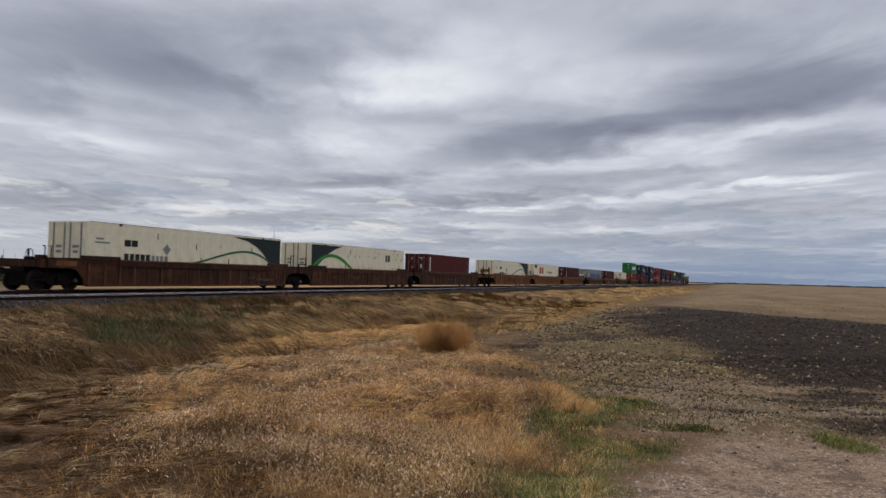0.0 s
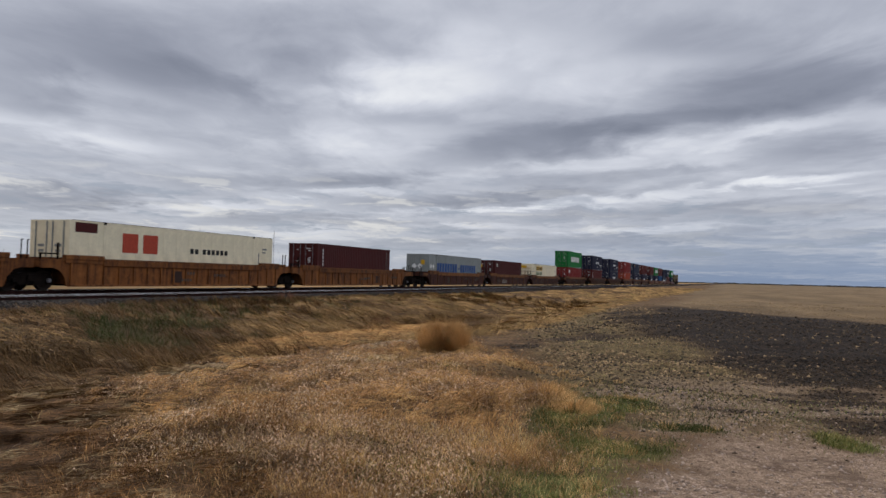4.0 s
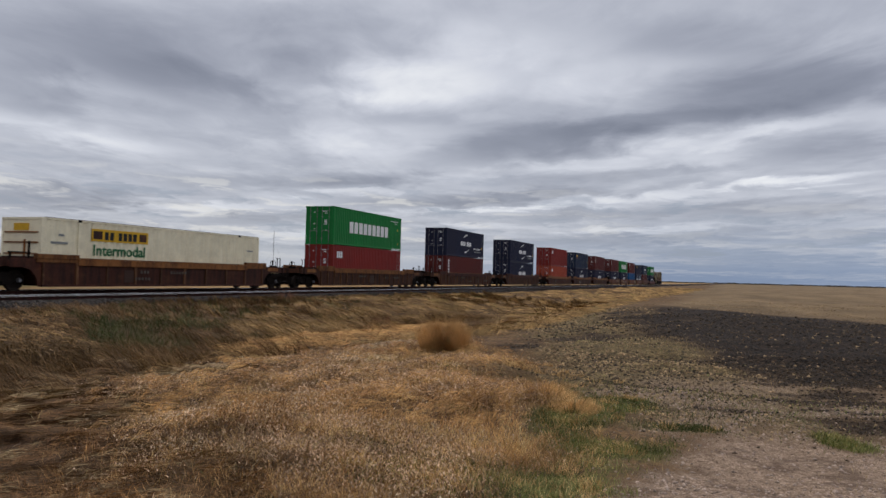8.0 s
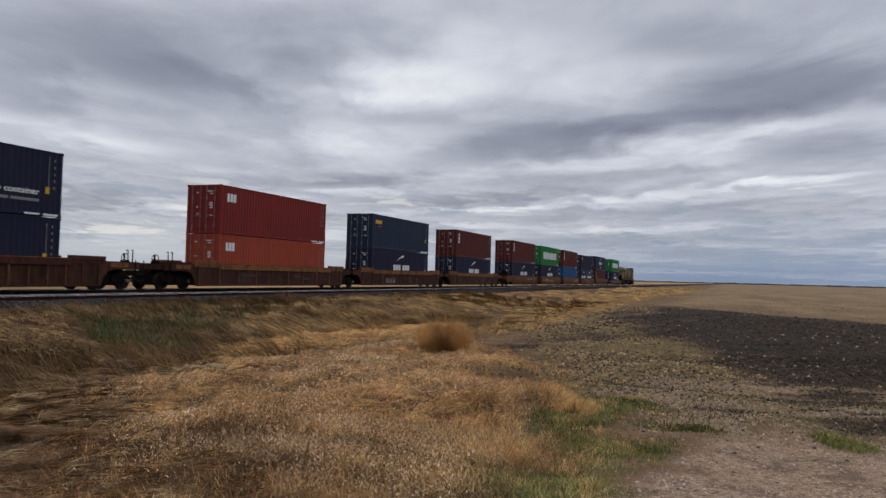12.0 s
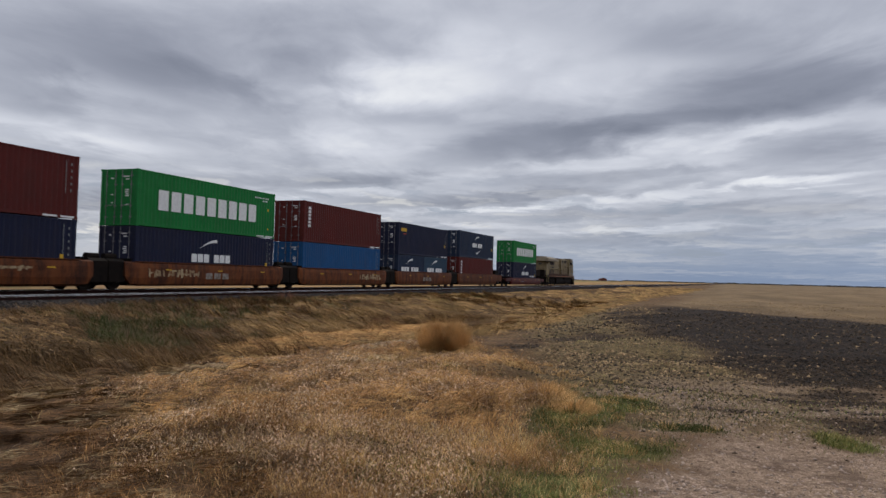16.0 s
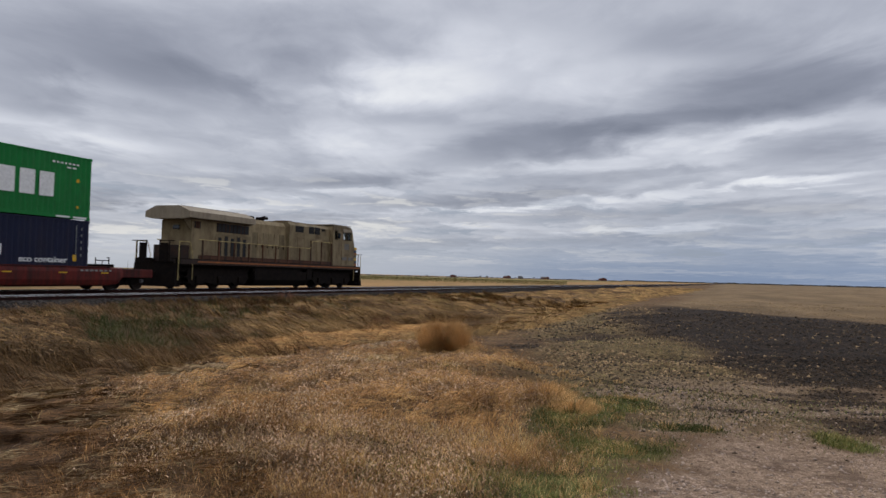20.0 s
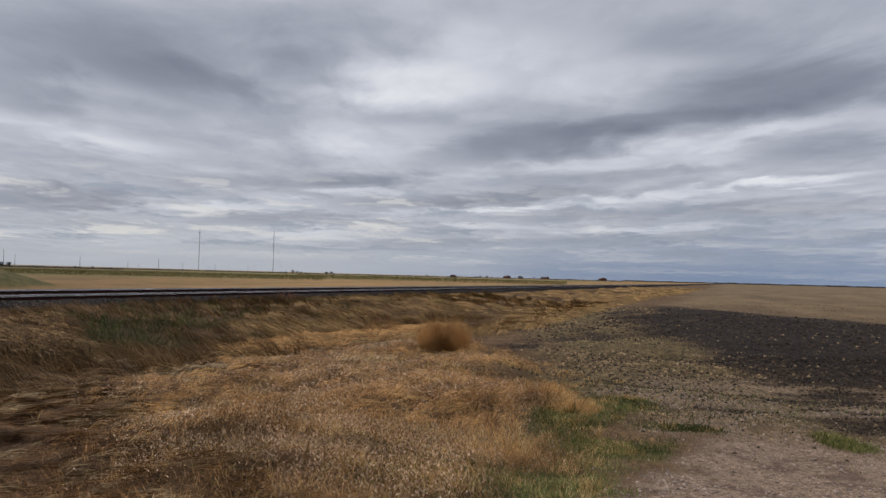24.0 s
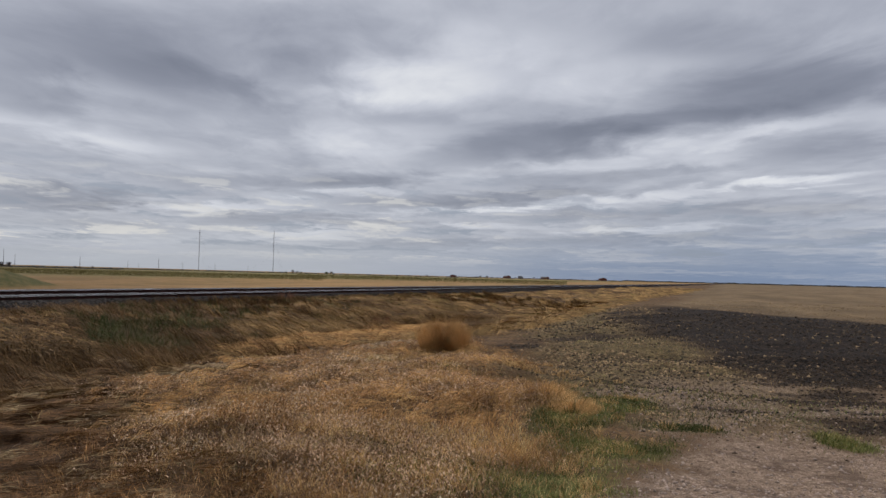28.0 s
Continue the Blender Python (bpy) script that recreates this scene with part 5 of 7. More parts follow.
box = trailer_container("container", "off-white ribbed container with yellow and green sign", M_WHITE, ribbed=True, group="white containers on the train", door_rods=False)
mark(box, [rect(2.75, 6.42, 1.98, 2.56)], M_YELLOW, L53, "sign_panel", "yellow panel")
mark(box, blocks(6, 3.55, 5.7, 2.06, 2.44, 0.75, gaps=(1,)), M_BLACK, L53, "marking", "black blocks", y=-HALF - 0.005)
mark(box, [rect(2.85, 3.4, 2.08, 2.46), rect(5.8, 6.3, 2.08, 2.46)], M_LOCO_RUST, L53, "marking", "brown patches", y=-HALF - 0.005)
lettering(box, "Intermodal", 3.35, 2.88, 1.30, 0.52, M_MARK_GREEN, L53, "dark green lettering reading Intermodal", 0.022)
mark(box, [rect(0.5, 1.4, 1.75, 1.85), rect(0.9, 1.2, 2.1, 2.2), rect(14.9, 15.5, 1.95, 2.02)], M_MARK_GREY, L53, "number_bar")
for z in (0.75, 1.25, 1.75, 2.2):
    part("end_bar", Solid().box(-L53 / 2 - 0.03, -L53 / 2 + 0.02, -1.0, 1.0, z, z + 0.06), M_CHORD_OCHRE, box, "rust stained bar")
part("end_bar", Solid().box(-L53 / 2 - 0.04, -L53 / 2 + 0.02, -0.28, -0.2, 0.4, 1.9), M_CHORD_OCHRE, box, "rust stained upright bar")
part("yellow_tag", Solid().box(-L53 / 2 - 0.008, -L53 / 2 + 0.02, -0.45, 0.45, 2.3, 2.62), M_YELLOW, box, "yellow placard")
load(box, 201.1)


def green_box(x, u0=1.5, u1=10.35, z0=0.92, z1=1.98):
    b = iso_container("container", "bright green steel container with white blocks, stacked on top", M_GREEN)
    mark(b, blocks(9, u0, u1, z0, z1, 0.76), M_MARK, 12.192, "marking", "row of white blocks")
    mark(b, [rect(10.0 + 0.22 * i, 10.12 + 0.22 * i, 2.45, 2.53) for i in range(7)] + [rect(10.8, 11.0, 2.28, 2.35), rect(11.1, 11.3, 2.28, 2.35)], M_MARK, 12.192, "number_bar")
    mark(b, [rect(11.35, 11.5, 1.7, 1.85), rect(11.4, 11.5, 0.5, 0.62)], M_YELLOW, 12.192, "placard", "small yellow mark")
    top_plates(b, 12.192)
    return load(b, x, 1)


def navy_box(x, level, swoosh=True, eco=False, material=None, patch=False):
    b = iso_container("container", ("navy blue steel container with white arcs, " if swoosh else "plain navy blue steel container, ") + ("stacked on top" if level else "resting in the well"), material or M_NAVY)
    if swoosh:
        swoosh_marks(b, upper=bool(level), z=0.0 if not level else 0.04)
    if eco:
        lettering(b, "eco container", 2.5, 8.5, 0.92, 0.24, M_MARK, 12.192, "white lettering reading eco container", 0.015)
        if level:
            mark(b, [rect(8.8, 9.5, 0.62, 0.74), rect(9.6, 11.0, 0.62, 0.74)], M_MARK_GREY, 12.192, "marking", "small grey bars")
    if patch:
        mark(b, [rect(0.5, 1.7, 2.1, 2.4)], M_YELLOW, 12.192, "marking", "yellow patch")
        mark(b, [rect(1.0, 1.6, 1.85, 1.93)], M_MARK_RED, 12.192, "marking", "red patch")
    mark(b, [rect(11.3, 11.5, 1.0, 1.3)], M_YELLOW, 12.192, "placard", "small yellow mark")
    side_numbers(b, 12.192, 2.896)
    if level:
        top_plates(b, 12.192)
    return load(b, x, level)


def plain_box(x, level, material, word, column=0, row=0, column_at=0.55):
    b = iso_container("container", word + " steel container, " + ("stacked on top" if level else "resting in the well"), material)
    if column:
        mark(b, stacked(column, column_at, column_at + 0.34, 2.5, 1.0 if column > 4 else 1.35), M_MARK, 12.192, "marking", "column of white blocks")
    if row:
        mark(b, blocks(row, 0.6, 1.5, 1.93, 2.42, 0.8), M_MARK, 12.192, "marking", "white blocks")
    side_numbers(b, 12.192, 2.896)
    if level:
        top_plates(b, 12.192)
    return load(b, x, level)


green_box(224.7, 2.5, 9.6, 1.02, 1.9), plain_box(224.7, 0, M_RED, "red", row=3)
navy_box(248.4, 1, eco=True), plain_box(248.4, 0, M_BROWN, "red-brown", column=5)
navy_box(272.1, 1, eco=True), navy_box(272.1, 0)
plain_box(295.5, 1, M_RED, "bright red", row=3), plain_box(295.5, 0, M_ORANGE_RED, "orange-red", row=3)
navy_box(315.4, 1, swoosh=False, material=M_NAVY2, patch=True), navy_box(315.4, 0)
plain_box(335.55, 1, M_BROWN, "red-brown", column=3), navy_box(335.55, 0)
plain_box(357.2, 1, M_BROWN, "red-brown", column=3), navy_box(357.2, 0)
green_box(373.07), navy_box(373.07, 0)
plain_box(388.9, 1, M_BROWN, "red-brown", column=6), plain_box(388.9, 0, M_BLUE, "bright blue")
navy_box(404.8, 1, swoosh=False, patch=True)
for dx, tint in ((-3.05, M_NAVY2), (3.05, M_TEAL)):
    b = iso_container("short_container", "half-length blue steel container resting in the well", tint, H=2.591, L=6.058)
    mark(b, blocks(6, 0.75, 4.7, 1.06, 1.5, 0.84, gaps=(2,)), M_MARK, 6.058, "marking", "row of white blocks")
    mark(b, [crescent(1.7, 3.2, 1.75, 2.3)], M_MARK, 6.058, "swoosh", "white curved stripe")
    load(b, 404.8 + dx)
movers[-3] = (movers[-3][0], movers[-3][1], WELL_Z + 2.6)
navy_box(420.7, 1, material=M_NAVY2), plain_box(420.7, 0, M_BROWN, "red-brown", column=5)
green_box(442.1), navy_box(442.1, 0, eco=True)


# ---- motion ----
def motions():
    """Everything on the far track rolls together at one speed."""
    for ob, x, z in movers:
        walk(ob, [(t, pose(x - SPEED * t, TRACK_Y, RAIL + z)) for t in (0.0, 7.0, 14.0, 21.0, END_TIME)])


# ---- the trailing locomotive ----
def ring_tube(s, points, r=0.022):
    return s.path(points, r, 6)


def locomotive():
    """Six-axle road engine with winged radiators; its cab and nose face +x."""
    eng = thing("locomotive", "weathered tan diesel locomotive with blue and orange nose", "locomotive")
    # frame, walkway and stripe
    part("underframe", Solid().box(-10.6, 10.5, -1.05, 1.05, 1.05, 1.5), M_DARK, eng, "black underframe")
    for side in (-1, 1):
        part("side_sill", Solid().box(-10.4, 10.4, side * 1.05, side * 1.50, 1.40, 1.66), M_LOCO_SILL, eng, "dark rusty side sill")
        part("sill_stripe", Solid().box(-9.0, 10.4, side * 1.495, side * 1.51, 1.50, 1.585), M_LOCO_ORANGE, eng, "faded orange stripe")
        part("walkway", Solid().box(-10.4, 9.6, side * 0.85, side * 1.48, 1.662, 1.70), M_DARK, eng)
        part("kick_plate", Solid().box(-8.9, 6.0, side * 1.44, side * 1.465, 1.70, 1.93), M_LOCO_RUST, eng, "rust-brown kick plate")
    # long hood with door seams
    hood = part("long_hood", Solid().prism([(-0.93, 1.66), (0.93, 1.66), (0.93, 4.12), (0.72, 4.38), (-0.72, 4.38), (-0.93, 4.12)], -8.9, 6.0, "x"), M_LOCO, eng)
    for i in range(15):
        x = -3.3 + i * 0.62
        if x < 5.6:
            part("hood_door", Solid().box(x + 0.02, x + 0.58, -0.955, -0.925, 1.9, 3.55, 0.01), M_LOCO, hood)
            part("door_latch", Solid().box(x + 0.46, x + 0.52, -0.975, -0.95, 2.6, 2.78), M_DARK, hood)
    # equipment blister behind the cab
    cab_rear = part("equipment_cabinet", Solid().prism([(-1.22, 1.66), (1.22, 1.66), (1.22, 4.30), (1.0, 4.52), (-1.0, 4.52), (-1.22, 4.30)], 0.6, 6.05, "x"), M_LOCO, eng)
    for x0, x1, z0, z1 in ((1.3, 2.35, 3.86, 4.28), (3.05, 3.75, 3.84, 4.34), (3.85, 4.55, 3.84, 4.34), (4.8, 5.3, 4.1, 4.3)):
        vent = part("vent_grille", Solid().box(x0, x1, -1.235, -1.21, z0, z1), M_BLACK, cab_rear, "black louvred opening")
        for k in range(4):
            z = z0 + 0.05 + k * (z1 - z0 - 0.06) / 4
            part("louvre", Solid().box(x0 + 0.02, x1 - 0.02, -1.25, -1.225, z, z + 0.025), M_DARK, vent)
    for i in range(6):
        x = 0.75 + i * 0.85
        part("cabinet_door", Solid().box(x + 0.02, x + 0.80, -1.245, -1.215, 1.85, 3.5, 0.01), M_LOCO, cab_rear)
    # radiator section under the wings
    rad = part("radiator_section", Solid().prism([(-1.05, 1.66), (1.05, 1.66), (1.05, 3.9), (-1.05, 3.9)], -9.0, -3.4, "x"), M_LOCO, eng)
    wing = [(-1.06, 3.90), (-1.54, 3.97), (-1.54, 4.31), (-0.8, 4.62), (0.8, 4.62), (1.54, 4.31), (1.54, 3.97), (1.06, 3.90)]
    part("radiator_wing", Solid().prism(wing, -9.85, -3.75, "x"), M_LOCO_LIGHT, eng, "pale tan overhanging radiator wing")
    part("radiator_top", Solid().box(-9.4, -4.2, -0.62, 0.62, 4.62, 4.66), M_DARK, eng)
    for x0, x1, z0, z1 in ((-6.9, -3.8, 3.34, 3.86), (-8.85, -8.35, 3.42, 3.82)):
        grille = part("radiator_grille", Solid().box(x0, x1, -1.075, -1.03, z0, z1), M_BLACK, rad, "dark radiator intake")
        for k in range(8):
            x = x0 + 0.08 + k * (x1 - x0 - 0.16) / 8
            part("grille_bar", Solid().box(x, x + 0.03, -1.095, -1.07, z0, z1), M_LOCO_RUST, grille)
    part("door_panel", Solid().box(-6.95, -3.55, -1.068, -1.04, 1.74, 3.22), M_LOCO, rad, "tan door panel")
    for i in range(5):
        x = -6.75 + i * 0.60
        part("louvre_door", Solid().box(x, x + 0.30, -1.085, -1.05, 1.95, 3.02 + 0.1 * (i % 2)), M_BLACK, rad, "dark louvred door")
    part("rear_wall", Solid().box(-9.06, -8.99, -1.05, 1.05, 1.66, 3.85), M_LOCO, rad)
    part("rear_light", Solid().box(-9.12, -9.05, -0.22, 0.22, 3.35, 3.6, 0.03), M_GLASS, rad)
    part("wing_bracket", Solid().prism([(-9.05, 3.3), (-9.05, 3.92), (-9.75, 3.92)], -1.0, -0.9, "y"), M_LOCO, rad)
    # roof: stack, bell and antenna block
    part("exhaust_stack", Solid().box(-3.3, -2.3, -0.4, 0.4, 4.36, 4.62, 0.05), M_DARK, eng)
    part("air_horn", Solid().tube((-1.1, -0.2, 4.55), (-0.6, -0.2, 4.62), 0.06, 8, 0.1).tube((-1.1, 0.0, 4.6), (-0.55, 0.0, 4.7), 0.06, 8, 0.1).tube((-1.1, 0.2, 4.55), (-0.6, 0.2, 4.62), 0.06, 8, 0.1).box(-1.15, -1.05, -0.3, 0.3, 4.36, 4.66), M_DARK, eng, "black air horns")
    part("roof_hatch", Solid().box(0.9, 5.6, -0.85, 0.85, 4.52, 4.57).box(1.4, 2.0, -0.5, 0.5, 4.56, 4.64), M_LOCO_RUST, eng)
    # cab
    cab_ring = [(6.05, 1.66), (9.35, 1.66), (9.35, 3.3), (8.95, 4.42), (8.7, 4.62), (6.4, 4.68), (6.05, 4.6)]
    cab = part("cab", Solid().prism([(p, q) for p, q in cab_ring[:2]] + [(9.35, 1.74), (6.05, 1.74)], -1.52, 1.52, "y"), M_LOCO, eng)
    part("rear_bulkhead", Solid().box(6.05, 6.12, -1.46, 1.46, 1.74, 4.6), M_LOCO, cab)
    part("front_wall", Solid().prism([(9.29, 1.74), (9.35, 1.74), (9.35, 3.36), (9.29, 3.36)], -1.46, 1.46, "y"), M_LOCO, cab)
    part("roof_shell", Solid().prism([(6.05, 4.54), (6.05, 4.6), (6.4, 4.66), (8.7, 4.62), (8.98, 4.35), (8.93, 4.33), (8.66, 4.55), (6.4, 4.60)], -1.46, 1.46, "y"), M_LOCO, cab)
    for side in (-1, 1):
        y0, y1 = side * 1.46, side * 1.52
        part("side_wall", Solid().prism([(6.05, 1.74), (9.35, 1.74), (9.35, 3.3), (9.22, 3.67), (6.05, 3.67)], y0, y1, "y"), M_LOCO, cab)
        part("side_wall", Solid().prism([(6.05, 4.23), (9.02, 4.23), (8.95, 4.42), (8.7, 4.62), (6.4, 4.66), (6.05, 4.6)], y0, y1, "y"), M_LOCO, cab)
        for ring in ([(6.05, 3.67), (6.28, 3.67), (6.28, 4.23), (6.05, 4.23)], [(6.66, 3.67), (7.55, 3.67), (7.55, 4.23), (6.66, 4.23)], [(8.12, 3.67), (8.24, 3.67), (8.24, 4.23), (8.12, 4.23)], [(8.78, 3.67), (9.22, 3.67), (9.02, 4.23), (8.78, 4.23)]):
            part("window_post", Solid().prism(ring, y0, y1, "y"), M_LOCO, cab)
    part("cab_roof", Solid().box(5.98, 8.75, -1.50, 1.50, 4.665, 4.72, 0.02), M_LOCO_LIGHT, cab, "pale roof sheet")
    for side in (-1, 1):
        y = side * 1.525
        for x0, x1 in ((6.28, 6.66), (7.55, 8.12), (8.24, 8.78)):
            bars = Solid().box(x0 - 0.05, x1 + 0.05, y - 0.02, y + 0.02, 3.62, 3.67).box(x0 - 0.05, x1 + 0.05, y - 0.02, y + 0.02, 4.23, 4.28).box(x0 - 0.05, x0, y - 0.02, y + 0.02, 3.67, 4.23).box(x1, x1 + 0.05, y - 0.02, y + 0.02, 3.67, 4.23)
            frame_part = part("window_frame", bars, M_DARK, cab)
            part("window_pane", Solid().box(x0, x1, y - side * 0.04, y - side * 0.03, 3.67, 4.23), M_CLEAR, frame_part, "clear glass").visible_shadow = False
        part("sun_visor", Solid().prism([(7.35, 4.46), (8.88, 4.46), (8.80, 4.26), (7.55, 4.20)], y - 0.05, y + 0.05, "y"), M_LOCO_LIGHT, cab, "pale sun visor")
        part("number_panel", Solid().box(7.75, 8.5, y - 0.006, y + 0.006, 2.92, 3.36), M_LOCO_GREY, cab, "grey number panel")
        part("grab_iron", Solid().box(7.4, 8.1, y - 0.02, y + 0.02, 2.10, 2.34, 0.01).box(8.4, 9.1, y - 0.02, y + 0.02, 2.10, 2.34, 0.01), M_LOCO_GREY, cab)
        part("corner_seam", Solid().box(7.30, 7.33, y - 0.008, y + 0.008, 1.7, 4.5), M_LOCO_RUST, cab)
    for y0, y1 in ((-1.35, -0.75), (-0.65, 0.65), (0.75, 1.35)):
        pane = [(9.37, 3.38), (9.0, 4.35), (8.97, 4.33), (9.34, 3.36)]
        part("windscreen", Solid().prism(pane, y0, y1, "y"), M_GLASS, cab, "dark windscreen glass")
    part("mirror", Solid().box(6.72, 6.76, -1.72, -1.55, 3.7, 4.1), M_GLASS, cab)
    # nose
    nose_ring = [(-1.2, 1.6), (1.2, 1.6), (1.2, 2.9), (0.85, 3.48), (-0.85, 3.48), (-1.2, 2.9)]
    nose = part("nose", Solid().add([(9.3, y, z) for y, z in nose_ring] + [(10.75, y * 0.82, min(z, 3.3)) for y, z in nose_ring],
                                    [(i, (i + 1) % 6, 6 + (i + 1) % 6, 6 + i) for i in range(6)] + [(5, 4, 3, 2, 1, 0), (6, 7, 8, 9, 10, 11)]), M_LOCO_BLUE, eng, "dark blue nose")
    for k in range(4):
        z = 1.72 + k * 0.42
        half = 1.2
        s = Solid()
        for side in (-1, 1):
            s.add([(9.32, side * (half + 0.008), z), (10.752, side * (half * 0.82 + 0.01), z), (10.752, side * (half * 0.82 + 0.01), z + 0.19), (9.32, side * (half + 0.008), z + 0.19)], [(0, 1, 2, 3)])
        s.box(10.752, 10.762, -half * 0.82, half * 0.82, z, z + 0.19)
        part("nose_stripe", s, M_YELLOW if k % 2 else M_LOCO_ORANGE, nose, "orange stripe")
    part("headlight", Solid().tube((10.7, -0.18, 3.15), (10.8, -0.18, 3.15), 0.11, 12).tube((10.7, 0.18, 3.15), (10.8, 0.18, 3.15), 0.11, 12), M_GLASS, nose)
    part("snow_plough", Solid().prism([(10.45, 0.16), (10.85, 0.14), (10.72, 0.75), (10.6, 1.25), (10.35, 1.25)], -1.45, 1.45, "y"), M_DARK, eng)
    part("anticlimber", Solid().box(10.4, 10.9, -1.3, 1.3, 1.36, 1.6, 0.04), M_DARK, eng)
    part("rear_pilot", Solid().prism([(-10.75, 0.16), (-10.35, 0.16), (-10.35, 1.42), (-10.65, 1.42)], -1.45, 1.45, "y"), M_DARK, eng, "black rear pilot plate")
    part("hose_panel", Solid().box(-10.92, -10.84, -1.05, -0.5, 1.5, 2.5, 0.02).box(-10.92, -10.84, 0.4, 0.9, 1.5, 2.5, 0.02), M_DARK, eng, "black panel of hoses and cables")
    part("sand_box", Solid().box(-9.75, -9.1, -0.95, 0.95, 1.5, 2.45, 0.04), M_LOCO_SILL, eng, "sooty sand box")
    coupler(eng, 10.5, 1)
    coupler(eng, -10.55, -1)
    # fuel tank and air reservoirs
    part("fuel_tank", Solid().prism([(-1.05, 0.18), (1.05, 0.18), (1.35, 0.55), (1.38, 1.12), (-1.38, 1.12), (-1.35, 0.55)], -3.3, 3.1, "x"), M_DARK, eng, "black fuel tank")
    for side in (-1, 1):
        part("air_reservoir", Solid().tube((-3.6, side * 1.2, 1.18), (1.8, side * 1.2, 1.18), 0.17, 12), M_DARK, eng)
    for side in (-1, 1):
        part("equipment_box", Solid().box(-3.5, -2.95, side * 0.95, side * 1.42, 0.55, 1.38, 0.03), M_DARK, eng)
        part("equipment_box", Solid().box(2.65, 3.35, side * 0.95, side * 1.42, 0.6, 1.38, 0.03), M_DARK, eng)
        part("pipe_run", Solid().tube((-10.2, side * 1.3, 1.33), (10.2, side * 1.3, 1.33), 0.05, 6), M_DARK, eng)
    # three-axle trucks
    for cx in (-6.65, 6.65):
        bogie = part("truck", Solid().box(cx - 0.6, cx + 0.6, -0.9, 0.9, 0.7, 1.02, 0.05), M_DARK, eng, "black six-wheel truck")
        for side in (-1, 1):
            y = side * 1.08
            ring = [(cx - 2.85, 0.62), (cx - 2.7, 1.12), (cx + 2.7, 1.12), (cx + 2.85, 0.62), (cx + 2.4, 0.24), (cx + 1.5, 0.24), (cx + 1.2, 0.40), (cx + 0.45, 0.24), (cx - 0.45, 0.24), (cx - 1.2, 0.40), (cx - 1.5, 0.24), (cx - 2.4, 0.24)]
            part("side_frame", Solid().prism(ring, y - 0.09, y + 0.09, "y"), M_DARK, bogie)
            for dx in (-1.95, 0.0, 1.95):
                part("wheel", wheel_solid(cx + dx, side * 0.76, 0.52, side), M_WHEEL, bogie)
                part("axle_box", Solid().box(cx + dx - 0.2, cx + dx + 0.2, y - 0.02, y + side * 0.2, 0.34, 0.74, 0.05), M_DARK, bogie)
        # filler block, added to keep the space between the axles dark
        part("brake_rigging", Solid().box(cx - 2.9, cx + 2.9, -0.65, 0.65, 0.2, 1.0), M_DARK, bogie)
        for dx in (-1.95, 0.0, 1.95):
            part("axle", Solid().tube((cx + dx, -0.8, 0.52), (cx + dx, 0.8, 0.52), 0.1, 8), M_WHEEL, bogie)
    # handrails and steps
    for side in (-1, 1):
        y = side * 1.47
        low = [(-8.9, 2.78), (2.9, 2.78), (3.2, 3.32), (6.0, 3.32)]
        rail = Solid()
        ring_tube(rail, [(x, y, z) for x, z in low], 0.026)
        part("handrail", rail, M_LOCO_RAIL, eng, "dull yellow handrail")
        for i in range(11):
            x = -8.6 + i * 1.45
            top = 2.78 if x < 2.9 else 3.32
            part("stanchion", Solid().box(x - 0.05, x + 0.05, y - 0.03, y + 0.03, 1.66, top), M_LOCO_RUST, eng)
        for x, out in ((-10.0, -1), (10.05, 1)):
            rail = Solid()
            ring_tube(rail, [(x - out * 0.6, y, 0.55), (x - out * 0.6, y, 1.9), (x - out * 0.35, y, 2.6), (x + out * 0.2, y, 2.62)], 0.024)
            ring_tube(rail, [(x + out * 0.55, y, 0.5), (x + out * 0.5, y, 2.6), (x + out * 0.2, y, 2.62)], 0.024)
            part("step_rail", rail, M_LOCO_RAIL, eng, "yellow grab rail")
            for k in range(4):
                part("step", Solid().box(x - 0.55, x + 0.5, y - 0.2 * (side > 0) - 0.02, y + 0.2 * (side < 0) + 0.02, 0.36 + k * 0.32, 0.40 + k * 0.32), M_DARK, eng)
            part("step_side", Solid().box(x + out * 0.5, x + out * 0.54, y - 0.2 * (side > 0), y + 0.2 * (side < 0), 0.3, 1.66), M_DARK, eng)
    for x in (-10.85, 10.85):
        for y in (-1.1, -0.45, 0.45, 1.1):
            part("end_stanchion", Solid().tube((x, y, 1.5), (x, y, 2.62), 0.03, 6), M_LOCO_RUST if x > 0 else M_DARK, eng)
        part("end_rail", Solid().path([(x, -1.45, 2.62), (x, -0.4, 2.62)], 0.025).path([(x, 0.4, 2.62), (x, 1.45, 2.62)], 0.025), M_DARK, eng)
    return eng


roll(locomotive(), 464.6)

# ---- beyond the line: masts, poles, trees, buildings ----
def along(bearing, distance):
    """A place on the plain at a bearing from +y and a distance."""
    a = radians(bearing)
    x, y = distance * math.sin(a), distance * math.cos(a)
    return x, y, float(ground_z(x, y))


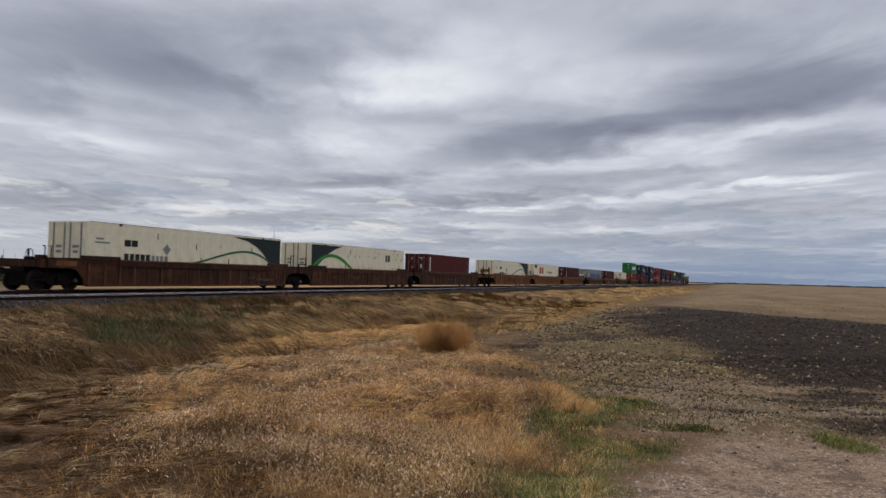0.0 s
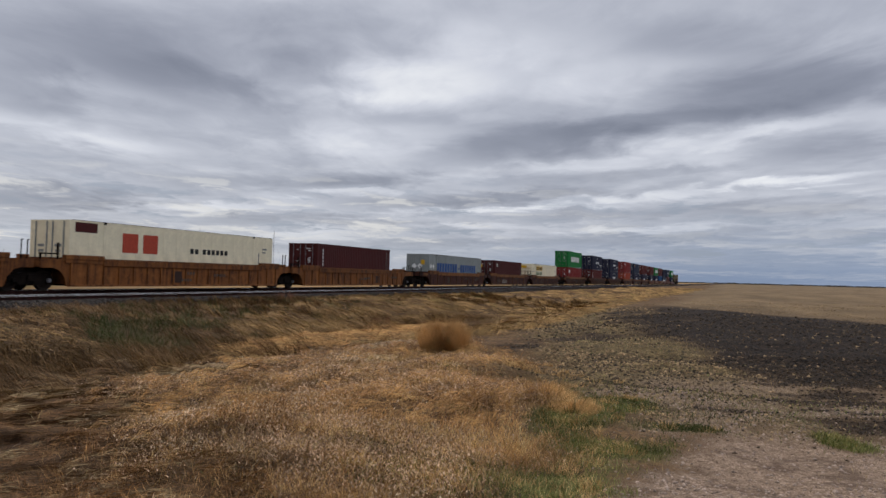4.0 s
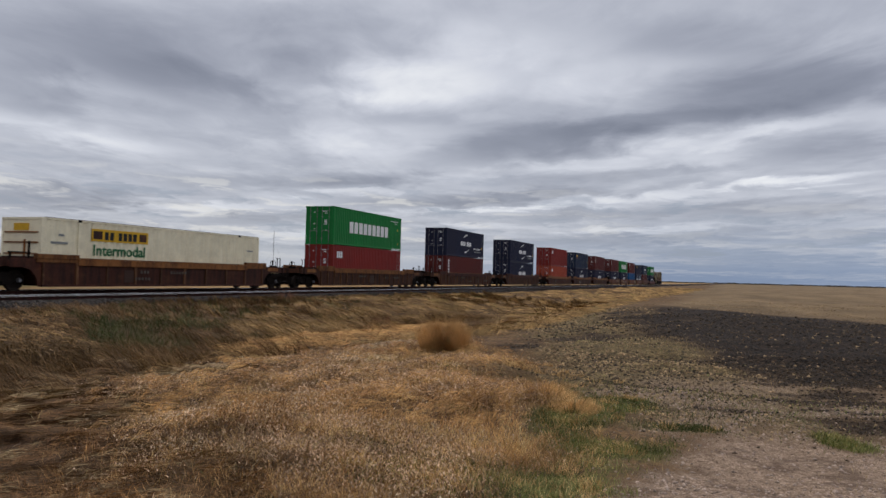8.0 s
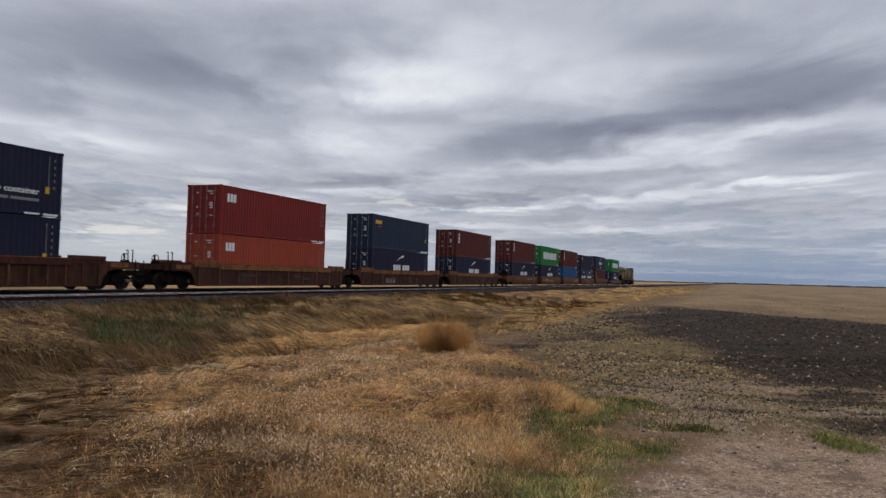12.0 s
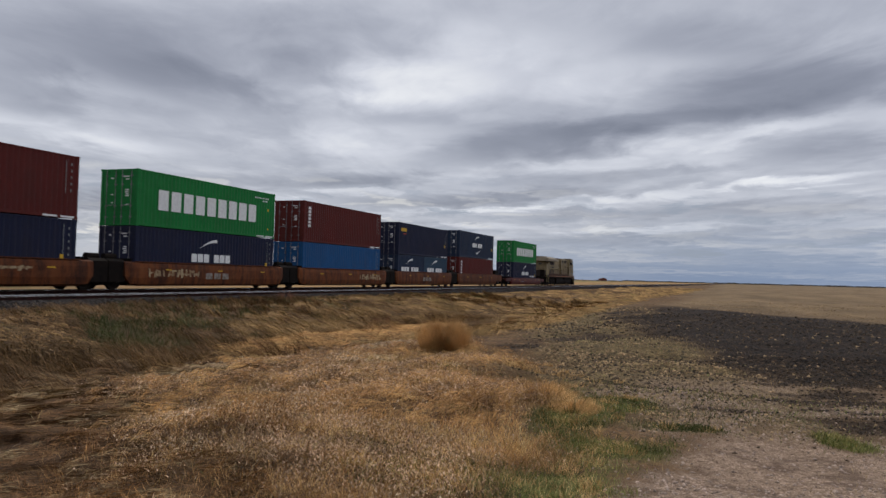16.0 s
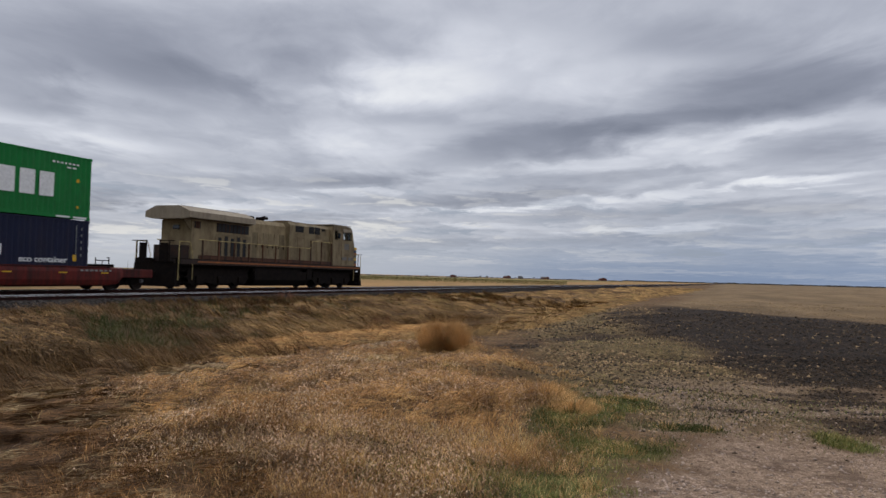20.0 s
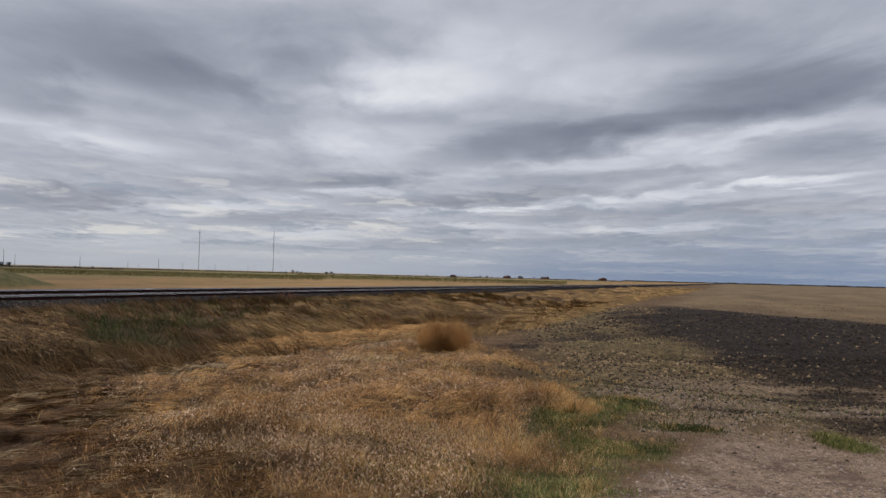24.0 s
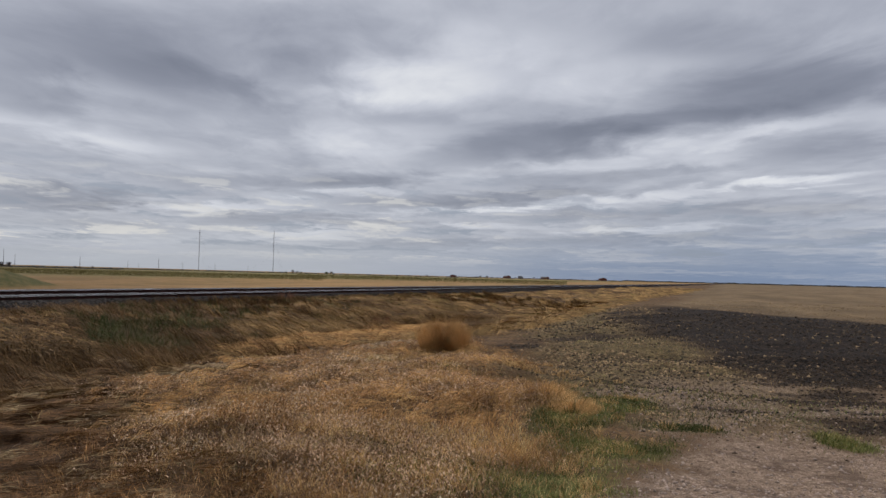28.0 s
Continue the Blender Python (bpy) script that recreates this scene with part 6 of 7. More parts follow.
def mast(bearing, distance, high):
    x, y, z = along(bearing, distance)
    m = thing("radio_mast", "tall thin guyed steel lattice radio mast", "mast", "radio masts", pose(x, y, z))
    for i in range(3):
        a = 2.0944 * i
        part("leg", Solid().tube((0.7 * math.cos(a), 0.7 * math.sin(a), 0), (0.7 * math.cos(a), 0.7 * math.sin(a), high), 0.16, 5), M_MAST, m)
        for k in (0.45, 0.9):
            part("guy_wire", Solid().tube((0.7 * math.cos(a), 0.7 * math.sin(a), high * k), (high * 0.5 * math.cos(a), high * 0.5 * math.sin(a), 0), 0.03, 4), M_MAST, m)
    s = Solid()
    n = int(high / 2.4)
    for i in range(n):
        for k in range(3):
            a, b = 2.0944 * k, 2.0944 * (k + 1)
            s.tube((0.7 * math.cos(a), 0.7 * math.sin(a), i * 2.4), (0.7 * math.cos(b), 0.7 * math.sin(b), i * 2.4 + 2.4), 0.06, 4)
    part("lattice", s, M_MAST, m)
    part("antenna", Solid().tube((0, 0, high), (0, 0, high + 4), 0.1, 5), M_MAST, m)
    return m


def pole(bearing, distance, high=10.0):
    x, y, z = along(bearing, distance)
    p = thing("utility_pole", "weathered wooden utility pole on the plain", "pole", "utility poles", pose(x, y, z, 0, 0, 40))
    part("shaft", Solid().tube((0, 0, -0.5), (0, 0, high), 0.2, 7, 0.13), M_WOOD_POLE, p)
    part("crossarm", Solid().box(-1.2, 1.2, -0.08, 0.08, high - 0.8, high - 0.62), M_WOOD_POLE, p)
    for k in (-1.1, -0.5, 0.5, 1.1):
        part("insulator", Solid().tube((k, 0, high - 0.62), (k, 0, high - 0.4), 0.06, 6), M_MAST, p)
    return p


M_BARK = surface("grey_bark", (0.09, 0.075, 0.065), 0.9, scale=3, bump=0.3)
M_TWIG = surface("bare_twigs", (0.10, 0.085, 0.08), 0.9, color2=(0.06, 0.05, 0.045), scale=2, island=0.3)
M_BUSH = surface("bush_leaves", (0.045, 0.058, 0.022), 0.9, color2=(0.08, 0.085, 0.03), scale=2, island=0.45)


def clump_mesh(name, material, n, rx, rz, lift, leaf, seed):
    """An uneven crown of many small leaf clumps with gaps."""
    r = np.random.default_rng(seed)
    p = r.normal(size=(n, 3))
    p /= np.linalg.norm(p, axis=1)[:, None]
    p *= (r.uniform(0.25, 1, n) ** 0.5)[:, None]
    lobes = 1 + 0.3 * np.sin(p[:, 0] * 5 + seed) * np.cos(p[:, 1] * 4 + 2 * seed) + 0.2 * np.sin(p[:, 2] * 7)
    p = p * lobes[:, None] * np.array([rx, rx, rz]) + np.array([0, 0, lift])
    a, b = r.normal(size=(n, 3)), r.normal(size=(n, 3))
    size = leaf * r.uniform(0.6, 1.5, n)[:, None]
    a *= size / np.linalg.norm(a, axis=1)[:, None]
    b *= size / np.linalg.norm(b, axis=1)[:, None]
    v = np.stack([p - a, p - b * 0.6, p + a, p + b * 0.6], 1).reshape(-1, 3)
    return array_mesh(name, v, np.arange(4 * n), np.full(n, 4), material)


CROWNS = [clump_mesh("crown", M_TWIG, 420, 3.4, 3.0, 5.4, 0.5, k) for k in range(3)] + [clump_mesh("crown", M_BUSH, 360, 3.2, 2.2, 3.4, 0.5, k + 5) for k in range(2)]


def tree_trunk(high):
    s = Solid().tube((0, 0, -0.3), (0.1, 0, high * 0.55), 0.26, 7, 0.16)
    for i in range(6):
        a = i * 1.05
        s.tube((0.06, 0, high * (0.28 + 0.04 * i)), (1.9 * math.cos(a), 1.9 * math.sin(a), high * (0.62 + 0.04 * i)), 0.1, 5, 0.03)
    return s


TRUNK = tree_trunk(8.0).mesh("trunk", M_BARK)


def tree(bearing, distance, size, kind=0):
    x, y, z = along(bearing, distance)
    word = "bare branched prairie tree in a distant row" if kind < 3 else "dark green bushy tree in a distant row"
    t = thing("tree", word, "tree", "distant trees", pose(x, y, z, 0, 0, bearing * 37 % 360))
    part("trunk", TRUNK, M_BARK, t)
    part("crown", CROWNS[kind], M_TWIG, t)
    t.scale = (size * 0.62, size * 0.62, size * 0.55)
    return t


def shed(bearing, distance, w, d, h, wall, turn=0):
    x, y, z = along(bearing, distance)
    b = thing("farm_shed", "low gabled farm building far across the plain", "building", "farm buildings", pose(x, y, z, 0, 0, turn))
    part("wall", Solid().prism([(-d / 2, -0.3), (d / 2, -0.3), (d / 2, h), (0, h * 1.4), (-d / 2, h)], -w / 2, w / 2, "x"), wall, b)
    for side in (-1, 1):
        part("roof", Solid().prism([(side * d * 0.55, h * 0.96), (0, h * 1.44), (0, h * 1.5), (side * d * 0.55, h * 1.03)], -w / 2 - 0.3, w / 2 + 0.3, "x"), M_ROOFING, b)
    part("door", Solid().box(-1.5, 1.5, -d / 2 - 0.06, -d / 2 + 0.02, 0, h * 0.8), M_DARK, b)
    return b


mast(51.08, 1500, 76), mast(56.28, 1500, 79)
for bearing, distance, high in ((38.9, 620, 12.5), (39.55, 700, 10), (43.4, 640, 9), (46.4, 900, 9), (48.4, 800, 11), (50.0, 1300, 12), (52.2, 1100, 10), (54.5, 1200, 9), (47.1, 1400, 9)):
    pole(bearing, distance, high)
r = random.Random(3)
for bearing, distance, size, kind in ((37.6, 420, 0.75, 0), (38.2, 430, 0.85, 1), (38.5, 520, 0.9, 2), (38.8, 540, 0.75, 0), (39.2, 560, 0.8, 1), (40.6, 820, 0.5, 3), (41.2, 830, 0.55, 4), (42.0, 850, 0.45, 3), (43.1, 860, 0.5, 0), (44.2, 880, 0.55, 1), (45.3, 900, 0.5, 3), (46.0, 910, 0.5, 4), (58.0, 880, 0.7, 1), (58.6, 890, 0.6, 3), (57.2, 900, 0.7, 3), (57.7, 920, 0.9, 0), (58.3, 900, 0.8, 4), (60.15, 850, 0.95, 3), (60.5, 860, 0.8, 0), (67.6, 1100, 0.7, 1),
                                      (66.2, 1200, 0.6, 3), (71.6, 1300, 0.9, 0), (72.1, 1300, 0.9, 1), (75.6, 1500, 0.9, 0), (76.6, 1500, 0.9, 2), (82.2, 1500, 0.7, 3), (89.3, 1500, 0.9, 4), (89.7, 1500, 0.8, 3), (91.0, 1500, 1.0, 3)):
    tree(bearing, distance, size, kind)
shed(80.6, 1500, 22, 12, 4.2, M_BARN, 20), shed(73.6, 1500, 14, 10, 4, M_BARN, 40), shed(74.6, 1500, 12, 9, 4, M_ROOFING, 10), shed(76.4, 1600, 16, 9, 4, M_BARN, 60), shed(69.6, 1300, 24, 9, 3, M_BARN, 15)


def far_growth(name, label, spans, material, seed, leaf, high, n):
    """Far hedges and woods along the horizon, too many to count."""
    r = np.random.default_rng(seed)
    rows = []
    for b0, b1, d0, d1, k in spans:
        m = int(n * k)
        b = np.radians(r.uniform(b0, b1, m))
        d = r.uniform(d0, d1, m)
        swell = 0.5 + 0.5 * np.sin(b * 260 + seed) * np.sin(b * 97 + 1)
        x, y = d * np.sin(b), d * np.cos(b)
        z = ground_z(x, y) + r.uniform(0, 1, m) * high * (0.35 + 0.65 * swell) * (d / 700)
        rows.append(np.stack([x, y, z, d / 700], -1))
    q = np.concatenate(rows)
    m = len(q)
    a, b = r.normal(size=(m, 3)), r.normal(size=(m, 3))
    s = (leaf * r.uniform(0.5, 1.4, m) * q[:, 3])[:, None]
    a *= s / np.linalg.norm(a, axis=1)[:, None]
    b *= s / np.linalg.norm(b, axis=1)[:, None]
    p = q[:, :3]
    v = np.stack([p - a, p - b * 0.6, p + a, p + b * 0.6], 1).reshape(-1, 3)
    return tagged(new(name, array_mesh(name, v, np.arange(4 * m), np.full(m, 4), material)), label, "shrubs", kind="stuff")


# distance haze is put into this grey, there is none in the air
M_FAR = surface("hazed_far_woods", (0.06, 0.058, 0.056), 0.9, color2=(0.09, 0.085, 0.08), scale=0.2, island=0.3)
M_BRUSH = surface("olive_brush", (0.125, 0.118, 0.038), 0.9, color2=(0.25, 0.19, 0.078), scale=0.3, island=0.4)
far_growth("distant_hedge", "dark broken line of far trees along the horizon", ((36, 46, 650, 720, 0.16), (46, 56, 800, 900, 0.05), (56, 70, 900, 1000, 0.06), (70, 82, 1300, 1500, 0.06), (82, 100.5, 2300, 2500, 0.30), (88.7, 91.0, 1900, 2000, 0.03), (95.2, 97.4, 2000, 2200, 0.03)), M_FAR, 4, 0.8, 0.85, 14000)
far_growth("field_shrubs", "low olive green brush in a strip across the far field", ((36, 48, 190, 420, 0.5), (48, 60, 190, 420, 0.35), (58, 78, 240, 560, 0.35)), M_BRUSH, 9, 0.8, 0.13, 26000)


# ---- grass, stubble, stones ----
def grass_material(name, colors, vary=0.35):
    """Dry stems: patches of four tones, noise patches darkened like gaps, a shade of its own for each stem."""
    material = bpy.data.materials.new(name)
    net = Net(material)
    geo = net.nodes.new("ShaderNodeNewGeometry")
    n1 = net.noise(geo.outputs["Position"], 0.45, 4, 0.6)
    n2 = net.noise(geo.outputs["Position"], 2.6, 3, 0.6)
    fac = net.math("ADD", net.math("MULTIPLY", n1, 0.55), net.math("ADD", net.math("MULTIPLY", n2, 0.25), net.math("MULTIPLY", geo.outputs["Random Per Island"], 0.2)))
    k = len(colors) - 1
    col = net.ramp(fac, [(0.36 + 0.28 * i / k, c) for i, c in enumerate(colors)])
    tone = net.nodes.new("ShaderNodeAttribute")
    tone.attribute_name = "tone"
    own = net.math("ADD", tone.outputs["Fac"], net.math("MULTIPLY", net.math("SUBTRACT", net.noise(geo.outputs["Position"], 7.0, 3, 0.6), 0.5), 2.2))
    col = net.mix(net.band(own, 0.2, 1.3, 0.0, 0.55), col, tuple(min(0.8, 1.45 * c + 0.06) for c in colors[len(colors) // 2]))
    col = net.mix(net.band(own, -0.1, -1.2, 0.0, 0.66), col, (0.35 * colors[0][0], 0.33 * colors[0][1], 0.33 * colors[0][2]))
    # the dark of gaps is mixed into the colour here, by noise alone
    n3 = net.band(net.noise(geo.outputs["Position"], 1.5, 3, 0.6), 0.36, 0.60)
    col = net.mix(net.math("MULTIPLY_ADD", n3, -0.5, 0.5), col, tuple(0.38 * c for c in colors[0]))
    shade = net.math("MULTIPLY_ADD", geo.outputs["Random Per Island"], 2 * vary, 1 - vary)
    col = net.mix(1.0, col, net.join(shade, shade, shade), "MULTIPLY")
    bsdf = net.nodes.new("ShaderNodeBsdfPrincipled")
    net.put(bsdf.inputs["Base Color"], col)
    bsdf.inputs["Roughness"].default_value = 0.75
    bsdf.inputs["Specular IOR Level"].default_value = 0.2
    net.links.new(bsdf.outputs[0], net.nodes.new("ShaderNodeOutputMaterial").inputs[0])
    return material


M_DRY = grass_material("dry_grass_blades", [(0.2748, 0.1272, 0.0392), (0.4950, 0.2486, 0.0785), (0.6882, 0.3712, 0.1254), (0.4531, 0.2117, 0.0556)])
M_CARPET = grass_material("matted_thatch_blades", [(0.1428, 0.0640, 0.0207), (0.2846, 0.1393, 0.0469), (0.4702, 0.2436, 0.0872), (0.2136, 0.1190, 0.0305)], 0.5)
M_BANK = grass_material("bank_grass_blades", [(0.1572, 0.0825, 0.0262), (0.2761, 0.1512, 0.0491), (0.4499, 0.2622, 0.0905), (0.1688, 0.1168, 0.0305)], 0.5)
M_TUFT = grass_material("tuft_blades", [(0.4312, 0.2346, 0.0772), (0.6592, 0.4008, 0.1586), (0.7603, 0.5119, 0.2337), (0.5822, 0.3256, 0.1047)], 0.45)
M_BANK_LOW = grass_material("low_bank_blades", [(0.106, 0.055, 0.020), (0.212, 0.115, 0.042), (0.127, 0.087, 0.024)])
M_THATCH_DARK = grass_material("dark_thatch_blades", [(0.0589, 0.0273, 0.0087), (0.1275, 0.0632, 0.0229), (0.2354, 0.1210, 0.0458), (0.0828, 0.0480, 0.0131)], 0.5)
# darker copy of M_BANK: the bank's dimness is put into the stem colour
M_BANK_DARK = grass_material("dark_bank_blades", [(0.0573, 0.0279, 0.0078), (0.1239, 0.0644, 0.0207), (0.2288, 0.1235, 0.0416), (0.0805, 0.0490, 0.0119)], 0.5)
M_PALE = grass_material("pale_seed_heads", [(0.5075, 0.3224, 0.1799), (0.6978, 0.4892, 0.3161), (0.5498, 0.3447, 0.1962)], 0.5)
M_LEAF = grass_material("green_grass_blades", [(0.0607, 0.0961, 0.0154), (0.1270, 0.1585, 0.0298), (0.2208, 0.2150, 0.0607), (0.3754, 0.3056, 0.1104)])
M_BANK_LEAF = grass_material("dark_green_blades", [(0.0340, 0.0504, 0.0093), (0.0646, 0.0806, 0.0161), (0.0952, 0.0864, 0.0272)])
M_STRAW = grass_material("straw_stubble", [(0.16, 0.10, 0.045), (0.34, 0.23, 0.105), (0.48, 0.345, 0.18)], 0.4)
M_CLOD = grass_material("crumbs_of_soil", [(0.0125, 0.0088, 0.0062), (0.030, 0.0195, 0.0112), (0.075, 0.047, 0.025), (0.025, 0.0175, 0.0100)], 0.6)
M_CRUMB = grass_material("tan_soil_crumbs", [(0.1035, 0.0621, 0.0322), (0.2300, 0.1472, 0.0759), (0.3910, 0.2622, 0.1403), (0.1725, 0.1357, 0.0517)], 0.6)
M_PEBBLE = surface("gravel_stones", (0.40, 0.31, 0.245), 0.85, color2=(0.20, 0.138, 0.10), scale=20, island=0.5, spec=0.3)


def scatter(n, r0, r1, a0=36.5, a1=100.0, power=-0.35, seed=1):
    """Places in a fan of bearings from the road end, thinning with distance."""
    r = np.random.default_rng(seed)
    u = r.uniform(0, 1, n)
    k = power + 1
    d = (r0 ** k + u * (r1 ** k - r0 ** k)) ** (1 / k)
    a = np.radians(r.uniform(a0, a1, n))
    return d * np.sin(a), d * np.cos(a), d, r


def toned(me, tone, n, corners):
    """Gives each stem the shade of the clump that it grows in."""
    values = np.repeat(np.broadcast_to(np.asarray(tone, dtype=np.float32), (n,)), corners)
    me.attributes.new("tone", "FLOAT", "POINT").data.foreach_set("value", np.ascontiguousarray(values, dtype=np.float32))
    return me


def odds(who, k=0.7548777):
    """A fixed number from -1 to 1 for each clump."""
    return ((who * k + 0.13) % 1.0) * 2 - 1


def blades(name, label, x, y, height, width, lean, lean_dir, material, seed, z_off=0.0, jitter=(0.4, 1.3), tone=0.0, stray=0.7):
    """Bent tapering grass blades, one island each."""
    r = np.random.default_rng(seed)
    n = len(x)
    z = ground_z(x, y) - 0.015 + z_off
    turn = r.uniform(0, 6.283, n)
    wx, wy = np.cos(turn) * width * 0.5, np.sin(turn) * width * 0.5
    bend = lean * r.uniform(*jitter, n)
    dirn = lean_dir + r.normal(0, stray, n)
    tip_x, tip_y = np.cos(dirn) * height * np.sin(np.clip(bend, 0, 1.45)), np.sin(dirn) * height * np.sin(np.clip(bend, 0, 1.45))
    tip_z = height * np.cos(np.clip(bend, 0, 1.45))
    base = np.stack([x, y, z], -1)
    wide = np.stack([wx, wy, 0 * wx], -1)
    mid = base + np.stack([tip_x * 0.38, tip_y * 0.38, tip_z * 0.62], -1)
    tip = base + np.stack([tip_x, tip_y, tip_z], -1)
    v = np.stack([base - wide, base + wide, mid - wide * 0.8, mid + wide * 0.8, tip], 1).reshape(-1, 3)
    k = np.arange(n)[:, None] * 5
    loops = np.concatenate([k + np.array([[0, 1, 3, 2]]), k + np.array([[2, 3, 4]])], 1).reshape(-1)
    counts = np.tile([4, 3], n)
    return tagged(new(name, toned(array_mesh(name, v, loops, counts, material), tone, n, 5)), label, "grass", kind="stuff")


def pick(mask, *arrays):
    return [a[mask] for a in arrays]


EDGE_X = [4.0, 5.2, 6.6, 8.0, 9.2, 10.5, 12.0, 13.0, 14.5, 16.0, 18.0, 40.0]
EDGE_Y = [1.35, 1.45, 1.75, 2.0, 2.1, 2.3, 2.7, 3.2, 4.4, 5.8, 7.6, 12.0]


def tall_zone(x, y):
    """Share of tall dry grass."""
    gravel, green, soil, mottle, stubble, thatch = area_masks(x, y)
    w = 0.9 * ripple(x * 1.1 + 2, y * 1.1)
    side = smooth(-0.7, 0.7, y - np.interp(x, EDGE_X, EDGE_Y) + w)
    return side * (1 - gravel) * (1 - 0.8 * green)


def flattened(x, y):
    """Share of grass pressed flat, where the verge meets the crossing."""
    slope = y / np.maximum(x, 1.0)
    beside = smooth(0.74, 1.08, slope + 0.16 * ripple(x * 0.8, y * 0.8))
    near = smooth(0.9, -0.9, np.hypot(x, y) - 6.4 - 0.9 * ripple(x, y)) * smooth(0.56, 0.78, slope + 0.1 * ripple(x * 1.4, y * 1.4))
    return np.maximum(beside, near)


def wisps(name, label, x, y, way, length, rise, per, spread, width, material, seed, curl=0.15, fan=0.25, z_off=0.0, vary=0.8):
    """Bundles of long stems that lie over in low arcs."""
    r = np.random.default_rng(seed)
    who = np.repeat(np.arange(len(x)), per)
    n = len(who)
    q, a = np.broadcast_to(spread, x.shape)[who] * np.sqrt(r.uniform(0, 1, n)), r.uniform(0, 6.283, n)
    bx, by = x[who] + q * np.cos(a), y[who] + q * np.sin(a)
    dirn = np.broadcast_to(way, x.shape)[who] + r.normal(0, fan, n)
    long = np.broadcast_to(length, x.shape)[who] * r.uniform(0.5, 1.2, n)
    up = np.broadcast_to(rise, x.shape)[who] * r.uniform(0.2, 1.2, n)
    side = curl * long * r.normal(0, 1, n)
    wide = np.broadcast_to(width, x.shape)[who] * r.uniform(0.6, 1.2, n)
    z0 = ground_z(bx, by) + z_off
    rows = []
    for t, k in ((0.0, 0.7), (0.33, 1.0), (0.68, 0.8), (1.0, 0.15)):
        px = bx + np.cos(dirn) * long * t - np.sin(dirn) * side * t * t
        py = by + np.sin(dirn) * long * t + np.cos(dirn) * side * t * t
        pz = np.maximum(z0 + up * (1 - (1.7 * t - 0.8) ** 2), ground_z(px, py) + 0.006)
        ox, oy = -np.sin(dirn) * wide * k * 0.5, np.cos(dirn) * wide * k * 0.5
        lift = wide * k * 0.35
        rows += [np.stack([px - ox, py - oy, pz - lift], -1), np.stack([px + ox, py + oy, pz + lift], -1)]
    v = np.stack(rows, 1).reshape(-1, 3)
    quad = np.array([(0, 1, 3, 2), (2, 3, 5, 4), (4, 5, 7, 6)])
    loops = (np.arange(n)[:, None, None] * 8 + quad[None]).reshape(-1)
    return tagged(new(name, toned(array_mesh(name, v, loops, np.full(n * 3, 4), material), vary * odds(who), n, 8)), label, "grass", kind="stuff")


def tufts(seed, centres, per, r0, r1, spread, a0=36.5, a1=100.0, power=-0.3):
    """Blade feet gathered in tufts: places, and the way each blade leans out from its tuft's middle."""
    cx, cy, d, r = scatter(centres, r0, r1, a0, a1, power, seed)
    size = spread * r.uniform(0.5, 1.4, centres)
    who = np.repeat(np.arange(centres), per)
    a = r.uniform(0, 6.283, len(who))
    q = np.sqrt(r.uniform(0, 1, len(who)))
    x, y = cx[who] + q * size[who] * np.cos(a), cy[who] + q * size[who] * np.sin(a)
    return x, y, np.hypot(x, y), a, q, who, r


# matted thatch over all of the verge, in every direction
x, y, d, r = scatter(120000, 4.0, 26, seed=10, power=-0.45)
keep = (r.uniform(0, 1, len(x)) < tall_zone(x, y) * np.clip(0.75 + 0.7 * ripple(x * 1.7 + 1, y * 1.7), 0.1, 1)) & (y < 13)
x, y, d = pick(keep, x, y, d)
blades("matted_thatch", "matted brown thatch of fallen dry grass", x, y, r.uniform(0.06, 0.20, len(x)), 0.0042 * np.maximum(1, d / 7), np.full(len(x), 1.15), 2.5 * ripple(x * 0.5 + 8, y * 0.5) - 0.4 + r.normal(0, 0.9, len(x)), M_CARPET, 20, jitter=(0.6, 1.2), tone=0.9 * ripple(x * 2.6, y * 2.6 + 1) - 0.15)

# loose blades, thickest in soft clumps
x, y, d, r = scatter(150000, 4.2, 45, seed=11)
lying = flattened(x, y)
keep = (r.uniform(0, 1, len(x)) < tall_zone(x, y) * np.clip(0.5 + 0.9 * ripple(x * 1.3, y * 1.3 + 5), 0.03, 1) * (1 - 0.85 * lying)) & (y < 12.5)
x, y, d, lying = pick(keep, x, y, d, lying)
height = (0.06 + 0.12 * np.clip(0.5 + 0.9 * ripple(x * 1.6, y * 1.6), 0, 1)) * r.uniform(0.5, 1.4, len(x))
lean = 0.95 + 0.3 * lying + 0.4 * ripple(x * 1.2 + 3, y * 1.2)
swirl = 2.6 * ripple(x * 0.55, y * 0.55) - 0.5 + r.normal(0, 0.8, len(x))
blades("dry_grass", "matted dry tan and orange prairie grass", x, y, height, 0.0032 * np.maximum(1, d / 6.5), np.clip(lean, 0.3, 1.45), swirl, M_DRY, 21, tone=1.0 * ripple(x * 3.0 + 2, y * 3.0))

# tufts that fan out, with dark gaps between them
x, y, d, a, q, who, r = tufts(17, 3400, 85, 4.3, 34, 0.26)
lying = flattened(x, y)
keep = (r.uniform(0, 1, len(x)) < tall_zone(x, y) * (1 - 0.97 * lying) * (0.25 + 0.75 * smooth(-0.55, -0.1, ripple(x * 1.1 + 6, y * 1.1)))) & (y < 11.5)
x, y, d, a, q, who = pick(keep, x, y, d, a, q, who)
vigour = 0.5 + 0.8 * ((who * 0.618) % 1.0)
height = (0.24 - 0.09 * q) * vigour * r.uniform(0.5, 1.1, len(x))
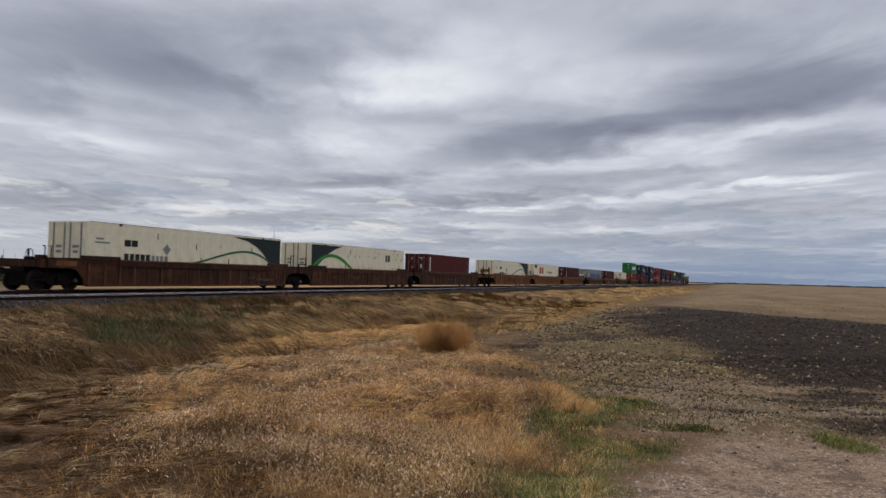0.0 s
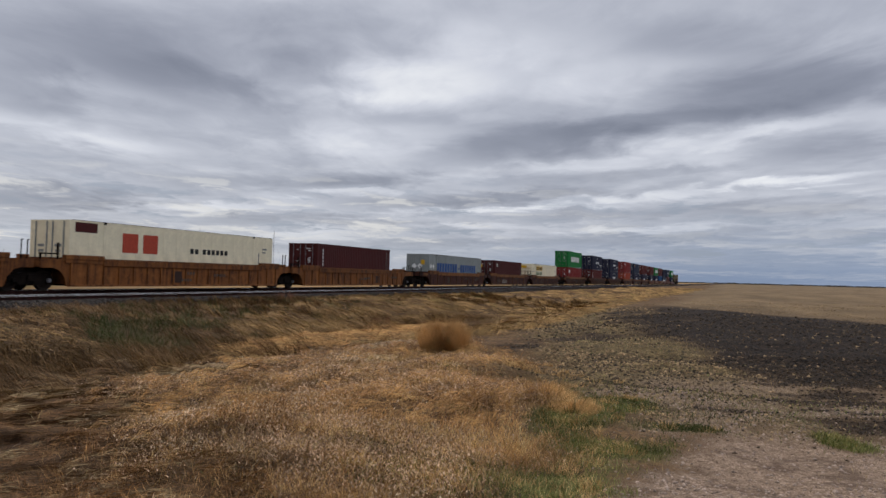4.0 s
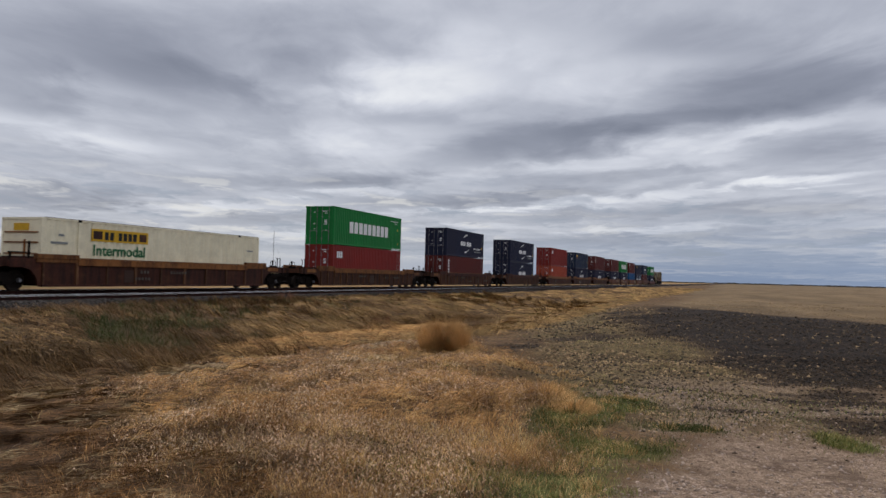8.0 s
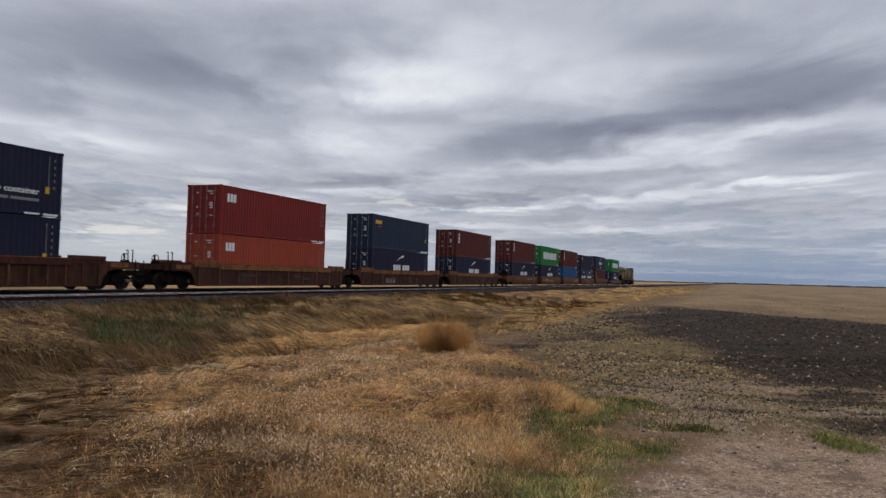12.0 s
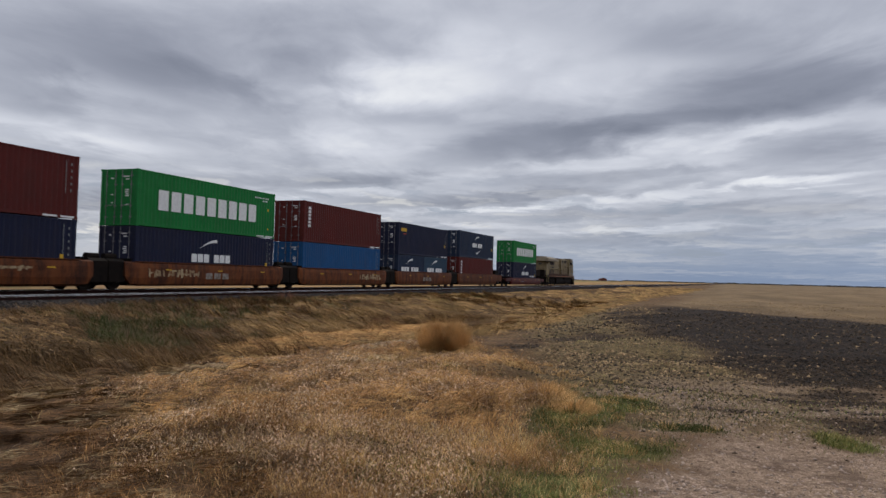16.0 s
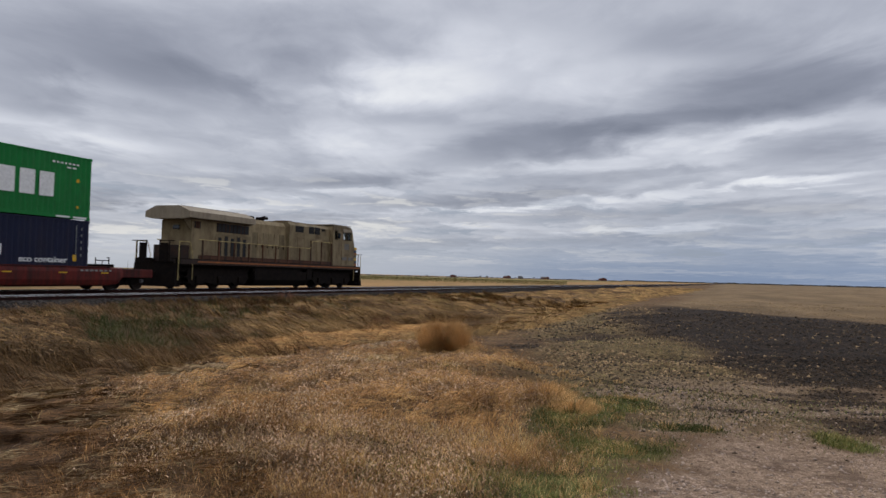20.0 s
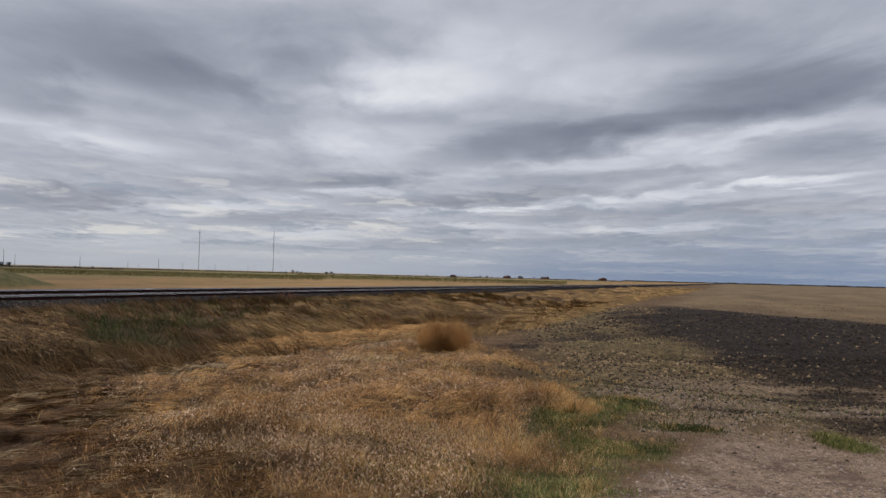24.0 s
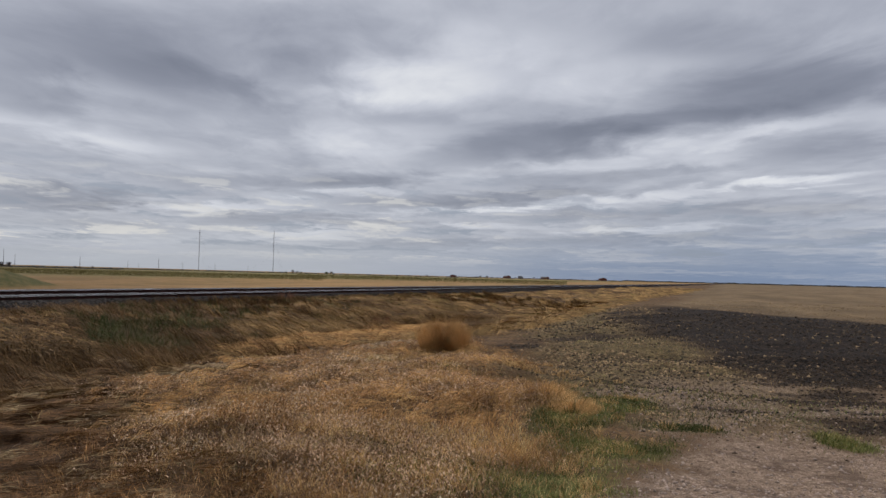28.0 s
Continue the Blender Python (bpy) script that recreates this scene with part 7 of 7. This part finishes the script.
# stems are coloured darker towards each tuft's middle
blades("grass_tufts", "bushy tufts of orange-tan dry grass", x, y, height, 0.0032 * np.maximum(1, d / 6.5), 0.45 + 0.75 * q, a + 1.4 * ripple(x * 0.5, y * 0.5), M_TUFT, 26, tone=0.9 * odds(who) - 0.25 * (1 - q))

# pale seed heads standing in it
x, y, d, r = scatter(210000, 4.2, 20, a0=43, seed=12, power=-0.4)
slope = y / np.maximum(x, 1.0)
zone = tall_zone(x, y) * np.clip(0.22 + 1.1 * ripple(x * 0.9 + 1, y * 0.9) + 0.75 * smooth(9.0, 7.0, np.hypot(x, y)) * smooth(0.80, 0.62, slope), 0.04, 1) * (1 - 0.93 * flattened(x, y))
keep = (r.uniform(0, 1, len(x)) < zone * 1.1) & (y < 10)
x, y, d = pick(keep, x, y, d)
blades("seed_heads", "tiny pale pinkish seed heads in the dry grass", x, y, r.uniform(0.014, 0.034, len(x)), 0.0105 * np.maximum(1, d / 7), np.full(len(x), 1.2), r.uniform(0, 6.28, len(x)), M_PALE, 22, z_off=r.uniform(0.03, 0.18, len(x)), tone=0.7 * ripple(x * 5, y * 5))

# lodged wisps that swirl through the standing grass
x, y, d, r = scatter(2400, 4.3, 20, a0=44, a1=74, power=-0.1, seed=61)
keep = (r.uniform(0, 1, len(x)) < tall_zone(x, y) * (1 - 0.8 * flattened(x, y)) * smooth(-0.3, 0.35, ripple(x * 0.9 + 2, y * 0.9))) & (y < 10.5)
x, y, d = pick(keep, x, y, d)
way = -0.7 + 2.4 * ripple(x * 0.45 + 1, y * 0.45) + r.normal(0, 0.35, len(x))
bright = r.uniform(0, 1, len(x)) < 0.45
for chosen, name, label, m in ((bright, "lodged_grass", "tan wisps of grass lodged in swirls", M_DRY), (~bright, "lodged_stems", "brown stems lodged in swirls", M_CARPET)):
    wisps(name, label, x[chosen], y[chosen], way[chosen], 0.16 + 0.014 * d[chosen], 0.13, 11, 0.10, 0.0036 * np.maximum(1, d[chosen] / 7), m, 62, 0.3, 0.3, 0.02)

# pressed grass: combed streaks beside the crossing, curls nearer
x, y, d, r = scatter(9000, 4.0, 20, a1=62, power=-0.1, seed=18)
lying = flattened(x, y)
keep = (r.uniform(0, 1, len(x)) < lying * np.clip(0.6 + 0.8 * ripple(x * 1.4, y * 2.2), 0.4, 1)) & (y < 14)
x, y, d = pick(keep, x, y, d)
way = -0.55 + 0.7 * ripple(x * 0.5 + 3, y * 0.5) + np.where(r.uniform(0, 1, len(x)) < 0.35, 3.14, 0) + (0.3 + 1.1 * smooth(7.2, 5.2, d)) * r.normal(0, 1, len(x))
light = r.uniform(0, 1, len(x)) < np.clip(0.10 + 0.5 * ripple(x * 0.7 + y * 0.3, (y - x * 0.2) * 1.8), 0.03, 0.6) * (1 - 0.65 * smooth(7.6, 6.2, d))
for chosen, name, label, m, lift in ((~light, "pressed_grass", "dark brown grass pressed flat in streaks", M_THATCH_DARK, 0.0), (light, "lying_straw", "bleached straw lying in streaks on dark thatch", M_STRAW, 0.02)):
    wisps(name, label, x[chosen], y[chosen], way[chosen], 0.07 + 0.026 * d[chosen], 0.045, 13, 0.11, 0.0042 * np.maximum(1, d[chosen] / 7), m, 27, 0.35, 0.30, lift)

# combed wisps of grass on the bank up to the ballast
for count, per, r0, r1, seed, power in ((1500, 16, 13, 46, 13, 0.1), (2600, 24, 40, 190, 16, -0.2)):
    x, y, d, r = scatter(count, r0, r1, 36.5, 89.5, power, seed)
    keep = (y > 9.6) & (y < 21.0 + 1.6 * smooth(17, 26, x) + 0.6 * ripple(x, y)) & (r.uniform(0, 1, len(x)) > 0.85 * smooth(0.62, 0.85, y / x)) & (r.uniform(0, 1, len(x)) < 0.35 + 0.9 * smooth(17.5, 13.0, y)) & ((np.hypot(((x - 12.9) * 0.65 + (y - 15.0) * 0.76) / 3.0, ((x - 12.9) * 0.76 - (y - 15.0) * 0.65) / 1.4) > 1.0) | (r.uniform(0, 1, len(x)) < 0.15)) & ((np.hypot((x - 15.9) / 1.8, (y - 15.7) / 3.0) > 1.0) | (r.uniform(0, 1, len(x)) < 0.08))
    x, y, d = pick(keep, x, y, d)
    way = -1.85 + 0.5 * smooth(12.5, 10.5, y) + 0.45 * ripple(x * 0.3, y * 0.3) + r.normal(0, 0.22, len(x))
    # bundles in the darker copy, most of them where y / x is large
    dark_bundle = r.uniform(0, 1, len(x)) < area_masks(x, y)[5] * 0.9 + 0.20 + (0.08 + 0.5 * ripple(x * 0.6, y * 0.6)) * smooth(60, 30, d) + 0.45 * smooth(0.55, 0.85, y / x) * smooth(11.5, 13.0, y)
    for chosen, name, label, m in ((~dark_bundle, "bank_grass", "combed tufts of tan grass on the bank", M_BANK), (dark_bundle, "damp_bank_grass", "dark damp matted grass on the bank", M_BANK_DARK)):
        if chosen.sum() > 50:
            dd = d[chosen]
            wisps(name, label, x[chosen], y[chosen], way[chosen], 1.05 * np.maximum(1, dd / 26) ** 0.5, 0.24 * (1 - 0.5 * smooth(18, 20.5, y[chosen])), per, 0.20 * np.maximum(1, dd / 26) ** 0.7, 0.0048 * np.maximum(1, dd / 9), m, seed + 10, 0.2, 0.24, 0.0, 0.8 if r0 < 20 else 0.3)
x, y, d, a, q, who, r = tufts(53, 4200, 62, 13, 60, 0.30, a1=89.0, power=0.0)
keep = (y > 10.0) & (y < 21.0 + 1.9 * smooth(17, 27, x) + 0.6 * ripple(x, y)) & ((np.hypot((x - 15.9) / 1.6, (y - 15.7) / 2.8) > 1.0) | (who % 5 == 0))
x, y, d, a, q, who = pick(keep, x, y, d, a, q, who)
vigour = 0.4 + 0.9 * ((who * 0.618) % 1.0)
high = (0.80 - 0.2 * q) * vigour * r.uniform(0.5, 1.0, len(x)) * (1 - 0.4 * smooth(18.0, 20.5, y))
lean = np.clip(0.78 + 0.4 * ripple(x * 0.5, y * 0.5), 0.35, 1.2)
slant = np.where(r.uniform(0, 1, len(x)) < 0.12, a, 1.95 + 0.5 * ripple(x * 0.35, y * 0.35))
# tufts in the darker copy, again thickest where y / x is large
dark_tuft = ((who * 0.382) % 1.0) < 0.26 + 0.5 * ripple(x * 0.4, y * 0.4) * smooth(44, 28, x) + 0.50 * smooth(0.55, 0.80, y / x) + 0.35 * smooth(0.85, 1.0, y / x) - 0.3 * smooth(17.5, 20.0, y) * smooth(22, 30, x)
for chosen, name, label, m in ((~dark_tuft, "bank_tufts", "bushy tan grass tufts on the bank", M_BANK), (dark_tuft, "dusky_tufts", "dark damp grass tufts on the bank", M_BANK_DARK)):
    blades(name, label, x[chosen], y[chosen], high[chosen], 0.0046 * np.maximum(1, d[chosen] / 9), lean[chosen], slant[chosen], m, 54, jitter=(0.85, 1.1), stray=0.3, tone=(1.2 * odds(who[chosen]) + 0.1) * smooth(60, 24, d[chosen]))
x, y, d, r = scatter(110000, 13, 120, a1=89.5, power=-0.2, seed=19)
keep = (y > 9.8) & (y < 21.9)
x, y, d = pick(keep, x, y, d)
blades("bank_grass_low", "short dry grass between the bank tufts", x, y, r.uniform(0.06, 0.18, len(x)), 0.0044 * np.maximum(1, d / 9), np.full(len(x), 0.9), r.uniform(0, 6.283, len(x)), M_BANK_LOW, 28)

# olive shoots scattered through the bank
x, y, d, a, q, who, r = tufts(57, 900, 40, 15, 60, 0.42, a0=44, a1=86, power=0.1)
keep = (y > 12.5) & (y < 21.5) & (odds(who, 0.5698) < 1.6 * ripple(x * 0.5 + 9, y * 0.5))
x, y, d, a, q, who = pick(keep, x, y, d, a, q, who)
blades("olive_shoots", "olive green shoots among dry grass on the bank", x, y, r.uniform(0.15, 0.42, len(x)), 0.006 * np.maximum(1, d / 12), np.full(len(x), 0.8), a, M_BANK_LEAF, 58, tone=0.5 * odds(who) + 0.2)

# long pale stems combed over the bank, all leaning one way
x, y, d, r = scatter(2000, 17, 44, 52, 80, 0.2, 75)
keep = (y > 10.6) & (y < 20.5) & (r.uniform(0, 1, len(x)) < smooth(-0.15, 0.4, ripple(x * 0.7 + 4, y * 0.7)) * smooth(0.80, 0.60, y / x))
x, y, d = pick(keep, x, y, d)
who = np.repeat(np.arange(len(x)), 16)
x, y, d = x[who] + r.normal(0, 0.16, len(who)), y[who] + r.normal(0, 0.16, len(who)), d[who]
blades("combed_stems", "long pale stems combed over the bank", x, y, r.uniform(0.5, 1.15, len(x)), 0.0046 * np.maximum(1, d / 9), np.full(len(x), 1.05), 1.95 + 0.35 * odds(who, 0.5698), M_BANK, 76, jitter=(0.9, 1.08), stray=0.14, tone=0.35 + 0.9 * odds(who))

# bright straw lodged along the bottom of the ditch and the toe of the bank
r = np.random.default_rng(71)
x = np.concatenate([r.uniform(15.5, 27, 900), r.uniform(21, 60, 380)])
y = np.concatenate([np.interp(x[:900], [15.5, 18, 21, 27], [11.5, 10.9, 11.0, 10.7]), np.interp(x[900:], [21, 28, 39, 60], [7.4, 8.0, 8.7, 9.6])]) + r.normal(0, 0.45, 1280)
way = np.where(np.arange(1280) < 900, -0.35, -0.1) + r.normal(0, 0.6, 1280)
first = np.arange(1280) < 900
for chosen, name, m in ((first, "ditch_straw", M_DRY), (~first, "bank_foot_straw", M_BANK)):
    px = x[chosen]
    wisps(name, "bright tan grass lodged along the ditch", px, y[chosen], way[chosen], 0.55 * np.maximum(1, px / 22), 0.22, 14, 0.16 * np.maximum(1, px / 25), 0.0048 * np.maximum(1, px / 9), m, 72, 0.25, 0.45, 0.04, 0.9)

# green growth on the bank
x, y, d, r = scatter(120000, 14, 32, a0=36.5, a1=66, power=0.2, seed=45)
u, v = (x - 15.9) * 0.95 - (y - 15.7) * 0.30, (x - 15.9) * 0.30 + (y - 15.7) * 0.95
patch = smooth(1.3, 0.35, np.hypot(u / 1.7, v / 3.2) + 0.5 * ripple(x * 1.5, y * 1.5))
patch = np.maximum(patch, 0.8 * smooth(1.3, 0.2, np.hypot((x - 21.3) / 1.3, (y - 13.6) / 0.8) + 0.5 * ripple(x * 1.5, y * 1.5)))
patch = np.maximum(patch, 0.5 * smooth(1.3, 0.2, np.hypot((x - 18.2) / 1.3, (y - 15.6) / 0.7) + 0.5 * ripple(x * 1.5, y * 1.5)))
keep = r.uniform(0, 1, len(x)) < patch * np.clip(0.35 + 0.8 * ripple(x * 1.3 + 3, y * 1.3), 0.02, 0.9)
x, y, d = pick(keep, x, y, d)
blades("bank_green_grass", "dark green grass growing through the bank", x, y, r.uniform(0.25, 0.62, len(x)), 0.011 * np.ones(len(x)), np.full(len(x), 0.9), r.uniform(0, 6.28, len(x)), M_BANK_LEAF, 46, tone=0.9 * ripple(x * 1.7, y * 1.7))

# green growth by the gravel and between the tufts
x, y, d, r = scatter(110000, 4.2, 34, seed=14)
x2, y2, d2, r2 = scatter(230000, 4.3, 12.5, a0=62, power=-0.3, seed=44)
x, y, d = np.concatenate([x, x2]), np.concatenate([y, y2]), np.concatenate([d, d2])
gravel, green, soil, mottle, stubble, thatch = area_masks(x, y)
between = 0.22 * smooth(0.15, 0.5, ripple(x * 1.3 + 11, y * 1.3)) * smooth(0.95, 0.75, y / np.maximum(x, 1)) * (y < 8) * smooth(-0.7, 0.1, y - np.interp(x, EDGE_X, EDGE_Y)) * (1 - soil) * (1 - gravel)
strip = smooth(0.9, 0.2, np.hypot((x - 9.4) / 1.1, (y - 4.0) / 0.35) + 0.4 * ripple(x * 2, y * 2)) + smooth(0.9, 0.2, np.hypot((x - 8.5) / 0.5, (y - 2.95) / 0.3))
keep = r.uniform(0, 1, len(x)) < np.clip(green * np.clip(0.8 + 0.9 * ripple(x * 2.3, y * 2.3), 0.4, 1.0) + between + 0.4 * strip + 0.06 * mottle * (x < 24), 0, 1)
x, y, d = pick(keep, x, y, d)
blades("green_grass", "fresh short green grass in patches", x, y, r.uniform(0.025, 0.09, len(x)), 0.0056 * np.maximum(1, d / 7), np.full(len(x), 0.75), r.uniform(0, 6.28, len(x)), M_LEAF, 24, tone=1.1 * ripple(x * 3.4, y * 3.4 + 4) - 0.3)

# tan tufts among the green and along the edge of the bare ground
x, y, d, a, q, who, r = tufts(47, 1500, 45, 4.6, 16, 0.10, a0=58, a1=90, power=-0.2)
gravel, green, soil, mottle, stubble, thatch = area_masks(x, y)
odd = (who * 0.618) % 1.0
keep = odd < green * 0.48 + 0.35 * (1 - gravel) * (1 - soil) * smooth(1.6, 0.2, np.interp(x, EDGE_X, EDGE_Y) - y) * (y < 6)
x, y, d, a, q, who = pick(keep, x, y, d, a, q, who)
blades("tan_tufts", "small tan tufts among short green grass", x, y, r.uniform(0.04, 0.13, len(x)), 0.0036 * np.maximum(1, d / 7), 0.5 + 0.6 * q, a, M_TUFT, 48, tone=0.7 * odds(who) - 0.2)

# short straw on the mottled ground and the field's edge
x, y, d, r = scatter(170000, 4.6, 75, a0=44, power=-0.25, seed=15)
gravel, green, soil, mottle, stubble, thatch = area_masks(x, y)
share = np.clip(0.50 * mottle + 0.07 * soil + 0.6 * green + 0.05 * gravel + 0.5 * (1 - mottle) * (1 - soil) * (1 - gravel) * (y < 4), 0, 1) * np.clip(0.4 + 0.9 * ripple(x * 1.6 + 7, y * 1.6), 0.04, 1)
keep = (r.uniform(0, 1, len(x)) < share) & (y < 10)
x, y, d = pick(keep, x, y, d)
blades("straw_stubble", "short broken straw and stubble on bare soil", x, y, r.uniform(0.025, 0.09, len(x)), 0.0045 * np.maximum(1, d / 8), np.full(len(x), 0.8), r.uniform(0, 6.28, len(x)), M_STRAW, 25)


def rocks(name, label, x, y, z, size, material, category, seed, squash=0.7):
    """Angular stones, one island each."""
    r = np.random.default_rng(seed)
    n = len(x)
    form = np.array([(1, 0, 0), (-1, 0, 0), (0, 1, 0), (0, -1, 0), (0, 0, 1), (0, 0, -1)], float)
    v = form[None] * r.uniform(0.6, 1.2, (n, 6, 1)) + r.normal(0, 0.18, (n, 6, 3))
    v[:, :, 2] *= squash
    t = r.uniform(0, 6.283, n)
    c, s = np.cos(t)[:, None], np.sin(t)[:, None]
    vx, vy = v[:, :, 0] * c - v[:, :, 1] * s, v[:, :, 0] * s + v[:, :, 1] * c
    v = np.stack([vx, vy, v[:, :, 2]], -1) * size[:, None, None] + np.stack([x, y, z], -1)[:, None]
    tri = np.array([(0, 2, 4), (2, 1, 4), (1, 3, 4), (3, 0, 4), (2, 0, 5), (1, 2, 5), (3, 1, 5), (0, 3, 5)])
    loops = (np.arange(n)[:, None, None] * 6 + tri[None]).reshape(-1)
    return tagged(new(name, array_mesh(name, v.reshape(-1, 3), loops, np.full(n * 8, 3), material)), label, category, kind="stuff")


r = np.random.default_rng(31)
x = 17 + 70 * r.uniform(0, 1, 15000) ** 1.5
y = r.uniform(20.9, 24.3, 15000)
top = np.interp(y, [20.9, 22.9, 23.6, 24.3], [-0.1, 0.20, 0.245, 0.25])
rocks("ballast_stones", "loose grey crushed ballast stones on the shoulder", x, y, top + 0.01, r.uniform(0.035, 0.10, 15000), M_STONE, "stones", 32)
x, y, d, r = scatter(34000, 4.8, 12, a0=68, power=-0.4, seed=33)
gravel = area_masks(x, y)[0]
keep = r.uniform(0, 1, len(x)) < gravel * np.clip(0.6 + 0.6 * ripple(x * 1.8, y * 1.8), 0.1, 1) + 0.03
x, y, d = pick(keep, x, y, d)
rocks("gravel_stones", "small pinkish grey stones on the gravel pull-off", x, y, ground_z(x, y), 0.005 + 0.024 * r.uniform(0, 1, len(x)) ** 3, M_PEBBLE, "stones", 34)
x, y, d, r = scatter(105000, 7.5, 60, a0=60, power=-0.1, seed=35)
x2, y2, d2, r2 = scatter(45000, 8.5, 18, a0=70, power=0.3, seed=37)
x, y, d = np.concatenate([x, x2]), np.concatenate([y, y2]), np.concatenate([d, d2])
gravel, green, soil, mottle, stubble, thatch = area_masks(x, y)
pale = np.clip(mottle * (1 - 0.7 * soil) + 0.10 * soil * smooth(34, 20, x), 0, 1) * np.clip(0.5 + 0.7 * ripple(x * 1.2, y * 1.2 + 2), 0.1, 1)
dark = np.clip(0.28 * soil * smooth(46, 30, x) + 0.04 * mottle + 0.18 * mottle * smooth(-0.1, 0.5, ripple(x * 0.8, y * 0.8 + 2)) + 0.3 * soil * smooth(18, 15, x) + 0.012 * gravel, 0, 1)
pick_at = r.uniform(0, 1, len(x))
for chosen, name, label, m, size in ((pick_at < dark, "soil_clods", "dark dry clods of ploughed soil", M_CLOD, 0.050), ((pick_at > dark) & (pick_at < dark + 0.42 * pale), "tan_crumbs", "tan crumbs of trampled soil and straw", M_CRUMB, 0.046)):
    px, py, pd = pick(chosen, x, y, d)
    rocks(name, label, px, py, ground_z(px, py), (0.18 + 0.95 * r.uniform(0, 1, len(px)) ** 2.2) * size * np.clip(pd / 18, 0.55, 2.2), m, "soil", 36, 0.65)


def tussock(name, label, x, y, wide, high, n, material, seed, lean=0.5):
    """A dense clump of stems fanning from its foot."""
    r = np.random.default_rng(seed)
    a, q = r.uniform(0, 6.283, n), np.sqrt(r.uniform(0, 1, n)) * wide * 0.5
    ob = blades(name, label, x + q * np.cos(a), y + q * np.sin(a), high * r.uniform(0.5, 1.1, n) * (1 - 0.35 * (q / wide * 2) ** 2), 0.006 * np.ones(n) * max(1, math.hypot(x, y) / 16), np.full(n, lean), a, material, seed)
    del ob["kind"]
    return ob


M_TUSSOCK = grass_material("orange_stems", [(0.4282, 0.2438, 0.0907), (0.6167, 0.3689, 0.1477), (0.4967, 0.2780, 0.1011)])
M_WEED = grass_material("dead_weed_stems", [(0.20, 0.085, 0.045), (0.28, 0.13, 0.07), (0.22, 0.10, 0.055)])
for name, label, x, y, wide, high, n, m, lean in (
        ("grass_tussock", "large dense tussock of orange-brown dry stems", 16.1, 6.18, 1.0, 0.82, 4600, M_TUSSOCK, 0.35),
        ("grass_tussock", "low tussock of orange-brown dry stems", 16.4, 5.95, 0.5, 0.42, 900, M_TUSSOCK, 0.4),
        ("grass_tussock", "fuzzy tussock of orange dry grass on bare ground", 10.4, 3.2, 0.85, 0.24, 2400, M_TUFT, 0.85),
        ("grass_tussock", "fuzzy tussock of orange dry grass on bare ground", 9.8, 2.45, 0.95, 0.27, 3000, M_TUFT, 0.85),
        ("grass_tussock", "low fuzzy tussock of tan dry grass", 9.3, 1.85, 0.6, 0.18, 1500, M_TUFT, 0.9),
        ("grass_tussock", "low fuzzy tussock of tan dry grass", 9.0, 2.9, 0.7, 0.2, 1600, M_TUFT, 0.9),
        ("dead_weed", "dark red-brown dead weed in pale grass", 11.8, 5.65, 0.45, 0.2, 420, M_WEED, 0.8),
        ("dead_weed", "upright red-brown dead weed on the bank", 25.4, 12.2, 0.55, 0.75, 320, M_WEED, 0.35),
        ("dead_weed", "red-brown dead weed stalks beside the ballast", 33.0, 21.2, 0.8, 0.7, 160, M_WEED, 0.4)):
    tagged(tussock(name, label, x, y, wide, high, n, m, int(x * 10), lean), category="plant", group="clumps of dry plants")

# collapsed dark tangle on the bank
x, y, d, r = scatter(4200, 12, 24, a0=36.5, a1=46.5, power=0.3, seed=41)
along, across = (x - 12.9) * 0.65 + (y - 15.0) * 0.76, (x - 12.9) * 0.76 - (y - 15.0) * 0.65
keep = np.hypot(along / 2.8, across / 1.25) < 1.0 + 0.4 * ripple(x, y)
x, y, d = pick(keep, x, y, d)
curly = r.uniform(-2.9, 0.3, len(x))
wisps("matted_grass", "matted curled brown grass tangle on the bank", x, y, curly, 0.50, 0.42, 12, 0.16, 0.010, M_BANK_DARK, 42, 0.9, 0.6, 0.0, 1.2)
x, y, d, curly = pick(r.uniform(0, 1, len(x)) < 0.26, x, y, d, curly)
wisps("matted_straw", "pale curled straw over the dark tangle", x, y, curly + 0.3, 0.45, 0.46, 5, 0.14, 0.009, M_BANK, 43, 0.9, 0.6, 0.02, 1.2)

# ties under both tracks
TIE = Solid().box(-0.11, 0.11, -1.3, 1.3, -0.19, 0.02, 0.012).mesh("tie", M_TIE)
for line, yy, top, x0 in ((near_track, NEAR_Y, NEAR_RAIL, 14.0), (far_track, TRACK_Y, RAIL, 18.0)):
    for i in range(290):
        ob = part("tie", TIE, M_TIE, line)
        ob.matrix_basis = pose(x0 + i * 0.51 + random.uniform(-0.03, 0.03), yy + random.uniform(-0.04, 0.04), top - 0.178, 0, 0, random.uniform(-1, 1))

motions()
